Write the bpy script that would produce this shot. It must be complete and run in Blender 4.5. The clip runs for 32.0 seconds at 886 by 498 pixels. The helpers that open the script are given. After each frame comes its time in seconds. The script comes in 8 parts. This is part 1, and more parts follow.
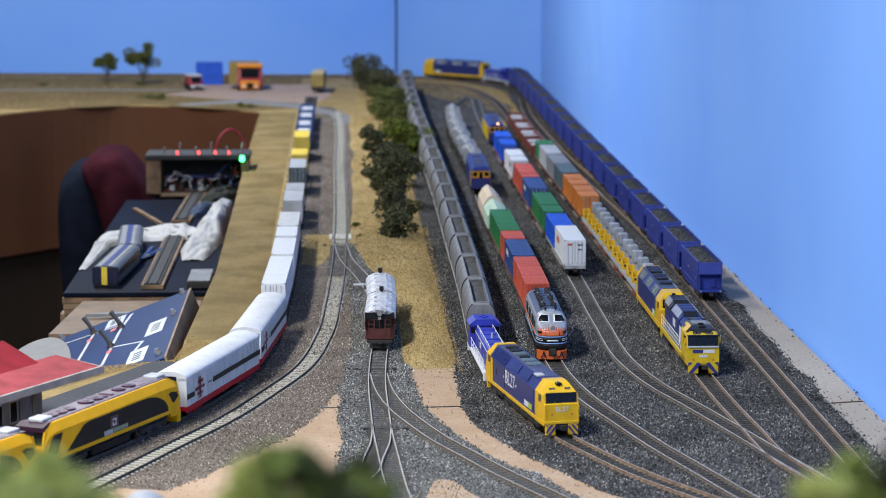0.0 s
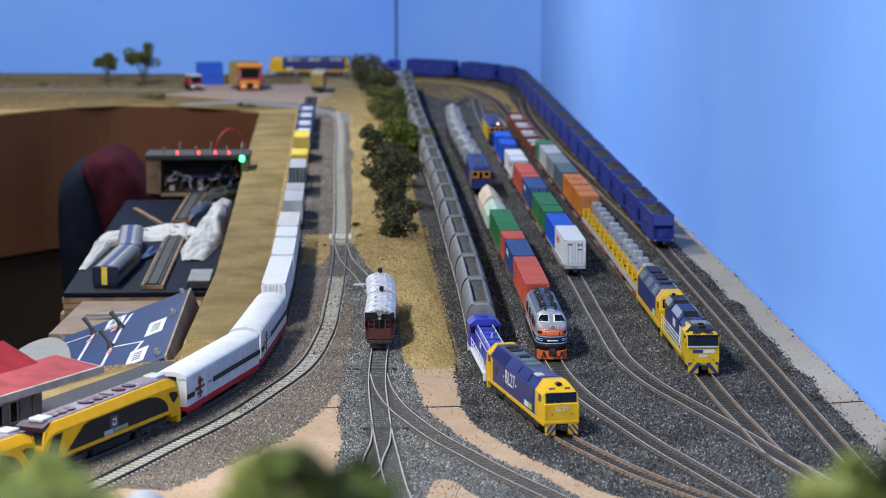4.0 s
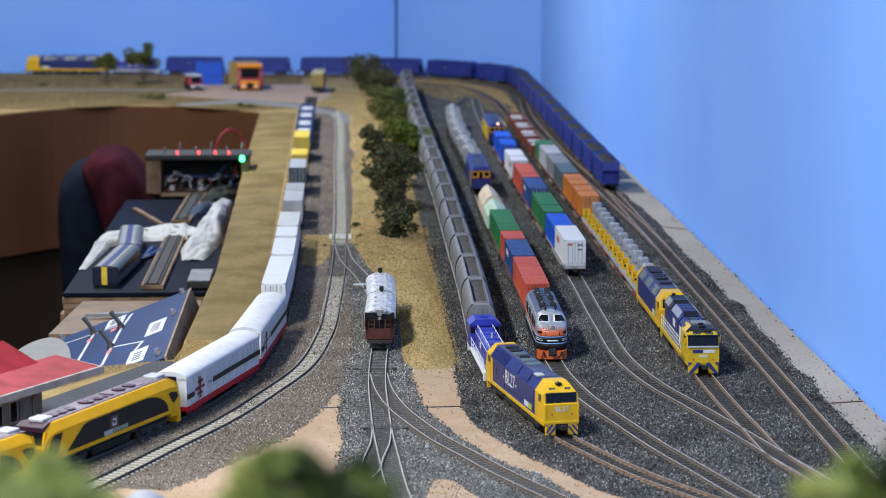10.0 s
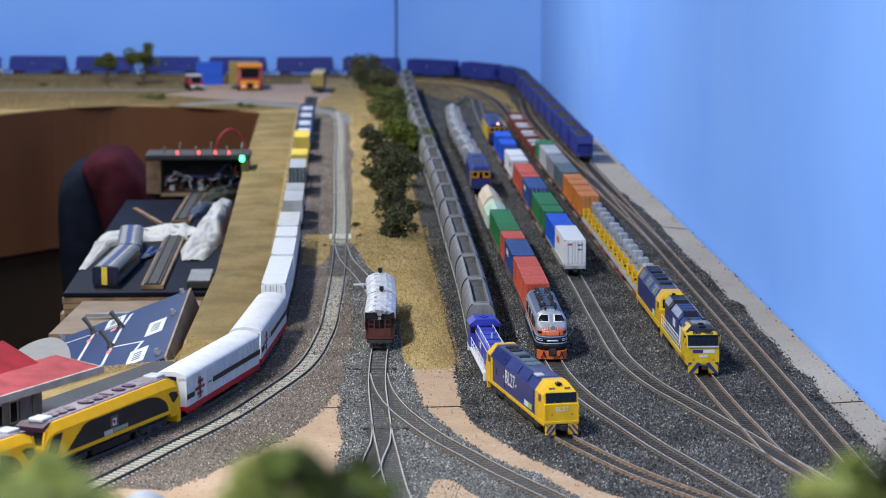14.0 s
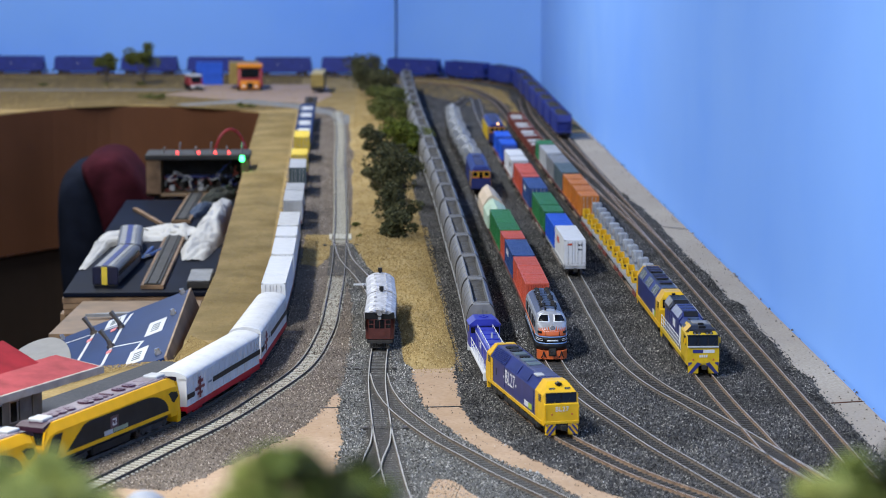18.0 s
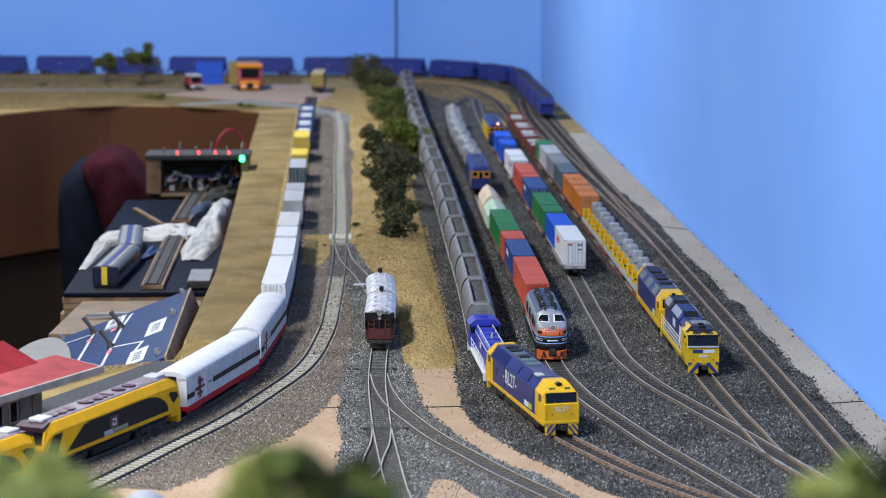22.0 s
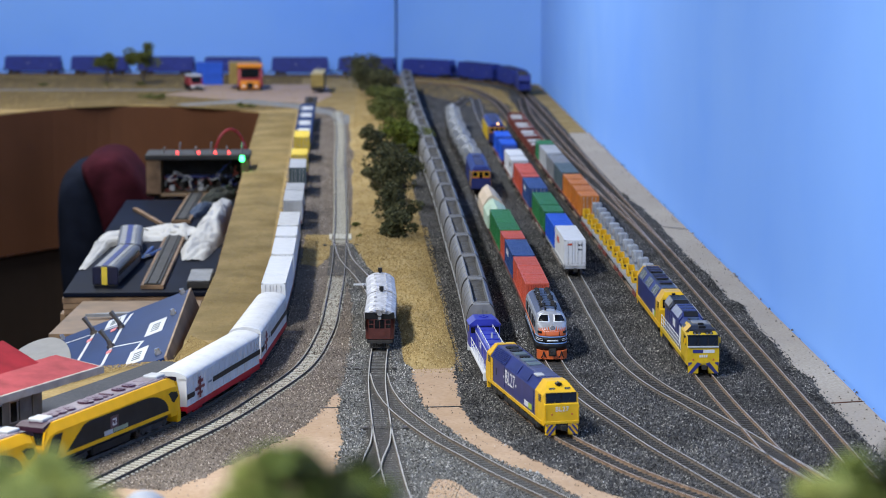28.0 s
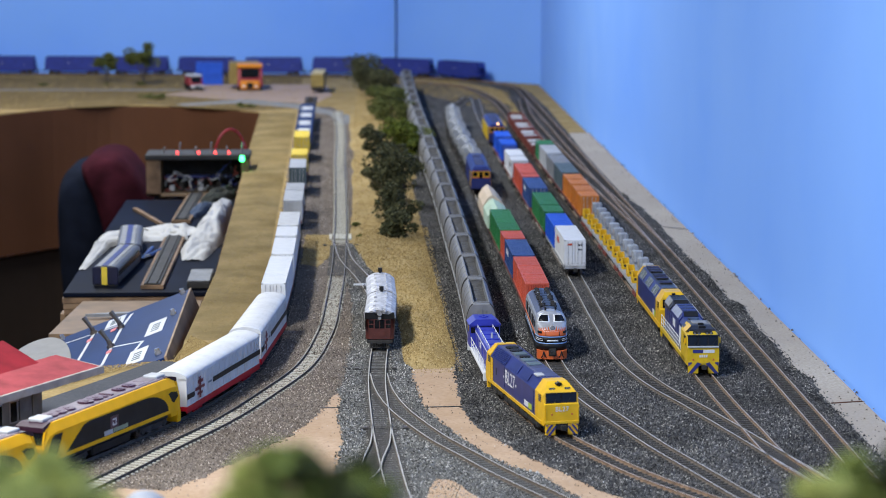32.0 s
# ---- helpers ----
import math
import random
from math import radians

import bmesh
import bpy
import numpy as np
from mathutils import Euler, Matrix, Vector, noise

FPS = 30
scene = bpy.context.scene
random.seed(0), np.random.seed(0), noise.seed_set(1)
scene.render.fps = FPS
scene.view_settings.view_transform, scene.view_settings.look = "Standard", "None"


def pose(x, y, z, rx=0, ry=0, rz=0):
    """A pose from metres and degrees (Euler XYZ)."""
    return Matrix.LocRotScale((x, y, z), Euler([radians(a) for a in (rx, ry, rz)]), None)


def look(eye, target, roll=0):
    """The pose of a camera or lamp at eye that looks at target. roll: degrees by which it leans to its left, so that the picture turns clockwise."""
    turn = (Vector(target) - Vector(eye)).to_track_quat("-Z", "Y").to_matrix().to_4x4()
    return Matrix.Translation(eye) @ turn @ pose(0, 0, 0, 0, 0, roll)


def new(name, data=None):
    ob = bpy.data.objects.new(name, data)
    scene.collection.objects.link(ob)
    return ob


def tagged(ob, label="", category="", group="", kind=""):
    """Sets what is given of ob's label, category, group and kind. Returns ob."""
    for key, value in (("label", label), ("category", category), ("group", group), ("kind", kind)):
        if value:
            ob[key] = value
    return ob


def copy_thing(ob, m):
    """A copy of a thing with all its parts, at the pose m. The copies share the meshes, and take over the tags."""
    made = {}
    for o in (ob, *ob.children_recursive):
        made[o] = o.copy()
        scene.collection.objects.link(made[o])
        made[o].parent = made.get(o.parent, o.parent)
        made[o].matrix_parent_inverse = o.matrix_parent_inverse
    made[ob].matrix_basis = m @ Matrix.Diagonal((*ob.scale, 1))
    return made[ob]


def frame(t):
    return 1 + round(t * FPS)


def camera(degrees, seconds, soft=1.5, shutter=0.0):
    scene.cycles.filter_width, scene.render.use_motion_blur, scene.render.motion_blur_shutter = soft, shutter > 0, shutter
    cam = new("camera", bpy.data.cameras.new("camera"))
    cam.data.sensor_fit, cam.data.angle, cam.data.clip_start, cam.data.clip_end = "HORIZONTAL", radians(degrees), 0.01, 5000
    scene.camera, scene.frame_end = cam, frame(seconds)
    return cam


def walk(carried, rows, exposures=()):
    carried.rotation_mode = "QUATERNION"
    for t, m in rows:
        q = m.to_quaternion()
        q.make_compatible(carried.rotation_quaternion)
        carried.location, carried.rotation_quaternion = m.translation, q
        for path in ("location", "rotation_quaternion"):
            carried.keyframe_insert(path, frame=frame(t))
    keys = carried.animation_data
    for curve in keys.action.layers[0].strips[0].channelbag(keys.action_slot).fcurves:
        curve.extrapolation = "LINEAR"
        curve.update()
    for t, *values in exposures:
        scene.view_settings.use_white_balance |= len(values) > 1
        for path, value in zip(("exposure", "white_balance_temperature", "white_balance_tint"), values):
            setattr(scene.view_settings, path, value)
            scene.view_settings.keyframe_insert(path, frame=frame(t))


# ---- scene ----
# The camera stands on a tripod at the end of the layout; z = 0 is the layout's top, metres.
cam = camera(20.67, 32.0, soft=0.9)
EYE = (0.0, 0.0, 0.505)
STAND = look(EYE, (EYE[0] + 0.04217, EYE[1] + 0.98833, EYE[2] - 0.14743))
walk(cam, [(0.0, STAND), (32.0, STAND)])
cam.data.dof.use_dof = True
cam.data.dof.focus_distance = 2.58
cam.data.dof.aperture_fstop = 98.7 / 8.0

# ---- light ----
world = bpy.data.worlds.new("room_world")
scene.world = world
world.use_nodes = True
world.node_tree.nodes["Background"].inputs[0].default_value = (0.8, 0.88, 1.0, 1)
world.node_tree.nodes["Background"].inputs[1].default_value = 0.03


def area_lamp(name, x, y, z, sx, sy, watts, colour=(1.0, 0.96, 0.9)):
    data = bpy.data.lights.new(name, "AREA")
    data.shape, data.size, data.size_y, data.energy, data.color = "RECTANGLE", sx, sy, watts, colour
    ob = new(name, data)
    ob.matrix_world = pose(x, y, z)
    return ob


area_lamp("unseen_overhead_glow", -0.80, 1.4, 1.515, 0.16, 1.4, 62, (0.93, 0.97, 1.0))
area_lamp("unseen_overhead_glow", -0.80, 4.7, 1.515, 0.16, 1.4, 46, (0.93, 0.97, 1.0))
# Unseen fill lamp behind the camera, added to brighten right sides and fronts.
area_lamp("unseen_overhead_glow", 0.05, -1.15, 1.515, 0.16, 1.4, 26, (0.93, 0.97, 1.0))
scene.view_settings.exposure = 0.36


# ---- materials ----
def mat(name, colour, rough=0.6, metal=0.0, vary=0.12, scale=60.0, bump=0.0, bscale=400.0, spec=0.5, per=0.0):
    m = bpy.data.materials.new(name)
    m.use_nodes = True
    nt = m.node_tree
    b = nt.nodes["Principled BSDF"]
    b.inputs["Roughness"].default_value = rough
    b.inputs["Metallic"].default_value = metal
    b.inputs["Specular IOR Level"].default_value = spec
    tc = nt.nodes.new("ShaderNodeTexCoord")
    n1 = nt.nodes.new("ShaderNodeTexNoise")
    n1.inputs["Scale"].default_value = scale
    n1.inputs["Detail"].default_value = 6
    nt.links.new(tc.outputs["Object"], n1.inputs["Vector"])
    ramp = nt.nodes.new("ShaderNodeValToRGB")
    lo, hi = 1 - vary * 1.6, 1 + vary * 1.2
    ramp.color_ramp.elements[0].position, ramp.color_ramp.elements[1].position = 0.3, 0.72
    ramp.color_ramp.elements[0].color = (*[min(1, c * lo) for c in colour], 1)
    ramp.color_ramp.elements[1].color = (*[min(1, c * hi) for c in colour], 1)
    nt.links.new(n1.outputs["Fac"], ramp.inputs["Fac"])
    out = ramp.outputs["Color"]
    if per:
        oi = nt.nodes.new("ShaderNodeObjectInfo")
        hs = nt.nodes.new("ShaderNodeHueSaturation")
        mr = nt.nodes.new("ShaderNodeMapRange")
        mr.inputs["To Min"].default_value, mr.inputs["To Max"].default_value = 1 - per, 1 + per
        nt.links.new(oi.outputs["Random"], mr.inputs["Value"])
        nt.links.new(mr.outputs["Result"], hs.inputs["Value"])
        nt.links.new(out, hs.inputs["Color"])
        out = hs.outputs["Color"]
    nt.links.new(out, b.inputs["Base Color"])
    if bump:
        n2 = nt.nodes.new("ShaderNodeTexNoise")
        n2.inputs["Scale"].default_value = bscale
        n2.inputs["Detail"].default_value = 4
        nt.links.new(tc.outputs["Object"], n2.inputs["Vector"])
        bp = nt.nodes.new("ShaderNodeBump")
        bp.inputs["Strength"].default_value = bump
        bp.inputs["Distance"].default_value = 0.001
        nt.links.new(n2.outputs["Fac"], bp.inputs["Height"])
        nt.links.new(bp.outputs["Normal"], b.inputs["Normal"])
    return m


def ground_mat(name, c1, c2, c3, s1=8.0, s2=300.0, bump=0.6):
    """Scatter material in world metres: two broad tones, with fine grain of a third."""
    m = bpy.data.materials.new(name)
    m.use_nodes = True
    nt = m.node_tree
    b = nt.nodes["Principled BSDF"]
    b.inputs["Roughness"].default_value = 0.92
    b.inputs["Specular IOR Level"].default_value = 0.2
    geo = nt.nodes.new("ShaderNodeNewGeometry")
    fac = []
    for s, d in ((s1, 6), (s2, 3)):
        n = nt.nodes.new("ShaderNodeTexNoise")
        n.inputs["Scale"].default_value, n.inputs["Detail"].default_value = s, d
        nt.links.new(geo.outputs["Position"], n.inputs["Vector"])
        r = nt.nodes.new("ShaderNodeMapRange")
        r.inputs["From Min"].default_value, r.inputs["From Max"].default_value = 0.38, 0.62
        nt.links.new(n.outputs["Fac"], r.inputs["Value"])
        fac.append(r.outputs["Result"])
    mix1, mix2 = nt.nodes.new("ShaderNodeMix"), nt.nodes.new("ShaderNodeMix")
    mix1.data_type = mix2.data_type = "RGBA"
    mix1.inputs[6].default_value, mix1.inputs[7].default_value = (*c1, 1), (*c2, 1)
    mix2.inputs[7].default_value = (*c3, 1)
    nt.links.new(fac[0], mix1.inputs[0])
    half = nt.nodes.new("ShaderNodeMath")
    half.operation = "MULTIPLY"
    half.inputs[1].default_value = 0.6
    nt.links.new(fac[1], half.inputs[0])
    nt.links.new(half.outputs[0], mix2.inputs[0])
    nt.links.new(mix1.outputs[2], mix2.inputs[6])
    nt.links.new(mix2.outputs[2], b.inputs["Base Color"])
    bp = nt.nodes.new("ShaderNodeBump")
    bp.inputs["Strength"].default_value, bp.inputs["Distance"].default_value = bump, 0.0012
    nt.links.new(fac[1], bp.inputs["Height"])
    nt.links.new(bp.outputs["Normal"], b.inputs["Normal"])
    return m


BLUE_WALL = ground_mat("sky_blue_paint", (0.185, 0.40, 1.0), (0.25, 0.475, 1.0), (0.215, 0.435, 1.0), 1.1, 7.0, 0.05)
BALLAST = ground_mat("grey_ballast", (0.0224, 0.0224, 0.0249), (0.0731, 0.0714, 0.0722), (0.112, 0.109, 0.108), 7, 420, 0.9)
BALLAST_BROWN = ground_mat("brown_grey_ballast", (0.095, 0.072, 0.054), (0.17, 0.135, 0.108), (0.225, 0.185, 0.15), 8, 420, 0.9)
GRASS = ground_mat("dry_grass_scatter", (0.284, 0.194, 0.0731), (0.404, 0.297, 0.133), (0.249, 0.172, 0.0688), 20, 260, 0.4)
SAND = ground_mat("bare_sand", (0.378, 0.258, 0.163), (0.447, 0.318, 0.215), (0.327, 0.215, 0.133), 16, 200, 0.25)
PLASTER = ground_mat("pale_plaster", (0.37, 0.32, 0.262), (0.47, 0.415, 0.345), (0.31, 0.268, 0.218), 3.5, 330, 0.25)
FASCIA = mat("brown_hardboard", (0.0843, 0.0327, 0.0142), 0.75, vary=0.12, scale=5, spec=0.2)
TIMBER = mat("raw_timber", (0.292, 0.194, 0.112), 0.7, vary=0.2, scale=25)
DARK = mat("dark_floor_vinyl", (0.129, 0.086, 0.0602), 0.8, vary=0.2, scale=4, spec=0.1)
CREAM = mat("cream_wall_paint", (0.258, 0.232, 0.198), 0.8, vary=0.05, scale=3)
WHITE_CEIL = mat("white_ceiling_paint", (0.361, 0.361, 0.353), 0.8, vary=0.04, scale=3)
RAIL_BRIGHT = mat("bright_nickel_rail", (0.533, 0.499, 0.447), 0.4, 0.3, vary=0.12, scale=90)
RAIL_SIDE = mat("dull_rail_side", (0.115, 0.09, 0.07), 0.7, vary=0.25, scale=150)
RUST = mat("rusty_rail_side", (0.206, 0.133, 0.086), 0.8, vary=0.3, scale=150)
STEEL = mat("worn_rail_steel", (0.447, 0.370, 0.301), 0.42, 0.25, vary=0.25, scale=80)
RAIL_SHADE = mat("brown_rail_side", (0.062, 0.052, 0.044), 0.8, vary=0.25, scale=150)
RAIL_DARK = mat("dark_rail", (0.24, 0.215, 0.185), 0.45, 0.4, vary=0.25, scale=80)
SLEEPER = mat("dark_sleeper", (0.046, 0.040, 0.035), 0.85, vary=0.3, scale=120)
SLEEPER_PALE = mat("pale_concrete_sleeper", (0.482, 0.456, 0.378), 0.85, vary=0.15, scale=120)


# ---- mesh helpers ----
def part(name, bm, material, parent=None, label="", smooth=False):
    me = bpy.data.meshes.new(name)
    bm.to_mesh(me)
    bm.free()
    for m in material if isinstance(material, (list, tuple)) else (material,):
        me.materials.append(m)
    if smooth:
        me.polygons.foreach_set("use_smooth", [True] * len(me.polygons))
    ob = new(name, me)
    if parent:
        ob.parent = parent
    if label:
        ob["label"] = label
    return ob


def box(bm, x0, x1, y0, y1, z0, z1, bevel=0.0, mi=0):
    vs = [bm.verts.new((x, y, z)) for x in (x0, x1) for y in (y0, y1) for z in (z0, z1)]
    fs = [bm.faces.new([vs[i] for i in q]) for q in ((0, 1, 3, 2), (4, 6, 7, 5), (0, 4, 5, 1), (2, 3, 7, 6), (0, 2, 6, 4), (1, 5, 7, 3))]
    for f in fs:
        f.material_index = mi
    if bevel:
        es = list({e for f in fs for e in f.edges})
        r = bmesh.ops.bevel(bm, geom=es, offset=bevel, segments=1, affect="EDGES", clamp_overlap=True)
        for f in r["faces"]:
            f.material_index = mi
    return fs


def prism(bm, pts, a0, a1, axis="y", mi=0):
    """Extrude a closed outline: axis y takes (x, z) points, x takes (y, z), z takes (x, y)."""
    put = {"y": lambda p, a: (p[0], a, p[1]), "x": lambda p, a: (a, p[0], p[1]), "z": lambda p, a: (p[0], p[1], a)}[axis]
    lo, hi = [bm.verts.new(put(p, a0)) for p in pts], [bm.verts.new(put(p, a1)) for p in pts]
    n = len(pts)
    fs = [bm.faces.new(lo), bm.faces.new(hi[::-1])]
    fs += [bm.faces.new((lo[i], hi[i], hi[(i + 1) % n], lo[(i + 1) % n])) for i in range(n)]
    for f in fs:
        f.material_index = mi
    bmesh.ops.recalc_face_normals(bm, faces=fs)
    return fs


def loft(bm, rings, caps=True, mi=0):
    """Skin closed rings of equal length."""
    vs = [[bm.verts.new(p) for p in r] for r in rings]
    n, fs = len(vs[0]), []
    for a, b in zip(vs, vs[1:]):
        fs += [bm.faces.new((a[i], a[(i + 1) % n], b[(i + 1) % n], b[i])) for i in range(n)]
    if caps:
        fs += [bm.faces.new(vs[0][::-1]), bm.faces.new(vs[-1])]
    for f in fs:
        f.material_index = mi
    bmesh.ops.recalc_face_normals(bm, faces=fs)
    return fs


def tube(bm, a, b, r, n=8, mi=0, r2=None):
    a, b = Vector(a), Vector(b)
    q = (b - a).to_track_quat("Z", "Y")
    r2 = r if r2 is None else r2
    ring = lambda c, s: [c + q @ Vector((s * math.cos(i * math.tau / n), s * math.sin(i * math.tau / n), 0)) for i in range(n)]
    return loft(bm, [ring(a, r), ring(b, r2)], mi=mi)


def thing(name, label, category, group="", m=None):
    ob = new(name)
    ob.empty_display_size = 0.02
    if m is not None:
        ob.matrix_basis = m
    return tagged(ob, label, category, group)


def sheet(name, pts, z, thick, material, label="", kind="structure", smooth=0):
    """A flat slab with the outline pts, its top at z."""
    bm = bmesh.new()
    prism(bm, pts, z - thick, z, "z")
    ob = part(name, bm, material)
    return tagged(ob, label, name.replace("_", " "), kind=kind)


# ---- paths of the tracks ----
def spline(pts, step=0.01):
    """A smooth line through the points, evenly stepped."""
    p = [Vector((*q, 0)) for q in pts]
    h = [(b - a).length for a, b in zip(p, p[1:])]
    m = [(p[1] - p[0]) / h[0]]
    for i in range(1, len(p) - 1):
        m.append(((p[i + 1] - p[i]) / h[i] * h[i - 1] + (p[i] - p[i - 1]) / h[i - 1] * h[i]) / (h[i - 1] + h[i]))
    m.append((p[-1] - p[-2]) / h[-1])
    out = []
    for i in range(len(p) - 1):
        n = max(2, int(h[i] / 0.004))
        for k in range(n):
            t = k / n
            out.append((2 * t ** 3 - 3 * t * t + 1) * p[i] + (t ** 3 - 2 * t * t + t) * h[i] * m[i] + (3 * t * t - 2 * t ** 3) * p[i + 1] + (t ** 3 - t * t) * h[i] * m[i + 1])
    out.append(p[-1])
    res, want, acc = [out[0]], step, 0.0
    for a, b in zip(out, out[1:]):
        l = (b - a).length
        while acc + l >= want:
            res.append(a + (b - a) * ((want - acc) / l))
            want += step
        acc += l
    return res


def arc(cx, cy, r, a0, a1, n=24):
    return [(cx + r * math.cos(radians(a0 + (a1 - a0) * i / n)), cy + r * math.sin(radians(a0 + (a1 - a0) * i / n))) for i in range(n + 1)]


def at(path, s, step=0.01):
    i = max(0, min(len(path) - 2, int(s / step)))
    return path[i] + (path[i + 1] - path[i]) * (s / step - i)


def stand(path, s, half, back=False):
    """The pose of a vehicle whose middle is s along the path; half: half the distance of its bogies; back: it faces the path's start."""
    a, b = at(path, s - half), at(path, s + half)
    d = (a - b) if back else (b - a)
    m = (a + b) / 2
    return pose(m.x, m.y, RAIL, 0, 0, math.degrees(math.atan2(d.y, d.x)))


RAIL = 0.0045
XC, XN, XW, XM, XS = 0.452, 0.374, 0.304, 0.0, -0.0705
MAIN = spline([(0.449, 0.9), (0.450, 2.0), (0.452, 3.0), (XC, 4.5), (XC, 5.9)] + arc(-0.048, 6.055, 0.50, 4, 94) + [(-0.5, 6.600), (-1.2, 6.666), (-2.2, 6.76), (-4.2, 6.95)])

# ---- the room and the boards ----
def slab(name, a, b, z0, z1, thick, material, label):
    """An upright wall between two plan points, its visible face on the line a-b and its thickness to the right of it."""
    a, b = Vector((*a, 0)), Vector((*b, 0))
    d = (b - a).normalized()
    n = Vector((d.y, -d.x, 0)) * thick
    bm = bmesh.new()
    prism(bm, [(p.x, p.y) for p in (a, b, b + n, a + n)], z0, z1, "z")
    return tagged(part(name, bm, material), label, "wall", kind="structure")


FLOOR_Z, CEIL_Z = -1.0, 1.55
sheet("floor", [(-4.5, -2.5), (0.9, -2.5), (0.9, 7.5), (-4.5, 7.5)], FLOOR_Z, 0.1, DARK, "dark brown vinyl floor of the club room")
tagged(sheet("ceiling", [(-4.5, -2.5), (0.9, -2.5), (0.9, 7.5), (-4.5, 7.5)], CEIL_Z + 0.1, 0.1, WHITE_CEIL, "white painted ceiling"), kind="structure")
slab("wall_east", (0.521, -2.5), (0.521, 6.272), FLOOR_Z, CEIL_Z, 0.1, BLUE_WALL, "sky blue painted wall behind the tracks")
slab("wall_corner", (0.521, 6.272), (0.1536, 6.605), FLOOR_Z, CEIL_Z, 0.1, BLUE_WALL, "angled sky blue backdrop panel across the corner")
slab("wall_north", (0.1536, 6.605), (-4.4, 7.02), FLOOR_Z, CEIL_Z, 0.1, BLUE_WALL, "sky blue painted end wall")
bm = bmesh.new()
box(bm, 0.1521, 0.1551, 6.596, 6.6035, -0.02, CEIL_Z)
tagged(part("backdrop_seam", bm, mat("seam_shadow_blue", (0.03, 0.08, 0.24), 0.8)), "dark open seam between two backdrop sheets", "seam", kind="structure")
slab("wall_west", (-4.4, 7.3), (-4.4, -2.4), FLOOR_Z, CEIL_Z, 0.1, CREAM, "cream painted wall")
slab("wall_south", (-4.5, -2.4), (0.62, -2.4), FLOOR_Z, CEIL_Z, 0.1, CREAM, "cream painted wall")

PIT = [(-0.176, 2.70), (-0.165, 3.2), (-0.170, 3.9), (-0.176, 4.56), (-0.180, 5.514), (-0.267, 5.603), (-0.403, 5.682), (-0.536, 5.695), (-0.645, 5.635), (-0.747, 5.515), (-0.90, 5.32), (-1.10, 5.0), (-1.35, 4.5), (-1.5, 3.9)]
PIT = PIT[:4] + [(p.x, p.y) for p in spline(PIT[4:], 0.03)]
sheet("baseboard", [(0.514, 0.25), (0.514, 6.262), (0.15, 6.598), (-3.0, 6.885), (-3.0, 3.9)] + PIT[::-1] + [(-0.175, 2.577), (-0.284, 2.52), (-0.55, 2.40), (-0.9, 2.0), (-0.9, 0.25)], 0.0, 0.03, GRASS, "layout top covered with dry golden grass scatter")
# brown fascia round the operating well
def fascia(pts, z0, z1, material, label, thick=0.006):
    """A bent strip along the edge."""
    bm, rings = bmesh.new(), []
    for i, q in enumerate(pts):
        d = (Vector(pts[min(i + 1, len(pts) - 1)]) - Vector(pts[max(i - 1, 0)])).normalized()
        n = Vector((-d.y, d.x)) * thick
        rings.append([(q[0], q[1], z0), (q[0] + n.x, q[1] + n.y, z0), (q[0] + n.x, q[1] + n.y, z1), (q[0], q[1], z1)])
    loft(bm, rings)
    return tagged(part("fascia", bm, material), label, "fascia", kind="structure")


fascia(PIT[4:], -0.325, -0.003, FASCIA, "curved brown hardboard fascia below the layout")
# Added sheet hides the blue wall behind; its colour stands for the darkness there.
fascia([(x * 1.004, y + 0.02) for x, y in PIT[4:]], FLOOR_Z, -0.33, mat("dark_well_backing", (0.030, 0.021, 0.016), 0.9, vary=0.15, scale=6, spec=0.1), "added dark brown sheet closing the dark space under the fascia")
fascia(PIT[:5], -0.09, -0.003, FASCIA, "brown edge strip of the baseboard", 0.0015)
bm = bmesh.new()
for x, y in ((-2.9, 4.2), (-2.9, 6.6), (-0.1, 0.4), (0.4, 0.4), (0.4, 3.2), (-0.1, 3.2), (-0.1, 5.8), (0.4, 5.8), (-1.5, 6.2), (-0.8, 0.5), (-0.8, 1.8)):
    box(bm, x - 0.03, x + 0.03, y - 0.03, y + 0.03, FLOOR_Z, -0.031)
tagged(part("baseboard_legs", bm, TIMBER), "timber legs under the layout", "support", kind="structure")

# ballast beds, laid 4 mm up
BED = [(0.470, 0.5), (0.480, 2.21), (0.479, 2.29), (0.477, 2.37), (0.487, 2.45), (0.476, 2.51), (0.483, 2.64), (0.479, 2.75), (0.489, 2.90), (0.477, 2.95), (0.482, 3.12), (0.475, 3.29), (0.481, 3.6), (0.478, 3.80), (0.465, 3.97), (0.463, 4.35), (0.470, 4.9), (0.476, 5.6), (0.470, 6.0), (0.420, 6.30), (0.33, 6.45), (0.12, 6.575), (-0.7, 6.655), (-3, 6.88), (-3, 6.83), (-0.7, 6.60), (0.10, 6.50), (0.28, 6.40), (0.36, 6.25), (0.41, 6.05), (0.41, 5.3), (0.33, 5.1), (0.40, 5.6), (0.36, 5.85), (0.25, 6.25), (0.13, 6.3), (0.14, 5.9), (0.135, 5.3), (0.126, 4.4), (0.122, 3.5), (0.124, 2.85), (0.121, 2.55), (0.119, 2.41), (0.1194, 2.33), (0.1242, 2.266), (0.1348, 2.217), (0.1523, 2.165), (0.1731, 2.102), (0.1943, 2.059), (0.2168, 1.992), (0.2332, 1.968), (0.32, 1.75), (0.42, 0.5)]


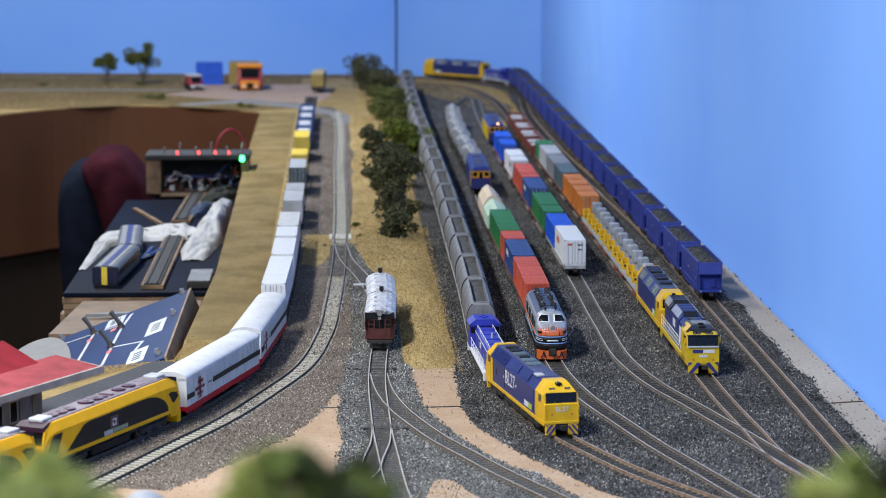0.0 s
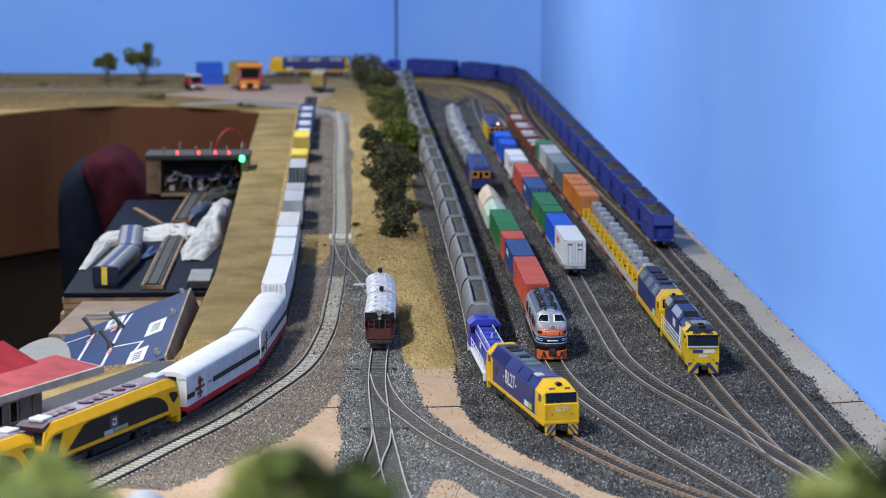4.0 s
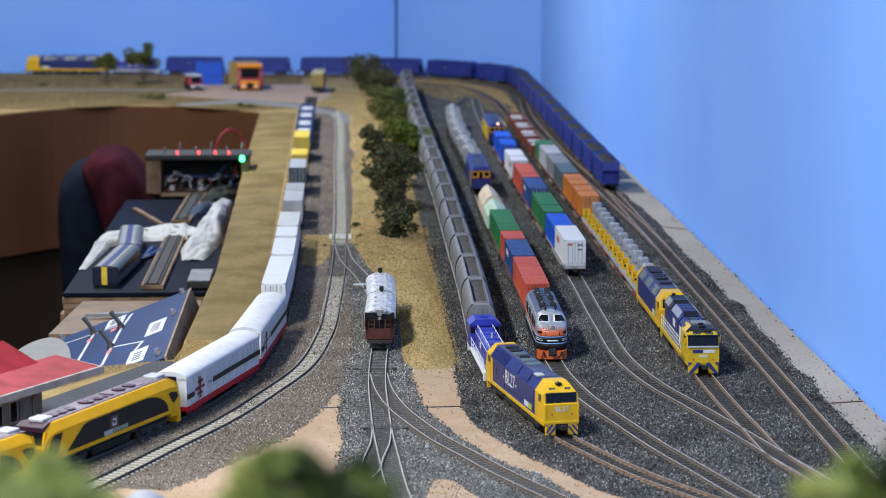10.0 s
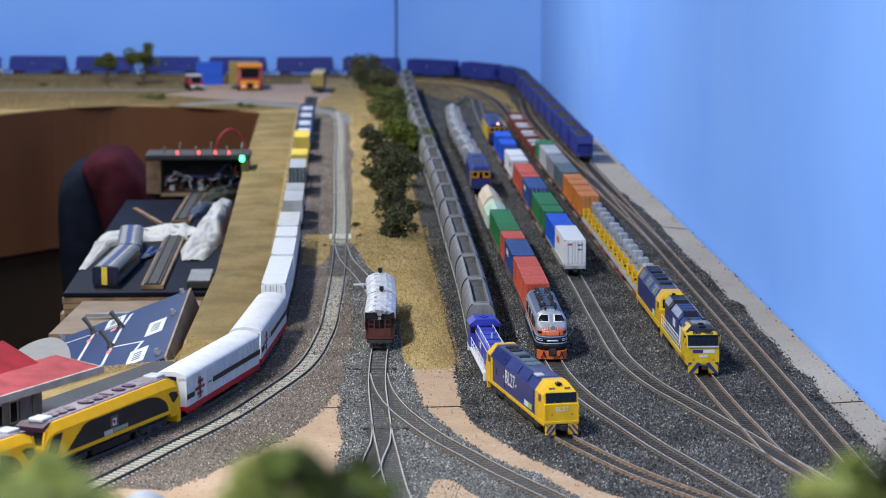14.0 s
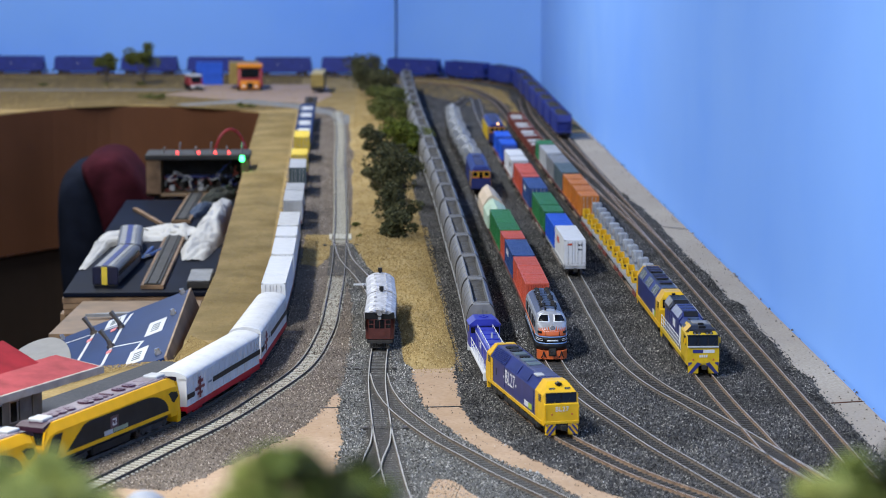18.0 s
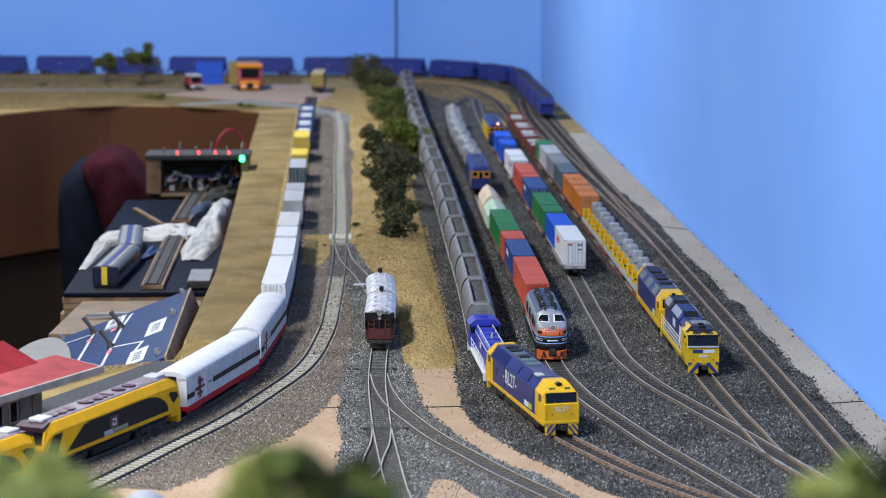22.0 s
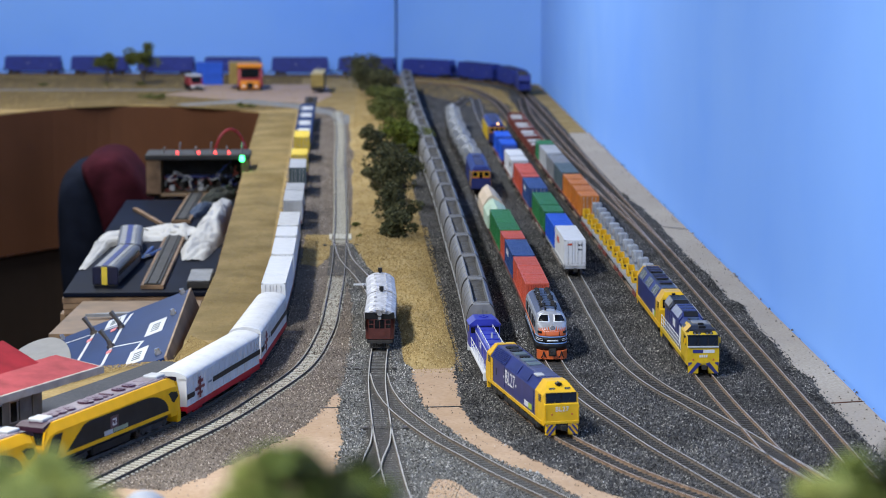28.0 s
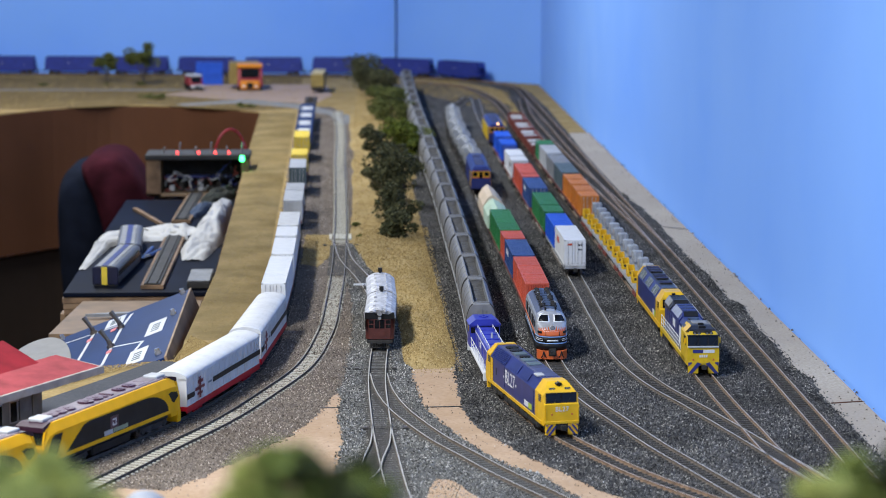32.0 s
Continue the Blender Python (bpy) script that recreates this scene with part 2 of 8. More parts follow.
def uneven(pts, amp, seed, step=0.004):
    """An outline that wanders as loose material lies, broadly and finely."""
    out = []
    for a, b in zip(pts, pts[1:] + pts[:1]):
        a, b = Vector(a), Vector(b)
        d = (b - a).normalized()
        n = max(1, int((b - a).length / step))
        for i in range(n):
            q = a + (b - a) * (i / n)
            o = 0.9 * noise.noise((q.x * 45, q.y * 45, seed)) + 0.8 * noise.noise((q.x * 150, q.y * 150, seed + 4))
            out.append(tuple(q + Vector((-d.y, d.x)) * amp * o))
    return out


def lay(name, pts, z, material, label, amp=0.004, seed=3.0, run=0.005):
    """Loose material heaped thinly inside an outline, running out to nothing at its rim."""
    pts = uneven(pts, amp, seed)
    area = sum(a[0] * b[1] - b[0] * a[1] for a, b in zip(pts, pts[1:] + pts[:1]))
    out, n = math.copysign(run, area), len(pts)
    bm = bmesh.new()
    top = [bm.verts.new((x, y, z)) for x, y in pts]
    low = []
    for i in range(n):
        d = (Vector(pts[(i + 2) % n]) - Vector(pts[i - 2])).normalized()
        low.append(bm.verts.new((pts[i][0] + d.y * out, pts[i][1] - d.x * out, -0.001)))
    bm.faces.new(top)
    for i in range(n):
        bm.faces.new((top[i], low[i], low[(i + 1) % n], top[(i + 1) % n]))
    bmesh.ops.recalc_face_normals(bm, faces=bm.faces)
    return tagged(part(name, bm, material), label, "ground cover", kind="structure")


tagged(lay("ballast_bed", BED, 0.0012, BALLAST, "dark grey stone ballast of the yard tracks", 0.004, 4.0), category="ballast")
tagged(sheet("wall_strip", [(0.45, 0.4), (0.517, 0.4), (0.517, 5.0), (0.45, 5.0)], 0.0006, 0.004, PLASTER, "bare pale plaster strip along the wall"), category="strip")


# ---- tracks ----
def track(path, rail, sleeper, label, gap=0.0084, s0=0.0, s1=99.0, long=0.029, near_to=2.55, buried=99.0, gone=None):
    t = thing("railway_track", label, "track", "tracks of the layout")
    pts = [p for i, p in enumerate(path) if s0 <= i * 0.01 <= s1]
    for side in (-1, 1):
        bm = bmesh.new()
        rings = []
        for i, p in enumerate(pts):
            d = (pts[min(i + 1, len(pts) - 1)] - pts[max(i - 1, 0)]).normalized()
            n = Vector((-d.y, d.x, 0))
            c = p + n * side * 0.0087
            rings.append([c + n * o + Vector((0, 0, z)) for o, z in ((-0.0012, 0.0015), (0.0012, 0.0015), (0.0005, 0.0024), (0.00058, 0.0045), (-0.00058, 0.0045), (-0.0005, 0.0024))])
        for i, f in enumerate(loft(bm, rings)):
            f.material_index = 0 if i % 6 == 3 else 1
        part("rail", bm, [rail, {STEEL: RUST, RAIL_BRIGHT: RAIL_SIDE, RAIL_DARK: RAIL_SHADE}.get(rail, rail)], t)
    bm, one = bmesh.new(), None
    total = (len(pts) - 1) * 0.01
    k = gap / 2
    while k < total:
        a, b = at(pts, k - 0.003), at(pts, k + 0.003)
        c, d = at(pts, k), (b - a).normalized()
        if c.y > buried:
            break
        if gone and gone[0] < c.y < gone[1]:
            k += gap
            continue
        if 1.7 < c.y < near_to and c.x > -0.4:
            # single sleepers where the track comes closest
            if one is None:
                b1 = bmesh.new()
                box(b1, -0.0014, 0.0014, -long / 2, long / 2, 0.0004, 0.0021)
                one = part("sleeper", b1, sleeper, t)
                ob = one
            else:
                ob = new("sleeper", one.data)
                ob.parent = t
            ob.matrix_basis = pose(c.x, c.y, 0, 0, 0, math.degrees(math.atan2(d.y, d.x)))
            k += gap
            continue
        n = Vector((-d.y, d.x, 0)) * long / 2
        d = d * 0.0014
        lo = [c + n + d, c - n + d, c - n - d, c + n - d]
        vs = [bm.verts.new(q + Vector((0, 0, z))) for z in (0.0004, 0.0020) for q in lo]
        for q in ((4, 5, 6, 7), (0, 1, 5, 4), (1, 2, 6, 5), (2, 3, 7, 6), (3, 0, 4, 7)):
            bm.faces.new([vs[i] for i in q])
        k += gap
    if bm.verts:
        tagged(part("sleeper_run", bm, sleeper, t), kind="stuff")
    return t


NR_T = spline([(0.53, 1.55), (0.455, 1.82), (0.411, 1.99), (0.3885, 2.10), (0.3832, 2.21), (0.3793, 2.30), (0.3760, 2.44), (0.3748, 2.75), (XN, 3.2), (0.372, 4.0), (0.370, 5.0), (0.374, 5.5), (0.36, 5.85), (0.31, 6.15), (0.20, 6.33)])
WH_T = spline([(0.411, 2.0), (0.395, 2.07), (0.3755, 2.165), (0.3605, 2.235), (0.3415, 2.32), (0.3215, 2.407), (0.306, 2.52), (0.302, 2.76), (0.304, 3.04), (XW, 3.6), (XW, 4.4), (0.307, 5.0), (0.315, 5.5), (0.325, 5.8)])
B_T = spline([(0.42, 1.68), (0.336, 1.95), (0.3050, 2.07), (0.2880, 2.135), (0.2670, 2.232), (0.2435, 2.35), (0.2315, 2.45), (0.2262, 2.58), (0.2285, 2.76), (0.2295, 3.0), (0.228, 3.4), (0.229, 3.8), (0.233, 4.1), (0.235, 5.0), (0.26, 5.5), (0.31, 5.85)])
BL_T = spline([(0.40, 1.78), (0.304, 1.948), (0.2525, 2.05), (0.2335, 2.10), (0.2045, 2.185), (0.1785, 2.30), (0.1635, 2.41), (0.1555, 2.53), (0.1545, 2.65), (0.157, 2.8), (0.159, 3.0), (0.160, 3.3), (0.162, 3.7), (0.161, 4.4), (0.160, 5.2), (0.166, 6.0), (0.17, 6.25)])
RM_T = spline([(0.075, 1.72), (0.048, 1.966), (0.0412, 2.12), (0.0385, 2.20), (0.037, 2.30), (0.0365, 2.44), (0.039, 2.54), (0.0435, 2.65), (0.0475, 2.80), (0.044, 2.95), (0.030, 3.10), (0.007, 3.28), (XM, 3.42)])
BR_T = spline([(0.31, 1.62), (0.176, 1.96), (0.1345, 2.057), (0.112, 2.118), (0.090, 2.178), (0.0735, 2.235), (0.0555, 2.31), (0.0435, 2.395), (0.0385, 2.49)])
LF_T = spline([(-0.36, 1.72), (-0.195, 2.059), (-0.158, 2.153), (-0.112, 2.268), (-0.073, 2.396), (-0.043, 2.51), (-0.020, 2.70), (-0.009, 2.95), (-0.003, 3.2), (XM, 3.5), (XM, 4.4), (0.001, 5.1), (-0.005, 5.5)])
SC_T = spline([(-0.52, 1.62), (-0.38, 1.83), (-0.264, 2.050), (-0.209, 2.165), (-0.158, 2.285), (-0.115, 2.425), (-0.087, 2.62), (-0.075, 2.9), (-0.071, 3.3), (XS, 4.4), (-0.071, 5.1), (-0.068, 5.9)])
DV_T = spline([(-0.05, 1.80), (0.006, 2.0), (0.0232, 2.055), (0.028, 2.105), (0.0345, 2.16), (0.038, 2.24)])
TB_T = spline([(XC, 3.35), (0.448, 3.6), (0.438, 4.0), (0.426, 4.4), (0.418, 4.9), (0.420, 5.4), (0.438, 5.8)])
track(DV_T, RAIL_BRIGHT, SLEEPER, "siding leg leaving the turnout")
track(TB_T, STEEL, SLEEPER, "loop track beside the main line")
track(MAIN, STEEL, SLEEPER, "main line with rusty brown rails on dark sleepers")
track(NR_T, STEEL, SLEEPER, "yard track with brown rails")
track(WH_T, RAIL_BRIGHT, SLEEPER, "yard track with bright rails sunk in ballast", buried=2.50)
track(B_T, RAIL_BRIGHT, SLEEPER, "yard track with bright rails")
track(BL_T, STEEL, SLEEPER, "yard track with rusty rails")
track(RM_T, RAIL_BRIGHT, SLEEPER, "siding track with silver rails")
track(BR_T, RAIL_BRIGHT, SLEEPER, "branch track curving from the siding")
track(LF_T, RAIL_DARK, SLEEPER_PALE, "curved track on pale concrete sleepers", 0.0085, long=0.0235, near_to=2.75, gone=(3.14, 3.41))
turnout = thing("turnout", "dark timbered turnout at the end of the curved track", "turnout", "tracks of the layout")
one = None
for i in range(30):
    y = 3.145 + i * 0.009
    c = next(p for p in LF_T if p.y >= y)
    wide = 0.030 + 0.016 * (1 - i / 29)
    if one is None:
        bm = bmesh.new()
        box(bm, -0.5, 0.5, -0.0021, 0.0021, 0.0008, 0.0025)
        one = part("timber", bm, mat("grey_timber", (0.085, 0.078, 0.07), 0.85, vary=0.3, scale=120), turnout)
        ob = one
    else:
        ob = new("timber", one.data)
        ob.parent = turnout
    ob.matrix_basis = pose(c.x + (wide - 0.028) / 2, y, 0, 0, 0, 3 * math.sin(i * 2.1)) @ Matrix.Diagonal((wide, 1, 1, 1))
track(SC_T, RAIL_DARK, SLEEPER, "track with dark rails")



# ---- rolling stock (sizes in millimetres, rail top at 0, +x ahead) ----
NAVY = mat("navy_blue_paint", (0.0189, 0.0292, 0.146), 0.38, vary=0.15, per=0.06)
COALBLUE = mat("royal_blue_paint", (0.0224, 0.0378, 0.249), 0.42, vary=0.14, per=0.08)
YELLOW = mat("golden_yellow_paint", (0.688, 0.404, 0.0103), 0.38, vary=0.08, scale=90)
SCTYEL = mat("signal_yellow_paint", (0.800, 0.404, 0.0069), 0.5, vary=0.05, spec=0.15)
LEMON = mat("lemon_yellow_paint", (0.60, 0.40, 0.010), 0.4, vary=0.1, scale=120)
BLACKP = mat("black_paint", (0.012, 0.012, 0.0129), 0.5, vary=0.3, spec=0.2)
MAROON = mat("plum_roof_paint", (0.0645, 0.0241, 0.0473), 0.35, vary=0.2)
SILVER = mat("silver_paint", (0.516, 0.516, 0.525), 0.26, 0.7, vary=0.12, scale=110)
WHITEP = mat("white_paint", (0.636, 0.645, 0.662), 0.5, vary=0.05, per=0.03)
OFFWHITE = mat("aged_white_paint", (0.533, 0.533, 0.533), 0.55, vary=0.1, per=0.06)
GREYP = mat("hopper_grey_paint", (0.181, 0.181, 0.187), 0.5, vary=0.2, scale=45, per=0.08)
GREYD = mat("hopper_dark_grey", (0.0516, 0.049, 0.0482), 0.85, vary=0.35, scale=140, bump=0.6)
PALEGREY = mat("pale_grey_paint", (0.387, 0.396, 0.413), 0.55, vary=0.12, per=0.08)
UNDER = mat("black_running_gear", (0.0189, 0.0172, 0.0163), 0.7, vary=0.35, scale=160)
RUSTRED = mat("oxide_red_frame", (0.189, 0.043, 0.0301), 0.6, vary=0.25, scale=120)
WHEEL = mat("wheel_steel", (0.138, 0.120, 0.112), 0.4, 0.7, vary=0.2)
GLASSD = mat("dark_cab_glass", (0.0069, 0.0077, 0.0095), 0.12, vary=0.1, spec=0.25)
ORANGE = mat("orange_paint", (0.568, 0.112, 0.0258), 0.5, vary=0.08)
COAL = mat("coal_load", (0.043, 0.043, 0.0413), 0.75, vary=0.5, scale=220, bump=1.0, bscale=500)
REDC = mat("container_red", (0.516, 0.086, 0.0473), 0.5, vary=0.14, per=0.1)
BLUEC = mat("container_navy", (0.0258, 0.0645, 0.206), 0.5, vary=0.14, per=0.1)
BRIGHTBLUE = mat("container_bright_blue", (0.0129, 0.086, 0.533), 0.45, vary=0.1, per=0.08)
GREENC = mat("container_green", (0.0215, 0.163, 0.0473), 0.5, vary=0.14, per=0.08)
ORANGEC = mat("container_orange", (0.533, 0.172, 0.0258), 0.5, vary=0.12, per=0.08)
TEALC = mat("container_slate", (0.0774, 0.112, 0.129), 0.55, vary=0.15, per=0.1)
YELC = mat("container_yellow", (0.688, 0.499, 0.043), 0.5, vary=0.08)
BROWNRED = mat("railmotor_brown", (0.0817, 0.0189, 0.0146), 0.5, vary=0.2, scale=100)
CHIPPED = mat("chipped_silver_roof", (0.50, 0.50, 0.53), 0.5, 0.1, vary=0.3, scale=160)
TANKG = mat("tank_grey", (0.215, 0.224, 0.241), 0.6, 0.1, vary=0.15)
TARP_CREAM = mat("cream_tarpaulin", (0.619, 0.499, 0.378), 0.85, vary=0.08)
TARP_MINT = mat("mint_tarpaulin", (0.430, 0.568, 0.447), 0.85, vary=0.08)
STRIPEBLUE = mat("stripe_blue", (0.0258, 0.0301, 0.172), 0.4)
LETTER = mat("pale_lettering", (0.619, 0.628, 0.654), 0.5, vary=0.04)
LETTER_DARK = mat("dark_lettering", (0.043, 0.043, 0.0516), 0.5, vary=0.04)
ROOFDARK = mat("glossy_dark_roof", (0.0258, 0.0275, 0.0387), 0.3, vary=0.35, scale=120)
ROOFDUST = mat("dusty_blue_roof", (0.0473, 0.0559, 0.129), 0.5, vary=0.25, scale=120)
ROOFPLUM = mat("dusty_plum_roof", (0.146, 0.107, 0.129), 0.42, vary=0.2, scale=100)
SILVERM = mat("satin_silver_paint", (0.430, 0.439, 0.464), 0.34, 0.45, vary=0.12, scale=110)
SHUNTBLUE = mat("bright_royal_blue_paint", (0.026, 0.036, 0.33), 0.38, vary=0.14)
SKYLINE = mat("pale_blue_line", (0.215, 0.361, 0.645), 0.4, vary=0.05)
SAGE = mat("sage_lettering", (0.241, 0.292, 0.206), 0.5, vary=0.1)
GALV = mat("galvanised_grey", (0.361, 0.378, 0.404), 0.45, 0.2, vary=0.22, scale=120, per=0.12)
LIME = mat("lime_panel", (0.387, 0.499, 0.043), 0.45, vary=0.06)


def glow(name, colour, power):
    m = bpy.data.materials.new(name)
    m.use_nodes = True
    b = m.node_tree.nodes["Principled BSDF"]
    b.inputs["Base Color"].default_value = (*colour, 1)
    b.inputs["Emission Color"].default_value = (*colour, 1)
    b.inputs["Emission Strength"].default_value = power
    return m


LAMP_WARM = glow("warm_lamp", (1.0, 0.55, 0.22), 2.5)
LAMP_RED = glow("red_indicator", (1.0, 0.06, 0.05), 3.0)
LAMP_GREEN = glow("green_indicator", (0.05, 1.0, 0.25), 6.0)


def vpart(name, bm, material, parent, label="", smooth=False):
    bmesh.ops.scale(bm, vec=(0.001, 0.001, 0.001), verts=bm.verts)
    return part(name, bm, material, parent, label, smooth)


def boxpart(name, dims, material, parent, bevel=0.0, label=""):
    bm = bmesh.new()
    box(bm, *dims, bevel)
    return vpart(name, bm, material, parent, label)


def ring(x, z0, z1, w, ch, sl=0.0):
    """A cross-section with a chamfered, slightly domed roof; sl leans the section back by height."""
    pts = [(-w, z0), (-w, z1 - ch), (-w + ch * 0.35, z1 - ch * 0.4), (-w + ch, z1 - ch * 0.08), (0, z1), (w - ch, z1 - ch * 0.08), (w - ch * 0.35, z1 - ch * 0.4), (w, z1 - ch), (w, z0)]
    return [(x - sl * (z - z0), y, z) for y, z in pts]


def bogie(parent, x, axles=2, span=20.0, frame_mat=None, r=5.4, wide=13.0):
    """A truck with side frames, and its wheelsets as parts of it."""
    fm = frame_mat or UNDER
    half = span * (axles - 1) / 2
    bm = bmesh.new()
    for s in (-1, 1):
        y = s * wide
        prism(bm, [(x - half - 6, 5.5), (x - half + 4, 5.0), (x - 4, 3.2), (x + 4, 3.2), (x + half - 4, 5.0), (x + half + 6, 5.5), (x + half + 5, 9), (x - half - 5, 9)], y - 1.2, y + 1.2, "y")
        for k in range(axles):
            xa = x - half + k * span
            box(bm, xa - 2.2, xa + 2.2, y + s * 0.8 - 1, y + s * 0.8 + 1, 3.6, 7.6)
        for dx in (-3, 0, 3):
            tube(bm, (x + dx, y + s * 0.8, 3.8), (x + dx, y + s * 0.8, 8), 0.9, 6)
    box(bm, x - 4, x + 4, -wide, wide, 6, 9)
    b = vpart("bogie", bm, fm, parent)
    for k in range(axles):
        xa = x - half + k * span
        bm = bmesh.new()
        for s in (-1, 1):
            tube(bm, (xa, s * 7.6, r), (xa, s * 10.2, r), r, 14)
        tube(bm, (xa, -8, r), (xa, 8, r), 1.2, 6)
        vpart("wheelset", bm, WHEEL, b)
    return b


def coupler(parent, x, s):
    bm = bmesh.new()
    box(bm, min(x, x + s * 7), max(x, x + s * 7), -1.3, 1.3, 7.2, 10)
    box(bm, min(x + s * 5, x + s * 8.5), max(x + s * 5, x + s * 8.5), -2.4, 2.4, 6.5, 10.6)
    return vpart("coupler", bm, UNDER, parent)


def words(text, size, x, y, z, rx, ry, rz, material, parent, name="lettering"):
    c = bpy.data.curves.new(name, "FONT")
    c.body, c.size, c.align_x, c.align_y, c.extrude = text, size * 0.001, "CENTER", "CENTER", 0.00006
    c.materials.append(material)
    ob = new(name, c)
    ob.parent = parent
    ob.matrix_basis = pose(x * 0.001, y * 0.001, z * 0.001, rx, ry, rz)
    return ob


def coal_wagon():
    t = thing("coal_wagon", "royal blue bogie coal wagon heaped with coal", "wagon", "wagons of the moving coal train")
    bm = bmesh.new()
    prism(bm, [(-72.4, 37.4), (72.4, 37.4), (72.4, 29), (69, 24), (69, 12), (40, 8), (-40, 8), (-69, 12), (-69, 24), (-72.4, 29)], -13.4, 13.4, "y")
    vpart("tub", bm, COALBLUE, t)
    for s in (-1, 1):
        bm = bmesh.new()
        prism(bm, [(-73, 42.2), (73, 42.2), (73, 28.5), (71.5, 24), (72.5, 11), (58, 9.4), (40, 7), (-40, 7), (-58, 9.4), (-72.5, 11), (-71.5, 24), (-73, 28.5)], s * 14.1 - 0.6, s * 14.1 + 0.6, "y")
        side = vpart("side_sheet", bm, COALBLUE, t)
        boxpart("top_rail", (-73.5, 73.5, s * 14.3 - 0.8, s * 14.3 + 0.8, 41.4, 42.8), COALBLUE, side, 0.25)
        boxpart("side_crease", (-70, 70, s * 14.7 - 0.3, s * 14.7 + 0.3, 14.4, 15.2), COALBLUE, side, 0.15)
        boxpart("data_panel", (8, 15, s * 14.7 - 0.2, s * 14.7 + 0.2, 26, 27.6), PALEGREY, side)
        boxpart("data_panel", (-52, -48, s * 14.7 - 0.2, s * 14.7 + 0.2, 21, 22.4), PALEGREY, side)
        for x in (-71, 71):
            boxpart("corner_post", (x - 1, x + 1, s * 14.7 - 0.5, s * 14.7 + 0.5, 12, 41.4), COALBLUE, side, 0.2)
        # sloping upper end sheet over a recessed lower one
        bm = bmesh.new()
        prism(bm, [(s * 72, 42.2), (s * 73.6, 42.2), (s * 76.4, 29.4), (s * 75.4, 28.4), (s * 70, 28.4)], -13.9, 13.9, "y")
        end = vpart("end_sheet", bm, COALBLUE, t)
        for y in (-13.6, 13.6):
            bm = bmesh.new()
            prism(bm, [(s * 70, 28.8), (s * 76, 28.8), (s * 77.4, 12), (s * 70, 12)], y - 0.5, y + 0.5, "y")
            vpart("end_gusset", bm, COALBLUE, end)
        boxpart("brake_box", (*((min(s * 69, s * 71), max(s * 69, s * 71))), -7, -1, 14, 22), COALBLUE, end, 0.3)
        boxpart("end_platform", (*((min(s * 68, s * 79), max(s * 68, s * 79))), -14.6, 14.6, 9.0, 11.8), COALBLUE, t, 0.4)
        for y in (-12, 12):
            boxpart("end_marker", (*((min(s * 78.8, s * 79.6), max(s * 78.8, s * 79.6))), y - 0.8, y + 0.8, 9.6, 11), PALEGREY, t)
        bogie(t, s * 52)
        coupler(t, s * 78, s)
    bm = bmesh.new()
    n, k = 34, 9
    vs = [[bm.verts.new((-72 + 144 * i / n, -13.4 + 26.8 * j / k, 37.8 + 3.6 * math.sin(math.pi * j / k) * min(1, 6 * (i / n) * (1 - i / n) + 0.4) + random.uniform(-0.9, 0.9))) for j in range(k + 1)] for i in range(n + 1)]
    for i in range(n):
        for j in range(k):
            bm.faces.new((vs[i][j], vs[i + 1][j], vs[i + 1][j + 1], vs[i][j + 1]))
    for _ in range(300):
        x, y, r = random.uniform(-70, 70), random.uniform(-12.6, 12.6), random.uniform(0.7, 1.7)
        z = 38 + 3.6 * math.cos(y / 13.4 * 1.5)
        q = [bm.verts.new((x + r * a, y + r * b, z + r * c)) for a, b, c in ((1, 0.2, 0), (-0.5, 0.9, 0.1), (-0.6, -0.8, 0), (0.1, 0, 1.0))]
        for f in ((0, 1, 3), (1, 2, 3), (2, 0, 3)):
            bm.faces.new([q[i] for i in f])
    vpart("coal_load", bm, COAL, t)
    for o in t.children_recursive:
        if not o.name.startswith(("bogie", "wheelset", "coupler")):
            o.data.transform(Matrix.Diagonal((1, 1, 1.09, 1)))
    return t


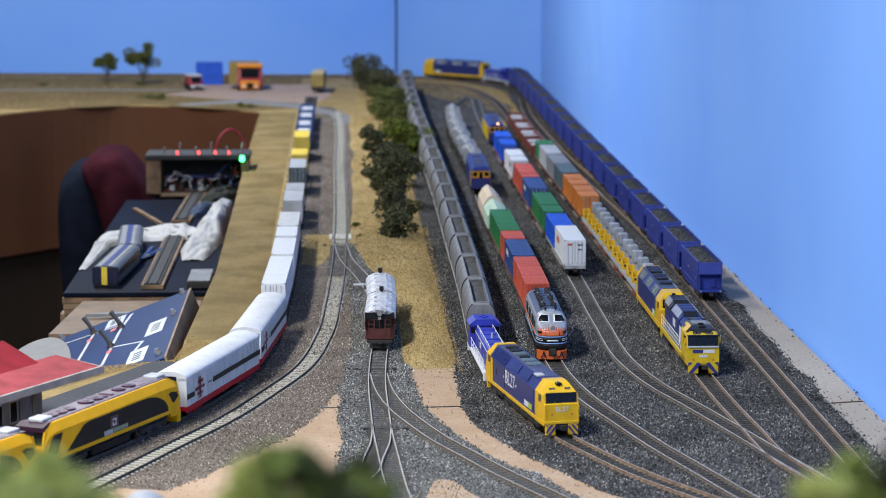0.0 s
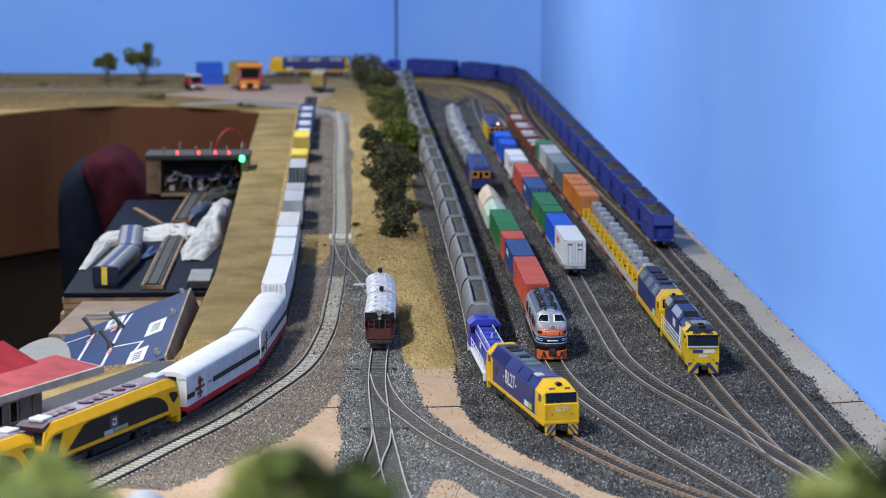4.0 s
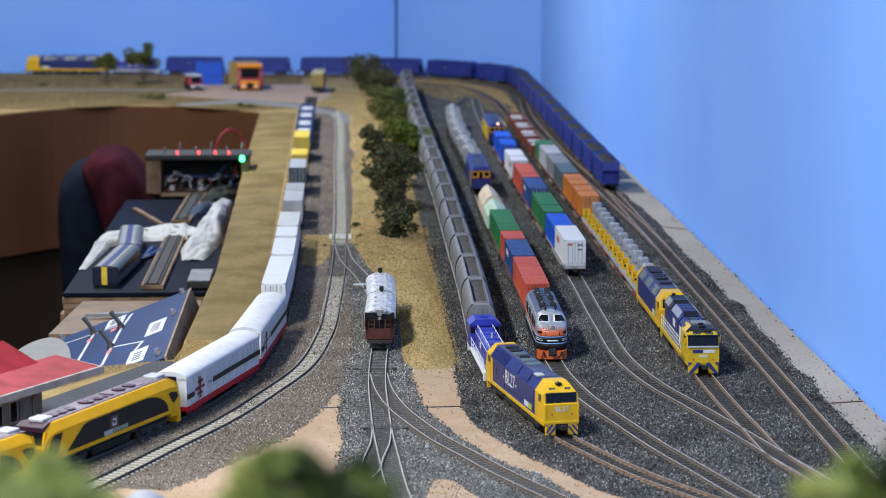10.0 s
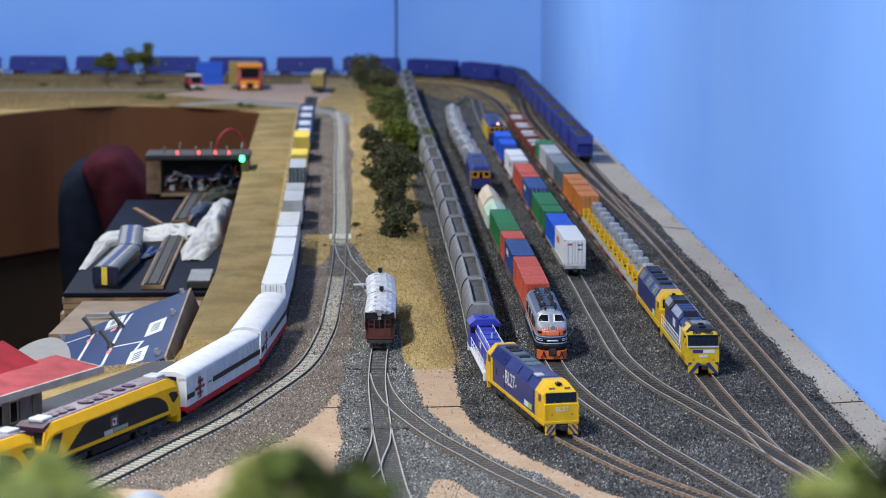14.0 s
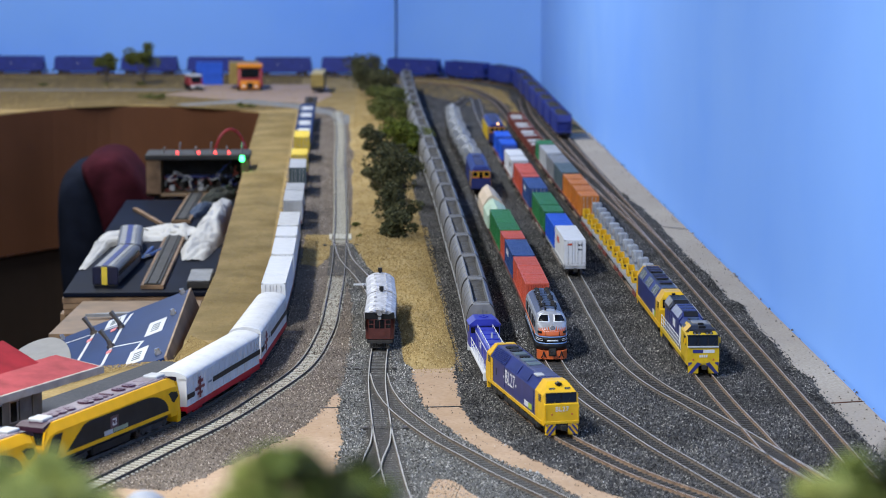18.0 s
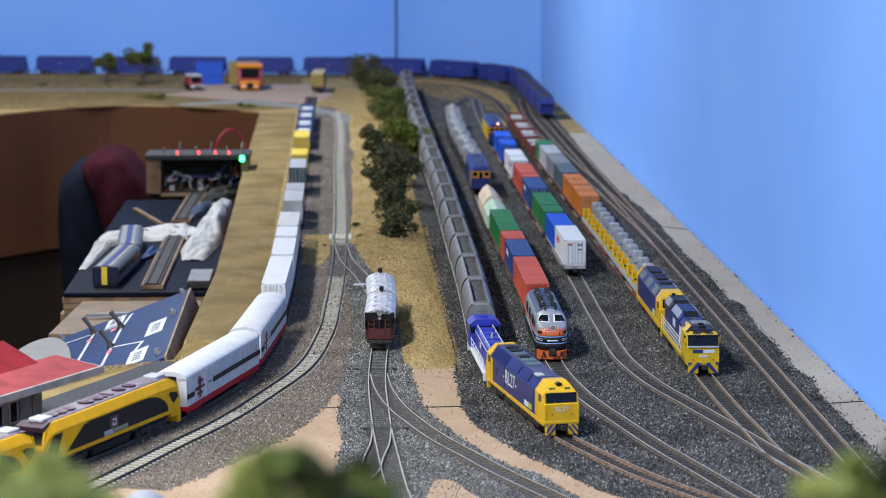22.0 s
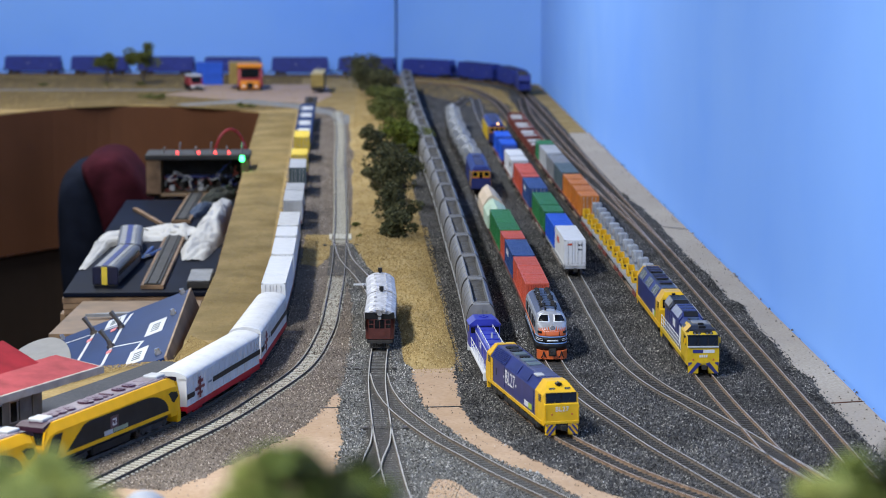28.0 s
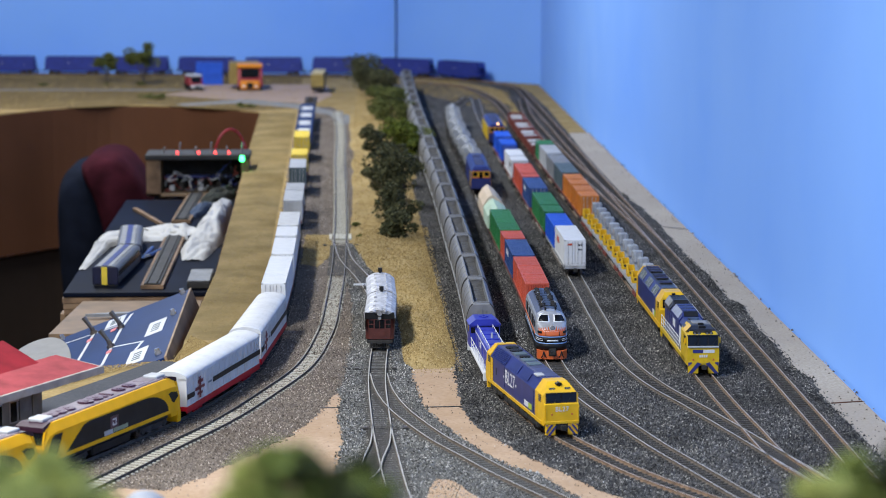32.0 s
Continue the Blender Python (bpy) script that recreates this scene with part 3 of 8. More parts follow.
def hopper_wagon():
    t = thing("hopper_wagon", "weathered grey round-sided bogie hopper wagon", "wagon", "grey hopper train")
    out = [(-8.9, 48.6), (-10.4, 47.6), (-12.4, 45), (-14, 41.6), (-15.3, 37.4), (-16.1, 32), (-16.2, 26), (-15.7, 20), (-14.4, 14)]
    prof = out + [(-y, z) for y, z in out[::-1]]
    bm = bmesh.new()
    prism(bm, prof + [(8.0, 48.6), (6.6, 36), (-6.6, 36), (-8.0, 48.6)], -79, 79, "x")
    vpart("body", bm, GREYP, t)
    for s in (-1, 1):
        bm = bmesh.new()
        loft(bm, [[(s * x, y * k, 14 + (z - 14) * h) for y, z in prof] for x, k, h in ((78.6, 1.0, 1.0), (84.5, 1.0, 0.985), (86.4, 0.97, 0.955))])
        end = vpart("end_bulkhead", bm, GREYP, t)
        for i in range(5):
            y = -10 + 5 * i
            boxpart("end_rib", (*((min(s * 86, s * 87.6), max(s * 86, s * 87.6))), y - 0.5, y + 0.5, 15, 43 - abs(y) * 0.35), GREYP, end)
        # Dark hoop added here: its colour stands in for the shaded gap between wagons.
        bm = bmesh.new()
        for a, b in zip(prof, prof[1:]):
            tube(bm, (s * 85, a[0] * 1.012, a[1] - 0.2), (s * 85, b[0] * 1.012, b[1] - 0.2), 0.6, 5)
        vpart("gap_shade_hoop", bm, GREYD, end, "dark hoop round the wagon end, painted as gap shade")
    bm = bmesh.new()
    for s in (-1, 1):
        box(bm, -80, 80, s * 8.6 - 0.8, s * 8.6 + 0.8, 48.0, 49.6, 0.3)
        box(bm, min(s * 78.4, s * 80.2), max(s * 78.4, s * 80.2), -9, 9, 47.8, 49.6, 0.3)
    vpart("rim", bm, GREYP, t)
    for x in (-39, 0, 39):
        bm = bmesh.new()
        for s in (-1, 1):
            for a, b in zip(out, out[1:]):
                tube(bm, (x, s * abs(a[0]) + s * 0.15, a[1]), (x, s * abs(b[0]) + s * 0.15, b[1]), 0.35, 4)
        vpart("side_rib", bm, GREYP, t)
    bm = bmesh.new()
    n, k = 40, 6
    vs = [[bm.verts.new((-79 + 158 * i / n, (-7.4 + 14.8 * j / k), 42.5 + 5 * max(0, abs(i / n - 0.5) * 2 - 0.78) / 0.22 + 0.8 * math.sin(math.pi * j / k) + random.uniform(-0.4, 0.4))) for j in range(k + 1)] for i in range(n + 1)]
    for i in range(n):
        for j in range(k):
            bm.faces.new((vs[i][j], vs[i + 1][j], vs[i + 1][j + 1], vs[i][j + 1]))
    vpart("inside", bm, GREYD, t, "dark grey hopper inside")
    bm = bmesh.new()
    for s in (-1, 1):
        box(bm, -88, 88, s * 14.3 - 1, s * 14.3 + 1, 10, 13.6)
        box(bm, min(s * 85, s * 89), max(s * 85, s * 89), -15.5, 15.5, 10, 13.6)
    vpart("underframe", bm, PALEGREY, t, "pale grey side sill")
    for s in (-1, 1):
        bm = bmesh.new()
        for y in (-13, 13):
            tube(bm, (s * 88.4, y, 13), (s * 88.4, y, 24), 0.6, 5)
        tube(bm, (s * 88.4, -13, 24), (s * 88.4, 13, 24), 0.6, 5)
        vpart("end_handrail", bm, PALEGREY, t)
        bogie(t, s * 62)
        coupler(t, s * 86, s)
    return t


def corrugated(bm, L, W, z0, z1, pitch=4.6, depth=0.55):
    """Box with folded steel sides."""
    pts = []

    def run(a, b, normal):
        d = Vector(b) - Vector(a)
        n = max(2, int(d.length / pitch))
        nrm = Vector(normal) * depth
        for i in range(n):
            for f, o in ((0.0, 0), (0.22, 0), (0.34, 1), (0.82, 1), (0.94, 0)):
                q = Vector(a) + d * ((i + f) / n) - nrm * o
                pts.append((q.x, q.y))

    h, w = L / 2, W / 2
    run((-h, -w), (h, -w), (0, -1))
    run((h, -w), (h, w), (1, 0))
    run((h, w), (-h, w), (0, 1))
    run((-h, w), (-h, -w), (-1, 0))
    prism(bm, pts, z0, z1, "z")


def container(L, material, label, high=29.8, doors=True, group="containers on the wagons", logo=None):
    """A shipping container that stands on z = 0; its door end is ahead."""
    t = thing("shipping_container", label, "container", group)
    bm = bmesh.new()
    corrugated(bm, L - 1.2, 27.2, 1, high - 0.8)
    for x in (-L / 2 + 1, L / 2 - 1):
        for y in (-13, 13):
            box(bm, x - 1, x + 1, y - 1, y + 1, 0, high)
    for y in (-13.3, 13.3):
        box(bm, -L / 2, L / 2, y - 0.7, y + 0.7, 0, 1.8)
        box(bm, -L / 2, L / 2, y - 0.7, y + 0.7, high - 1.3, high)
    for x in (-L / 2 + 0.6, L / 2 - 0.6):
        box(bm, x - 0.6, x + 0.6, -14, 14, 0, 1.8)
        box(bm, x - 0.6, x + 0.6, -14, 14, high - 1.6, high)
    vpart("body", bm, material, t)
    bm = bmesh.new()
    n = max(4, int(L / 7))
    top = []
    for i in range(n):
        x, w = -L / 2 + 1 + (L - 2) * i / n, (L - 2) / n
        top += [(x, high - 0.5), (x + w * 0.25, high - 0.5), (x + w * 0.35, high - 0.1), (x + w * 0.9, high - 0.1)]
    prism(bm, top + [(L / 2 - 1, high - 0.5), (L / 2 - 1, high - 1.0), (-L / 2 + 1, high - 1.0)], -13.2, 13.2, "y")
    vpart("roof", bm, material, t)
    if not doors:
        for i in range(9):
            y = -10.8 + i * 2.7
            boxpart("end_rib", (L / 2 - 0.9, L / 2 + 0.6, y - 0.5, y + 0.5, 1.8, high - 1.6), material, t)
    if doors:
        for s in (-1, 1):
            bm = bmesh.new()
            box(bm, L / 2 - 0.5, L / 2 + 0.35, s * 6.4 - 6.1, s * 6.4 + 6.1, 1.6, high - 1.6, 0.25)
            d = vpart("door", bm, material, t)
            for y in (s * 3.6, s * 9):
                bm = bmesh.new()
                tube(bm, (L / 2 + 0.7, y, 1.6), (L / 2 + 0.7, y, high - 1.4), 0.35, 5)
                for z in (3, high / 2, high - 4):
                    box(bm, L / 2 + 0.3, L / 2 + 1.1, y - 0.8, y + 0.8, z - 0.5, z + 0.5)
                vpart("lock_rod", bm, PALEGREY, d)
    if logo:
        for s in (-1, 1):
            for i, w in enumerate((7, 11, 5)):
                x = -L * 0.3 + 14 * i
                boxpart("marking", (x, x + w, s * 13.6 - 0.35, s * 13.6 + 0.35, high * 0.52, high * 0.75), logo, t)
    return t


def flat_wagon(L, label="skeletal container flat wagon with red bogies", frame=None, bog=None):
    t = thing("flat_wagon", label, "wagon", "container wagons")
    frame = frame or RUSTRED
    bm = bmesh.new()
    box(bm, -L / 2, L / 2, -4, 4, 9, 13.6, 0.4)
    for s in (-1, 1):
        box(bm, -L / 2, L / 2, s * 13.2 - 0.8, s * 13.2 + 0.8, 10, 13.9, 0.3)
        box(bm, min(s * L / 2, s * (L / 2 - 5)), max(s * L / 2, s * (L / 2 - 5)), -14, 14, 9.6, 14, 0.3)
    n = int(L / 24)
    for i in range(n + 1):
        x = -L / 2 + 4 + (L - 8) * i / n
        box(bm, x - 1.5, x + 1.5, -13.5, 13.5, 11, 13.8)
    vpart("underframe", bm, frame, t)
    for s in (-1, 1):
        bogie(t, s * (L / 2 - 24), frame_mat=bog)
        coupler(t, s * L / 2, s)
        bm = bmesh.new()
        tube(bm, (s * (L / 2 + 0.8), 13, 9), (s * (L / 2 + 0.8), 13, 17), 0.5, 5)
        tube(bm, (s * (L / 2 + 0.8), 11, 17), (s * (L / 2 + 0.8), 13, 17), 0.5, 5)
        vpart("hand_brake", bm, PALEGREY, t)
    return t


# -- locomotives --
def chevrons(t, x, z0, z1, half, colour, flip=1):
    """Slanted hazard stripes on a plough blade."""
    k = (z1 - z0) * 0.8
    for s in (-1, 1):
        for i in range(4):
            y0 = 5.8 + i * 4.9 - (k if flip > 0 else 0)
            rows = []
            for j in range(9):
                u = j / 8
                a = y0 + k * (u if flip > 0 else 1 - u) - (0 if flip > 0 else k * 0.3)
                lo, hi = max(5.8, a), min(half, a + 2.4)
                if hi - lo > 0.15:
                    rows.append((lo, hi, z0 + (z1 - z0) * u))
            if len(rows) < 2:
                continue
            bm = bmesh.new()
            prism(bm, [(s * lo, z) for lo, hi, z in rows] + [(s * hi, z) for lo, hi, z in rows[::-1]], x, x + 0.35, "x")
            vpart("hazard_stripe", bm, colour, t)


def headlights(t, x, z, ys, r=1.0):
    for y in ys:
        bm = bmesh.new()
        tube(bm, (x - 0.6, y, z), (x + 0.5, y, z), r, 10)
        tube(bm, (x + 0.4, y, z), (x + 0.7, y, z), r * 0.7, 10)
        vpart("headlight", bm, SILVER, t)


def ringf(x, z0, z1, w, ch, k=0.72):
    """A faceted cross-section: upright sides, flat slopes, flat roof."""
    return [(x, y, z) for y, z in ((-w, z0), (-w, z1 - ch), (-w + ch * k, z1), (0, z1 + 0.05), (w - ch * k, z1), (w, z1 - ch), (w, z0))]


def span(s, a, b):
    """The x range between two distances, mirrored for s = -1."""
    return (min(s * a, s * b), max(s * a, s * b))


def loco_bl():
    """Blue full-width diesel with golden yellow cabs at both ends."""
    t = thing("diesel_locomotive", "blue diesel locomotive with golden yellow cabs and sills", "locomotive")
    L = 227
    H = L / 2
    bm = bmesh.new()
    loft(bm, [ringf(x, 12, 47.3, 16.5, 10.5) for x in (-H + 20, H - 33)])
    body = vpart("body", bm, NAVY, t)
    for s in (-1, 1):
        bm = bmesh.new()
        back = 33 if s > 0 else 20
        r = [(back, 48, 17, 10.5), (17.5 if s > 0 else 11, 48, 17, 10.5), (4.8, 40.6, 16.6, 3.4), (4.2, 39.6, 16.5, 1.6), (3.0, 30.6, 16.5, 1.2), (0, 29.6, 16.5, 1.2), (0, 13, 16.5, 1)]
        loft(bm, [ringf(s * (H - x), 9 if i < 5 else 12, z, w, c) for i, (x, z, w, c) in enumerate(r)])
        cab = vpart("cab", bm, YELLOW, t, "golden yellow cab end with a faceted roof")
        bm = bmesh.new()
        prism(bm, [(s * (H - 4.6), 39.2), (s * (H - 3.3), 31), (s * (H - 2.5), 31), (s * (H - 3.8), 39.3)], -14.6, 14.6, "y")
        glass = vpart("windscreen", bm, GLASSD, cab)
        for z in (30.6, 39.4):
            boxpart("windscreen_rim", (*span(s, H - 3.9 - (z - 31) * 0.12, H - 2.2 - (z - 31) * 0.14), -15, 15, z - 0.35, z + 0.35), BLACKP, cab)
        boxpart("window_post", (*span(s, H - 4.2, H - 2.9), -0.5, 0.5, 31, 39.2), BLACKP, cab)
        for q in (-1, 1):
            boxpart("side_window", (*span(s, H - 12, H - 20), q * 17 - 0.3, q * 17 + 0.3, 30, 36.5), GLASSD, cab)
            boxpart("cab_door", (*span(s, H - 23, H - 30), q * 16.95 - 0.3, q * 16.95 + 0.3, 13, 36), YELLOW, cab, 0.2)
        for y in (-7.4, 7.4):
            bm = bmesh.new()
            z0 = 43.4
            prism(bm, [(s * (H - 11), z0 - 1.8), (s * (H - 7.2), z0 - 1.8), (s * (H - 7.5), z0 - 0.4), (s * (H - 11), z0 + 0.4)], y - 2.8, y + 2.8, "y")
            lamp = vpart("marker_light", bm, UNDER, cab)
            for d in (-1.1, 1.1):
                bm = bmesh.new()
                tube(bm, (s * (H - 7.6), y + d, z0 - 0.8), (s * (H - 6.9), y + d, z0 - 0.9), 0.8, 8)
                vpart("lens", bm, SILVER, lamp)
        for y, w in ((0, 2.0), (-1.9, 1.1), (1.9, 1.1)):
            bm = bmesh.new()
            tube(bm, (s * (H - 15), y, 46.4), (s * (H - 10.4), y, 46.2), w, 10)
            vpart("horn", bm, BLACKP, cab)
        for y in (-6.5, 6.5):
            bm = bmesh.new()
            tube(bm, (s * (H - 2.6), y, 31.2), (s * (H - 3.8), y + 3.6, 37), 0.3, 5)
            vpart("wiper", bm, BLACKP, glass)
        for q in (-1, 1):
            bm = bmesh.new()
            tube(bm, (s * (H + 0.4), q * 15.2, 14), (s * (H + 0.4), q * 15.2, 27), 0.4, 5)
            vpart("grab_rail", bm, YELLOW, cab)
        for y0, y1 in ((-15.4, -6), (6, 15.4)):
            boxpart("plough", (*span(s, H - 3, H + 0.8), y0, y1, 0.8, 11), YELLOW, t, 0.4)
        chevrons(t, s * (H + 0.8) - (0 if s > 0 else 0.35), 1.0, 10.8, 15.2, STRIPEBLUE, -1)
        boxpart("buffer_beam", (*span(s, H - 4, H - 0.5), -15, 15, 6, 11.5), UNDER, t)
        boxpart("lower_trim", (*span(s, H - 3, H + 0.9), -16.3, 16.3, 11.4, 14), YELLOW, t, 0.3)
        for y in (-9.5, 9.5):
            boxpart("tail_light", (*span(s, H, H + 0.5), y - 0.8, y + 0.8, 19.5, 21), REDC, t)
        words("BL27", 6.4, s * (H + 0.25), 0, 25, 90, 0, 90 * s, LETTER, t)
        boxpart("side_sill", (-H + 10, H - 10, s * 16.9 - 0.5, s * 16.9 + 0.5, 9.8, 12.8), YELLOW, t)
        words("BL27", 19, -16, s * 16.6, 27, 90, 0, 0 if s < 0 else 180, LETTER, t)
        boxpart("lettering_mark", (6.5, 8.5, s * 16.6 - 0.2, s * 16.6 + 0.2, 24.5, 27), LETTER, t)
        boxpart("lettering_mark", (-41, -39, s * 16.6 - 0.2, s * 16.6 + 0.2, 24.5, 27), LETTER, t)
        boxpart("side_panel", (40, 55, s * 16.6 - 0.2, s * 16.6 + 0.2, 15, 20), LETTER, t)
        boxpart("side_panel", (55.4, 67, s * 16.6 - 0.2, s * 16.6 + 0.2, 15, 20), LIME, t)
        boxpart("side_vent", (-72, -69, s * 16.6 - 0.3, s * 16.6 + 0.3, 22, 29), LETTER_DARK, t)
        boxpart("door_line", (-38, -37.6, s * 16.5 - 0.2, s * 16.5 + 0.2, 14, 36), BLACKP, t)
        boxpart("door_line", (73, 73.4, s * 16.5 - 0.2, s * 16.5 + 0.2, 14, 36), BLACKP, t)
        # ribbed intakes high on the rear slopes
        for i in range(15):
            x = -88 + i * 3.6
            bm = bmesh.new()
            prism(bm, [(s * 16.7, 37.6), (s * 10.2, 46.7), (s * 10.6, 47.2), (s * 17.1, 38)], x, x + 1.5, "x")
            vpart("intake_rib", bm, NAVY, body)
        for x in (-20, 18):
            bm = bmesh.new()
            prism(bm, [(s * 15.6, 38.8), (s * 10.6, 45.8), (s * 10.9, 46.1), (s * 15.9, 39.1)], x, x + 30, "x")
            vpart("slope_hatch", bm, NAVY, body)
        coupler(t, s * (H - 1), s)
    boxpart("roof_walk", (-86, 72, -8.2, 8.2, 46.8, 47.9), ROOFDUST, t, 0.3)
    for x, r in ((-72, 6.6), (-56, 6.6), (-22, 5.4)):
        bm = bmesh.new()
        tube(bm, (x, 0, 47), (x, 0, 49.2), r, 18)
        tube(bm, (x, 0, 49), (x, 0, 49.5), r * 0.5, 12)
        vpart("roof_fan", bm, BLACKP, t)
    for x in (-40, -8, 12):
        boxpart("roof_hatch", (x - 6, x + 7, -6.5, 6.5, 47.5, 49), TEALC if x else BLACKP, t, 0.4)
    boxpart("roof_grille", (56, 68, -12, -4, 46.6, 48.6), PALEGREY, t, 0.5)
    for s in (-1, 1):
        bogie(t, s * 68, 3, 20, r=6, wide=15.2)
    boxpart("fuel_tank", (-40, 40, -16, 16, 1.6, 9.8), UNDER, t, 1.5)
    for s in (-1, 1):
        for i in range(5):
            boxpart("air_tank", (-38 + i * 15.4, -25 + i * 15.4, s * 15.8 - 0.8, s * 15.8 + 0.8, 2.4 + (i % 2), 8.4), UNDER, t, 0.6)
    boxpart("underframe", (-H + 6, H - 6, -14, 14, 8.6, 12.2), UNDER, t)
    return t


def loco_nr():
    """Blue hood locomotive with a broad yellow cab and white handrails."""
    t = thing("diesel_locomotive", "blue hood locomotive with yellow cab and white handrails", "locomotive")
    L = 213
    H = L / 2
    bm = bmesh.new()
    loft(bm, [ringf(x, 13, 44.8, 12.6, 5) for x in (-H + 10, H - 44)])
    hood = vpart("hood", bm, NAVY, t)
    # raised radiator house with pale slopes, and two more hatches behind
    for x0, x1 in ((H - 150, H - 88), (H - 206, H - 160)):
        bm = bmesh.new()
        loft(bm, [ringf(x0, 38, 46, 12.8, 5), ringf(x0 + 5, 38, 49.6, 13.4, 7.5), ringf(x1 - 9, 38, 49.6, 13.4, 7.5), ringf(x1, 38, 45.2, 12.9, 3.4)])
        house = vpart("radiator_house", bm, ROOFDARK if x0 < H - 155 else NAVY, t)
        for s in (-1, 1):
            bm = bmesh.new()
            prism(bm, [(s * 13.2, 42.4), (s * 8.4, 49.2), (s * 8.8, 49.6), (s * 13.6, 42.8)], x0 + 6, x1 - 7, "x")
            vpart("radiator_grille", bm, SILVERM if x0 > H - 155 else TANKG, house, "silver radiator grille")
        bm = bmesh.new()
        prism(bm, [(x1 - 8.4, 49.7), (x1 - 0.6, 46.2), (x1 + 0.4, 45.4), (x1 - 8.6, 48.8)], -7.6, 7.6, "y")
        vpart("radiator_end", bm, BLACKP, house)
        for i in range(5):
            x = x0 + 8 + i * (x1 - x0 - 22) / 4
            boxpart("roof_seam", (x - 0.3, x + 0.3, -8, 8, 49.4, 50.0), ROOFDARK, house)
    bm = bmesh.new()
    r = [(46, 48, 17, 7.5), (17, 48, 17, 7.5), (5.2, 41.4, 16.8, 3), (4.6, 39.8, 16.8, 1.4), (2.8, 29.6, 16.6, 1), (0, 28.4, 16.5, 1), (0, 10, 16.5, 1)]
    loft(bm, [ringf(H - x, 9.5, z, w, c) for x, z, w, c in r])
    cab = vpart("cab", bm, LEMON, t, "lemon yellow cab with broad windscreen")
    bm = bmesh.new()
    loft(bm, [ringf(H - x, z0, z, w, c, 0.9) for x, z0, z, w, c in ((47, 42, 48.7, 15.6, 5.6), (17, 42, 48.7, 15.6, 5.6), (9.6, 43, 45.6, 15.0, 2.2))])
    vpart("cab_roof", bm, ROOFDARK, cab, "dark cab roof")
    for x in (40, 32, 24):
        boxpart("roof_rib", (H - x - 0.4, H - x + 0.4, -11, 11, 48.4, 49.3), TANKG, cab)
    for y in (-8.4, -4.4, 4.4, 8.4):
        bm = bmesh.new()
        tube(bm, (H - 9, y, 42.6), (H - 5.4, y, 42.2), 2.0, 12)
        vpart("lamp_bezel", bm, BLACKP, cab)
    bm = bmesh.new()
    prism(bm, [(-17.0, 42.6), (-11.6, 48.9), (-11.2, 49.1), (-17.2, 43.2)], H - 31, H - 13, "x")
    vpart("roof_corner_panel", bm, YELLOW, cab)
    boxpart("air_conditioner", (H - 40, H - 27, -8, 8, 48, 50), TANKG, cab, 0.8)
    boxpart("roof_antenna", (H - 24, H - 20, -3, 3, 48.3, 50.4), BLACKP, cab, 0.5)
    bm = bmesh.new()
    prism(bm, [(H - 5.2, 39.6), (H - 3.2, 29.8), (H - 2.3, 29.8), (H - 4.2, 39.8)], -15.4, 15.4, "y")
    vpart("windscreen", bm, GLASSD, cab)
    for y in (-15.2, -5.2, 5.2, 15.2):
        bm = bmesh.new()
        prism(bm, [(H - 5, 39.6), (H - 3, 29.8), (H - 2, 29.8), (H - 3.9, 39.8)], y - 0.6, y + 0.6, "y")
        vpart("window_post", bm, BLACKP, cab)
    boxpart("windscreen_visor", (H - 6, H - 2.8, -16.4, 16.4, 39.6, 40.8), BLACKP, cab, 0.3)
    boxpart("window_ledge", (H - 3, H + 1.2, -16.2, 16.2, 27.9, 29.6), PALEGREY, cab, 0.5)
    for y in (-9.6, 9.6):
        bm = bmesh.new()
        tube(bm, (H - 2, y, 30.2), (H - 3.2, y + 4.4, 36.4), 0.35, 5)
        vpart("wiper", bm, BLACKP, cab)
    boxpart("lamp_housing", (H - 13, H - 7.2, -8, 8, 41.6, 44.6), UNDER, cab, 0.8)
    headlights(cab, H - 5.4, 42.2, (-8.4, -4.4, 4.4, 8.4), 1.2)
    boxpart("horn", (H - 16, H - 11.5, -3.6, 3.6, 46, 49), BLACKP, cab, 0.5)
    boxpart("number_board", (H - 0.1, H + 0.3, -11, -0.3, 22.6, 26), STRIPEBLUE, cab)
    boxpart("number_board", (H - 0.1, H + 0.3, -0.3, 11.5, 22.6, 26), LETTER, cab)
    for y in (-3.4, -1.2, 1.2, 3.4):
        boxpart("lettering_bar", (H - 0.1, H + 0.3, y - 0.8, y + 0.8, 18, 20.6), LETTER, cab)
    for y in (-10.5, 10.5):
        boxpart("tail_light", (H - 0.1, H + 0.6, y - 0.8, y + 0.8, 14.8, 16.6), REDC, cab)
    for q in (-1, 1):
        boxpart("side_window", (H - 25, H - 12, q * 17 - 0.3, q * 17 + 0.3, 29.5, 38), GLASSD, cab)
        boxpart("mirror", (H - 10, H - 9, q * 18.2 - 1.0, q * 18.2 + 1.0, 31, 37), YELLOW, cab)
        boxpart("sill", (-H + 4, H - 4, q * 16 - 1, q * 16 + 1, 9.6, 14.4), LEMON, t, 0.3)
        boxpart("hood_panel", (H - 88, H - 70, q * 12.6 - 0.3, q * 12.6 + 0.3, 20, 36), LETTER, hood)
        boxpart("hood_panel", (H - 69.6, H - 50, q * 12.6 - 0.3, q * 12.6 + 0.3, 22, 39), LIME, hood)
        for i in range(6):
            x = -H + 14 + i * 17
            boxpart("hood_door", (x, x + 15, q * 12.6 - 0.25, q * 12.6 + 0.25, 16, 37), NAVY, hood, 0.15)
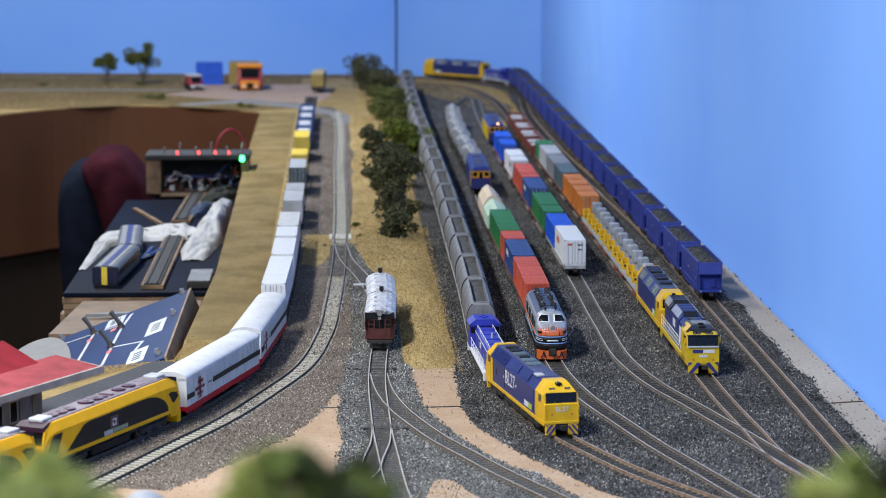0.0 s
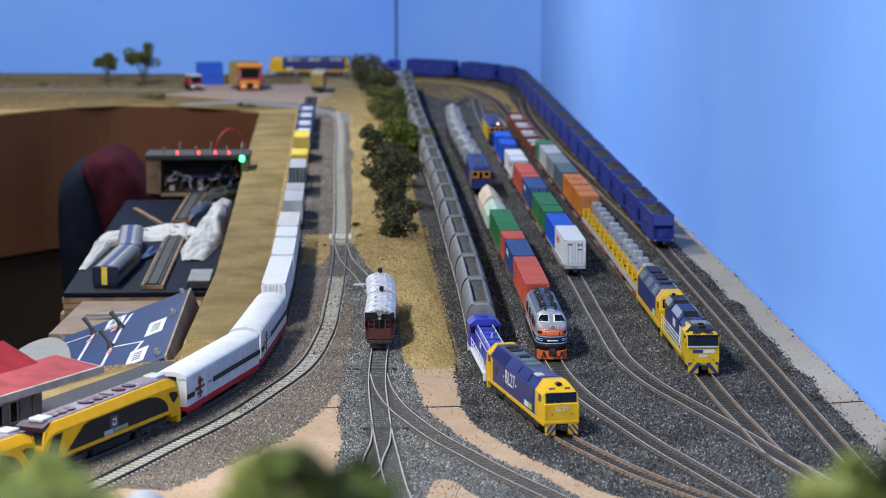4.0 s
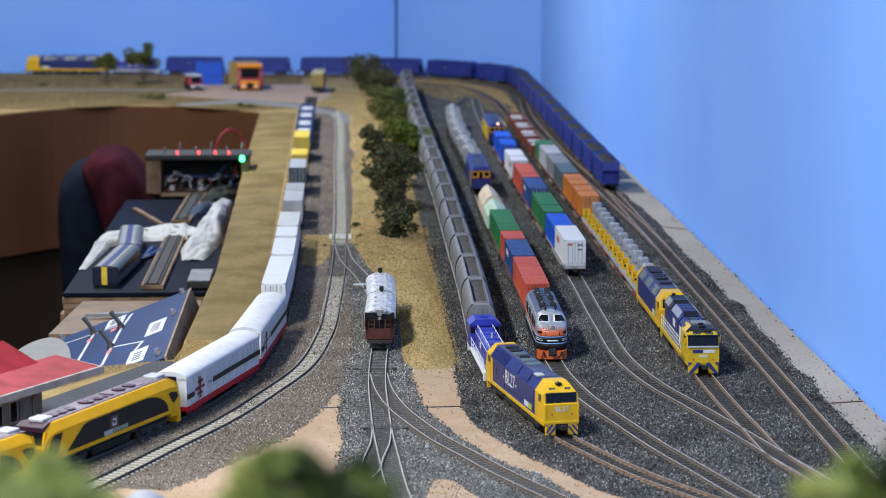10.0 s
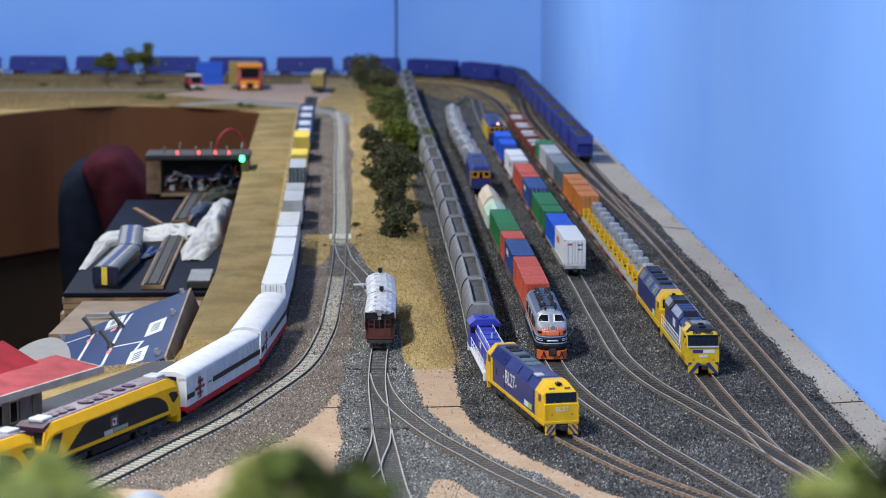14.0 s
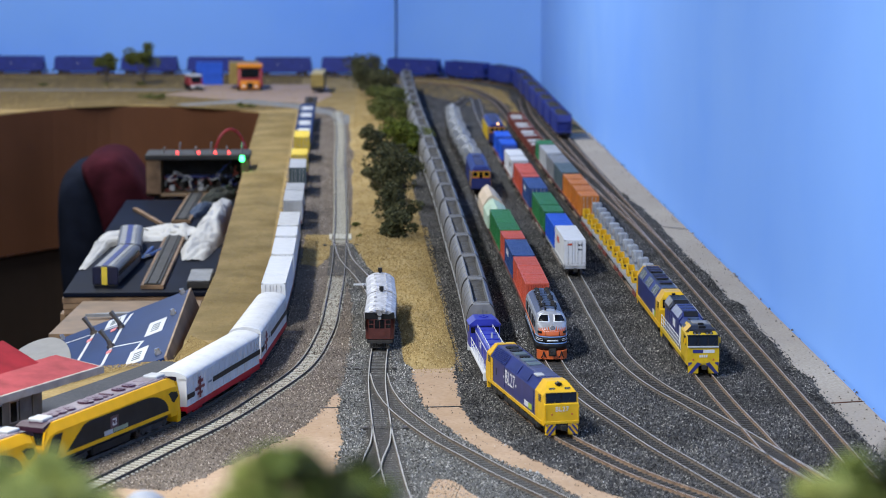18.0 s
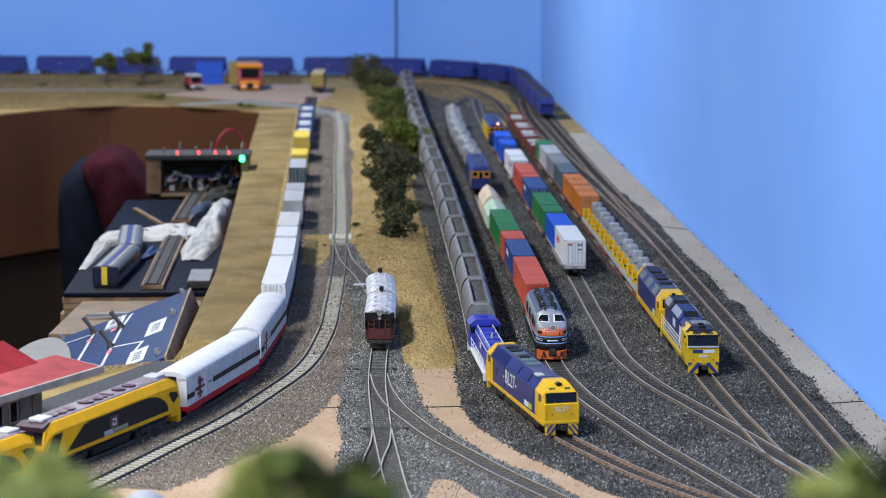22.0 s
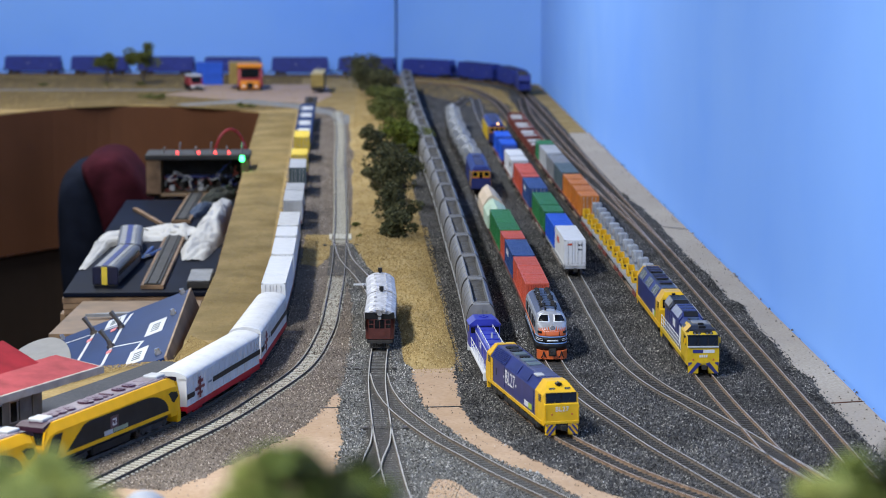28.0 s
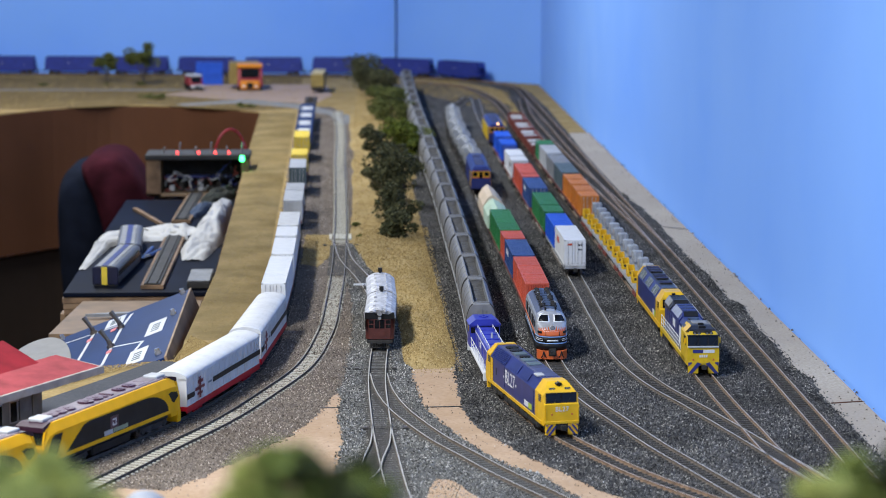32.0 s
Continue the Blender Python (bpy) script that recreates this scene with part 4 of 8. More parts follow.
        boxpart("lettering_bar", (-30, -12, q * 12.9 - 0.2, q * 12.9 + 0.2, 28, 36), LETTER, hood)
        for i in range(10):
            x = -H + 8 + i * 15.4
            bm = bmesh.new()
            tube(bm, (x, q * 16, 14), (x, q * 16, 27), 0.38, 5)
            vpart("handrail_post", bm, WHITEP, t)
        for z in (18, 22.5, 27):
            bm = bmesh.new()
            tube(bm, (-H + 8, q * 16, z), (H - 66, q * 16, z), 0.38, 5)
            vpart("handrail", bm, WHITEP, t)
        bm = bmesh.new()
        tube(bm, (H - 66, q * 16, 27), (H - 47, q * 16.4, 15), 0.38, 5)
        vpart("handrail", bm, WHITEP, t)
        for y0, y1 in ((-15.8, -5), (5, 15.8)):
            boxpart("plough", (*span(q, H - 3, H + 0.8), y0, y1, 1.0, 13.2), LEMON, t, 0.4)
        # broad chevrons that meet over the coupler
        for s in (-1, 1):
            for k in (0, 7.0):
                bm = bmesh.new()
                pts = [(s * (15.8 - k), 1.2 + k * 0.1), (s * (11.6 - k), 1.2), (s * (2.2 if not k else 0.4), 11.4 if not k else 6.6), (s * (6.2 if not k else 4.0), 13 if not k else 9.4)]
                if not k:
                    prism(bm, pts, *span(q, H + 0.8, H + 1.15), "x")
                    vpart("hazard_stripe", bm, STRIPEBLUE, t)
                else:
                    prism(bm, [(s * 15.8, 8.6), (s * 15.8, 12.8), (s * 12.6, 13), (s * 11.8, 12.2)], *span(q, H + 0.8, H + 1.15), "x")
                    vpart("hazard_stripe", bm, STRIPEBLUE, t)
        coupler(t, q * (H - 1), q)
        bogie(t, q * 64, 3, 20, r=6, wide=14.6)
    boxpart("deck", (-H, H - 2, -16, 16, 11, 13.5), UNDER, t)
    boxpart("plough_bar", (H - 3, H + 0.9, -15.8, 15.8, 11.5, 14), LEMON, t)
    for x in (H - 60, H - 74):
        bm = bmesh.new()
        tube(bm, (x, 0, 44), (x, 0, 46.4), 6, 16)
        vpart("roof_fan", bm, ROOFDARK, t)
    boxpart("fuel_tank", (-38, 38, -13.5, 13.5, 3, 11), UNDER, t, 1.5)
    return t


def loco_81(long=244.0):
    """Blue full-width hood with angular yellow ends."""
    t = thing("diesel_locomotive", "blue diesel locomotive with angular yellow ends", "locomotive")
    L = 244
    H = L / 2
    bm = bmesh.new()
    loft(bm, [ringf(x, 12, 47.5, 16, 11, 0.62) for x in (-H + 14, H - 40)])
    body = vpart("body", bm, NAVY, t)
    for s in (-1, 1):
        bm = bmesh.new()
        w = 14 if s < 0 else 40
        r = [(w, 48, 16.6, 11), (12 if s > 0 else 7, 48, 16.6, 11), (5, 42.5, 16.4, 5), (3, 31, 16.4, 1.5), (0, 29.5, 16.4, 1.5), (0, 11, 16.4, 1)]
        loft(bm, [ringf(s * (H - x), 9, z, ww, c, 0.62) for x, z, ww, c in r])
        cab = vpart("cab", bm, YELLOW, t, "yellow angular end")
        bm = bmesh.new()
        prism(bm, [(s * (H - 5), 40.6), (s * (H - 3.2), 31.6), (s * (H - 2.4), 31.6), (s * (H - 4.2), 40.6)], -12.5, 12.5, "y")
        vpart("windscreen", bm, GLASSD, cab)
        boxpart("horn", (*span(s, H - 9, H - 6), -2, 2, 44.5, 47.4), BLACKP, cab, 0.4)
        boxpart("plough", (*span(s, H - 3, H + 0.7), -15, 15, 1.5, 10), YELLOW, t, 0.4)
        chevrons(t, s * (H + 0.7) - (0 if s > 0 else 0.35), 1.6, 9.8, 15, STRIPEBLUE)
        boxpart("sill", (-H + 6, H - 6, s * 16.4 - 0.7, s * 16.4 + 0.7, 9, 14), YELLOW, t)
        boxpart("lettering_panel", (50, 66, s * 16.1 - 0.25, s * 16.1 + 0.25, 15, 21), LETTER, t)
        boxpart("lettering_panel", (66.3, 76, s * 16.1 - 0.25, s * 16.1 + 0.25, 15, 21), LIME, t)
        for x in (-98, -78, -34, -14, 30, 50):
            bm = bmesh.new()
            prism(bm, [(s * 15.7, 38), (s * 9.8, 46.6), (s * 10.2, 47), (s * 16.1, 38.4)], x, x + 17, "x")
            gr = vpart("air_grille", bm, GALV, body, "pale grey roof grille")
            for i in range(4):
                bm = bmesh.new()
                prism(bm, [(s * 15.9, 38.2), (s * 10, 46.8), (s * 10.4, 47.3), (s * 16.3, 38.7)], x + 2 + i * 4, x + 3 + i * 4, "x")
                vpart("slat", bm, TEALC, gr)
        coupler(t, s * (H - 1), s)
        bogie(t, s * 74 * long / 244, 3, 20, r=6, wide=15)
    boxpart("marking_panel", (H - 18, H - 10, -16.9, -16.5, 30, 37), GLASSD, t)
    boxpart("roof_walk", (-H + 16, H - 44, -8.4, 8.4, 47, 48.2), ROOFDARK, t, 0.3)
    for x in (-92, -74, -56, -20, 2, 40):
        boxpart("roof_hatch", (x - 7, x + 7, -7, 7, 47.8, 49.6), BLACKP, t, 0.8)
        for d in (-4.5, 0, 4.5):
            boxpart("hatch_rib", (x + d - 0.4, x + d + 0.4, -7.4, 7.4, 49, 50.2), ROOFDUST, t)
    boxpart("fuel_tank", (-36, 36, -15.5, 15.5, 2.4, 11.5), UNDER, t, 1.5)
    for o in t.children_recursive:
        if not o.name.startswith(("bogie", "wheelset")):
            o.data.transform(Matrix.Diagonal((long / 244, 1, 1, 1)))
    return t


def loco_shunter(long=150.0):
    """Low-hood blue branch locomotive with white frame and handrails."""
    t = thing("diesel_locomotive", "royal blue hood locomotive with white frame", "locomotive")
    L = long
    boxpart("frame", (-L / 2, L / 2, -16, 16, 9, 13), WHITEP, t, 0.5)
    bm = bmesh.new()
    loft(bm, [ring(x, 13, z, w, 4.5) for x, z, w in ((-L / 2 + 34, 38, 10.5), (L / 2 - 8, 38, 10.5), (L / 2 - 4, 36, 10))])
    vpart("hood", bm, SHUNTBLUE, t)
    bm = bmesh.new()
    loft(bm, [ring(x, 13, 45, 16.2, 7) for x in (-L / 2 + 8, -L / 2 + 34)])
    cab = vpart("cab", bm, SHUNTBLUE, t)
    bm = bmesh.new()
    loft(bm, [ringf(x, 39.5, 47, 17.2, 6.4, 1.1) for x in (-L / 2 + 5, -L / 2 + 37)])
    vpart("cab_roof", bm, SHUNTBLUE, cab)
    for q in (-1, 1):
        boxpart("side_window", (-L / 2 + 13, -L / 2 + 28, q * 16.2 - 0.3, q * 16.2 + 0.3, 30, 37.5), GLASSD, cab)
        boxpart("front_window", (-L / 2 + 33.6, -L / 2 + 34.5, q * 13 - 2.2, q * 13 + 2.2, 30, 37), GLASSD, cab)
        for z in (19, 25):
            bm = bmesh.new()
            tube(bm, (-L / 2 + 34, q * 15, z), (L / 2 - 2, q * 15, z), 0.45, 5)
            vpart("handrail", bm, WHITEP, t)
        for i in range(6):
            x = -L / 2 + 38 + i * (L - 42) / 5
            bm = bmesh.new()
            tube(bm, (x, q * 15, 13), (x, q * 15, 25), 0.45, 5)
            vpart("handrail_post", bm, WHITEP, t)
        boxpart("end_step", (min(q * (L / 2 - 3), q * (L / 2 + 0.5)), max(q * (L / 2 - 3), q * (L / 2 + 0.5)), -15.5, 15.5, 2, 12), WHITEP, t, 0.4)
        boxpart("side_lettering", (-10, 16, q * 10.6 - 0.25, q * 10.6 + 0.25, 24, 30), LETTER, t)
        coupler(t, q * (L / 2), q)
        bogie(t, q * (L / 2 - 36), 3, 16)
    bm = bmesh.new()
    tube(bm, (L / 2 - 62, 0, 37), (L / 2 - 62, 0, 45), 1.3, 8)
    vpart("exhaust", bm, PALEGREY, t)
    bm = bmesh.new()
    for dx, dy in ((-3, 0), (1, 3), (2, -3), (5, 0)):
        tube(bm, (-L / 2 + 20 + dx, dy, 46), (-L / 2 + 20 + dx, dy, 48.5), 2.4, 8)
    vpart("horn_cluster", bm, SHUNTBLUE, t)
    boxpart("fuel_tank", (-22, 22, -13, 13, 3, 9), UNDER, t, 1)
    for i in range(4):
        x = -L / 2 + 44 + i * (L - 60) / 4
        boxpart("hood_hatch", (x, x + 13, -7.2, 7.2, 37.4, 38.9), SHUNTBLUE, t, 0.5)
        for q in (-1, 1):
            boxpart("hood_door", (x, x + 14, q * 10.6 - 0.3, q * 10.6 + 0.3, 15, 32), SHUNTBLUE, t, 0.2)
    for i in range(5):
        y = -6 + 3 * i
        boxpart("radiator_bar", (L / 2 - 4.2, L / 2 - 3.2, y - 0.5, y + 0.5, 18, 33), BLACKP, t)
    bm = bmesh.new()
    for q in (-1, 1):
        tube(bm, (-L / 2 + 36, q * 8, 40.4), (L / 2 - 12, q * 8, 40.4), 0.4, 5)
        for k in range(5):
            x = -L / 2 + 36 + k * (L - 48) / 4
            tube(bm, (x, q * 8, 37), (x, q * 8, 40.4), 0.4, 5)
    vpart("roof_handrail", bm, WHITEP, t)
    boxpart("number_stripe", (-L / 2 + 40, L / 2 - 10, -10.9, -10.5, 33, 34.4), LETTER, t)
    for o in t.children_recursive:
        if not o.name.startswith(("bogie", "wheelset", "fuel_tank")):
            o.data.transform(Matrix.Diagonal((1, 1, 0.89, 1)))
    return t


def loco_b():
    """Streamlined silver bulldog-nosed locomotive with orange nose."""
    t = thing("diesel_locomotive", "silver streamlined locomotive with an orange striped nose", "locomotive")
    L = 176
    H = L / 2
    X0 = H - 25
    zs, ws = [10, 24, 37, 41, 44, 46.5, 48.2, 49], [16.8, 17, 16.8, 15.9, 13.8, 10.2, 5.6, 0.0]
    half = list(zip(ws, zs))
    prof = [(-w, z) for w, z in half] + [(w, z) for w, z in half[-2::-1]]
    bm = bmesh.new()
    loft(bm, [[(x, y, z) for y, z in prof] for x in (-H, X0 + 0.2)])
    body = vpart("body", bm, SILVERM, t)
    dz, dd = [10, 18, 26, 31, 34, 36, 37.6, 38.4, 44.6, 46, 49], [24, 25, 24.8, 23.4, 20.4, 16.5, 12.4, 11, 4.2, 2.2, 0.0]

    def skin(u, z, off=0.0):
        """A point on the nose: u from -1 to 1 round it, z its height."""
        def raw(u, z):
            a = max(-1.0, min(1.0, u)) * math.pi / 2
            w, d = np.interp(z, zs, ws), np.interp(z, dz, dd)
            e = 2 / 2.7
            return Vector((X0 + d * max(0.0, math.cos(a)) ** e, w * math.copysign(abs(math.sin(a)) ** e, a), z))
        p = raw(u, z)
        if not off:
            return p
        n = (raw(min(1, u + 0.02), z) - raw(max(-1, u - 0.02), z)).cross(raw(u, z + 0.15) - raw(u, z - 0.15))
        return p + n.normalized() * off

    def decal(name, material, corners, off=0.22, n=10, m=4, parent=None, label=""):
        """A thin patch that follows the nose between four (u, z) corners."""
        (u0, z0), (u1, z1), (u2, z2), (u3, z3) = corners
        bm = bmesh.new()
        g = []
        for j in range(-1, m + 2):
            row = []
            v = max(0, min(m, j)) / m
            for i in range(-1, n + 2):
                k = max(0, min(n, i)) / n
                a = (u0 + (u1 - u0) * k, z0 + (z1 - z0) * k)
                b = (u3 + (u2 - u3) * k, z3 + (z2 - z3) * k)
                edge = i in (-1, n + 1) or j in (-1, m + 1)
                row.append(bm.verts.new(skin(a[0] + (b[0] - a[0]) * v, a[1] + (b[1] - a[1]) * v, -0.3 if edge else off)))
            g.append(row)
        for a, b in zip(g, g[1:]):
            for i in range(len(a) - 1):
                bm.faces.new((a[i], a[i + 1], b[i + 1], b[i]))
        return vpart(name, bm, material, parent or nose, label, True)

    bm = bmesh.new()
    rows = [10, 14, 18, 22, 26, 29, 31, 32.5, 34, 35, 36, 37, 38, 38.6, 40, 42, 44, 45, 46, 47, 48, 48.8]
    loft(bm, [[skin(-1 + i / 16, z) for i in range(33)] for z in rows])
    nose = vpart("nose", bm, SILVERM, t, "rounded silver nose", smooth=True)
    decal("nose_panel", ORANGE, ((-0.62, 25.4), (0.62, 25.4), (0.56, 31.6), (-0.56, 31.6)), 0.2, 16, 4, label="orange nose panel")
    decal("nose_band", BLACKP, ((-1, 10), (1, 10), (1, 17), (-1, 17)), 0.2, 24, 2, label="black lower nose band")
    decal("nose_band", BLACKP, ((-1, 18.4), (1, 18.4), (1, 24.2), (-1, 24.2)), 0.2, 24, 2, label="black nose band")
    decal("pale_stripe", SKYLINE, ((-1, 17.1), (1, 17.1), (1, 18.4), (-1, 18.4)), 0.3, 24, 1)
    decal("pale_stripe", SKYLINE, ((-1, 24.2), (1, 24.2), (1, 25.3), (-1, 25.3)), 0.3, 24, 1)
    for s in (-1, 1):
        decal("pale_line", LETTER, ((s * 0.34, 20.2), (s * 0.86, 20.6), (s * 0.86, 21.3), (s * 0.34, 20.9)) if s > 0 else ((-0.86, 20.6), (-0.34, 20.2), (-0.34, 20.9), (-0.86, 21.3)), 0.34, 8, 1)
        decal("pale_line", LETTER, ((s * 0.34, 22), (s * 0.86, 22.4), (s * 0.86, 23), (s * 0.34, 22.6)) if s > 0 else ((-0.86, 22.4), (-0.34, 22), (-0.34, 22.6), (-0.86, 23)), 0.34, 8, 1)
    decal("lettering_bar", LETTER, ((-0.16, 20), (0.16, 20), (0.16, 21.6), (-0.16, 21.6)), 0.4, 4, 1)
    for i in range(-6, 7):
        if i:
            u = i * 0.088
            decal("nose_stripe", ORANGE, ((u - 0.034, 31.3), (u + 0.034, 31.3), (u * 1.22 + 0.008, 35.4 - abs(i) * 0.35), (u * 1.22 - 0.008, 35.4 - abs(i) * 0.35)), 0.24, 2, 3)
    for s in (-1, 1):
        u0, u1 = (0.06, 0.66) if s > 0 else (-0.66, -0.06)
        decal("window_frame", LETTER, ((u0 - 0.03, 38.4), (u1 + 0.03, 38.4), (u1 + 0.0, 45.8), (u0 - 0.0, 45.8)), 0.3, 8, 4, label="bright window frame")
        decal("windscreen", GLASSD, ((u0 + (0.02 if s > 0 else 0.07), 39.3), (u1 - (0.07 if s > 0 else 0.02), 39.2), (u1 - 0.05, 45.0), (u0 + 0.05, 45.0)), 0.5, 8, 4)
        boxpart("side_window", (H - 42, H - 32, s * 16.8 - 0.4, s * 16.8 + 0.4, 30, 37.5), GLASSD, t, 0.3)
        decal("number_box", BLACKP, ((s * 0.50 - 0.12, 28.4), (s * 0.50 + 0.12, 28.4), (s * 0.50 + 0.12, 30.6), (s * 0.50 - 0.12, 30.6)), 1.1, 6, 2)
        for k in (0.2,):
            bm = bmesh.new()
            a = skin(s * k, 26, 0.4)
            tube(bm, a, skin(s * k, 30.4, 0.6), 0.28, 5)
            vpart("grab_rail", bm, BLACKP, nose)
        for i in range(9):
            x = -H + 6 + i * 13.6
            boxpart("side_grille", (x, x + 10.5, s * 16.95 - 0.5, s * 16.95 + 0.5, 27, 38), BLACKP if i % 3 else TANKG, t, 0.2)
        boxpart("side_stripe", (-H, X0, s * 17 - 0.35, s * 17 + 0.35, 10.5, 24), BLACKP, t)
        boxpart("side_stripe", (-H, X0, s * 17.1 - 0.4, s * 17.1 + 0.4, 17.1, 18.4), SKYLINE, t)
        boxpart("side_stripe", (-H, X0, s * 17.1 - 0.4, s * 17.1 + 0.4, 24.2, 25.3), ORANGE, t)
        for i in range(6):
            x = -H + 12 + i * 19
            boxpart("lettering_bar", (x, x + 7, s * 17.5 - 0.2, s * 17.5 + 0.2, 19.6, 22.8), LETTER, t)
        bogie(t, s * 52, 3, 18, wide=14.6)
        coupler(t, s * (H - 1), s)
        for y in (-9.5, 9.5):
            bm = bmesh.new()
            tube(bm, (H + 1.0, y, 9.4), (H + 2.6, y + s * 1.2, 5), 0.6, 6)
            tube(bm, (H + 2.6, y + s * 1.2, 5), (H + 1.4, y + s * 2.6, 3), 0.6, 6)
            vpart("brake_hose", bm, BLACKP, t)
    bm = bmesh.new()
    for s in (-1, 1):
        loft(bm, [[(H - 12, s * 16.2, 0.8), (H - 12, s * 16.2, 10), (H - 12, s * 4.2, 10), (H - 12, s * 4.2, 0.8)], [(H - 5, s * 15.6, 0.8), (H - 5, s * 15.8, 10), (H - 5, s * 4.2, 10), (H - 5, s * 4.2, 0.8)], [(H + 0.6, s * 10.5, 1), (H + 0.2, s * 11.6, 10), (H + 0.8, s * 4.2, 10), (H + 1.2, s * 4.2, 1)]])
    box(bm, H - 3, H + 1.1, -4.3, 4.3, 0.9, 4.2)
    vpart("pilot", bm, ORANGE, t, "orange pilot below the nose")
    boxpart("coupler_pocket", (H - 6, H + 1.6, -4, 4, 4.2, 12.4), UNDER, t, 0.6)
    bm = bmesh.new()
    tube(bm, (H - 12, 0, 34.8), (H - 2.6, 0, 34.4), 2.4, 16)
    light = vpart("headlight", bm, SILVER, t)
    bm = bmesh.new()
    tube(bm, (H - 3.2, 0, 34.4), (H - 2.3, 0, 34.4), 1.7, 14)
    vpart("lens", bm, TANKG, light)
    bm = bmesh.new()
    loft(bm, [[(x, y, z + 0.35) for y, z in ((-14.6, 43.4), (-10, 46.6), (-5.4, 48.2), (0, 49), (5.4, 48.2), (10, 46.6), (14.6, 43.4), (0, 43))] for x in (-H + 3, H - 40)])
    vpart("roof_panel", bm, ROOFDARK, t, "grimy dark roof panels")
    rr = random.Random(8)
    for i in range(7):
        x = -H + 14 + i * 16
        for s in (-1, 1):
            bm = bmesh.new()
            tube(bm, (x + rr.uniform(-2, 2), s * 6, 46.5), (x + rr.uniform(-2, 2), s * 6, 49.6 + rr.uniform(0, 1.2)), 3.2 - (i % 3) * 0.6, 10)
            vpart("roof_vent", bm, UNDER, t)
            bm = bmesh.new()
            y = s * rr.uniform(2, 9)
            tube(bm, (x - 6, y, 49.2), (x + 8, y + rr.uniform(-3, 3), 49.6), 0.6, 5)
            vpart("roof_pipe", bm, PALEGREY if rr.random() < 0.4 else BLACKP, t)
        boxpart("roof_box", (x + 7, x + 9.5, -9, 9, 46, 49.4), ROOFDARK if i % 3 == 1 else BLACKP, t, 0.3)
    for s in (-1, 1):
        bm = bmesh.new()
        tube(bm, (H - 33, s * 5.5, 47), (H - 33, s * 5.5, 51), 0.9, 8)
        tube(bm, (H - 34, s * 5.5, 51), (H - 30, s * 5.5, 51), 1.2, 8)
        vpart("horn", bm, BLACKP, t)
    boxpart("fuel_tank", (-20, 20, -14.5, 14.5, 3, 10), UNDER, t, 1)
    return t


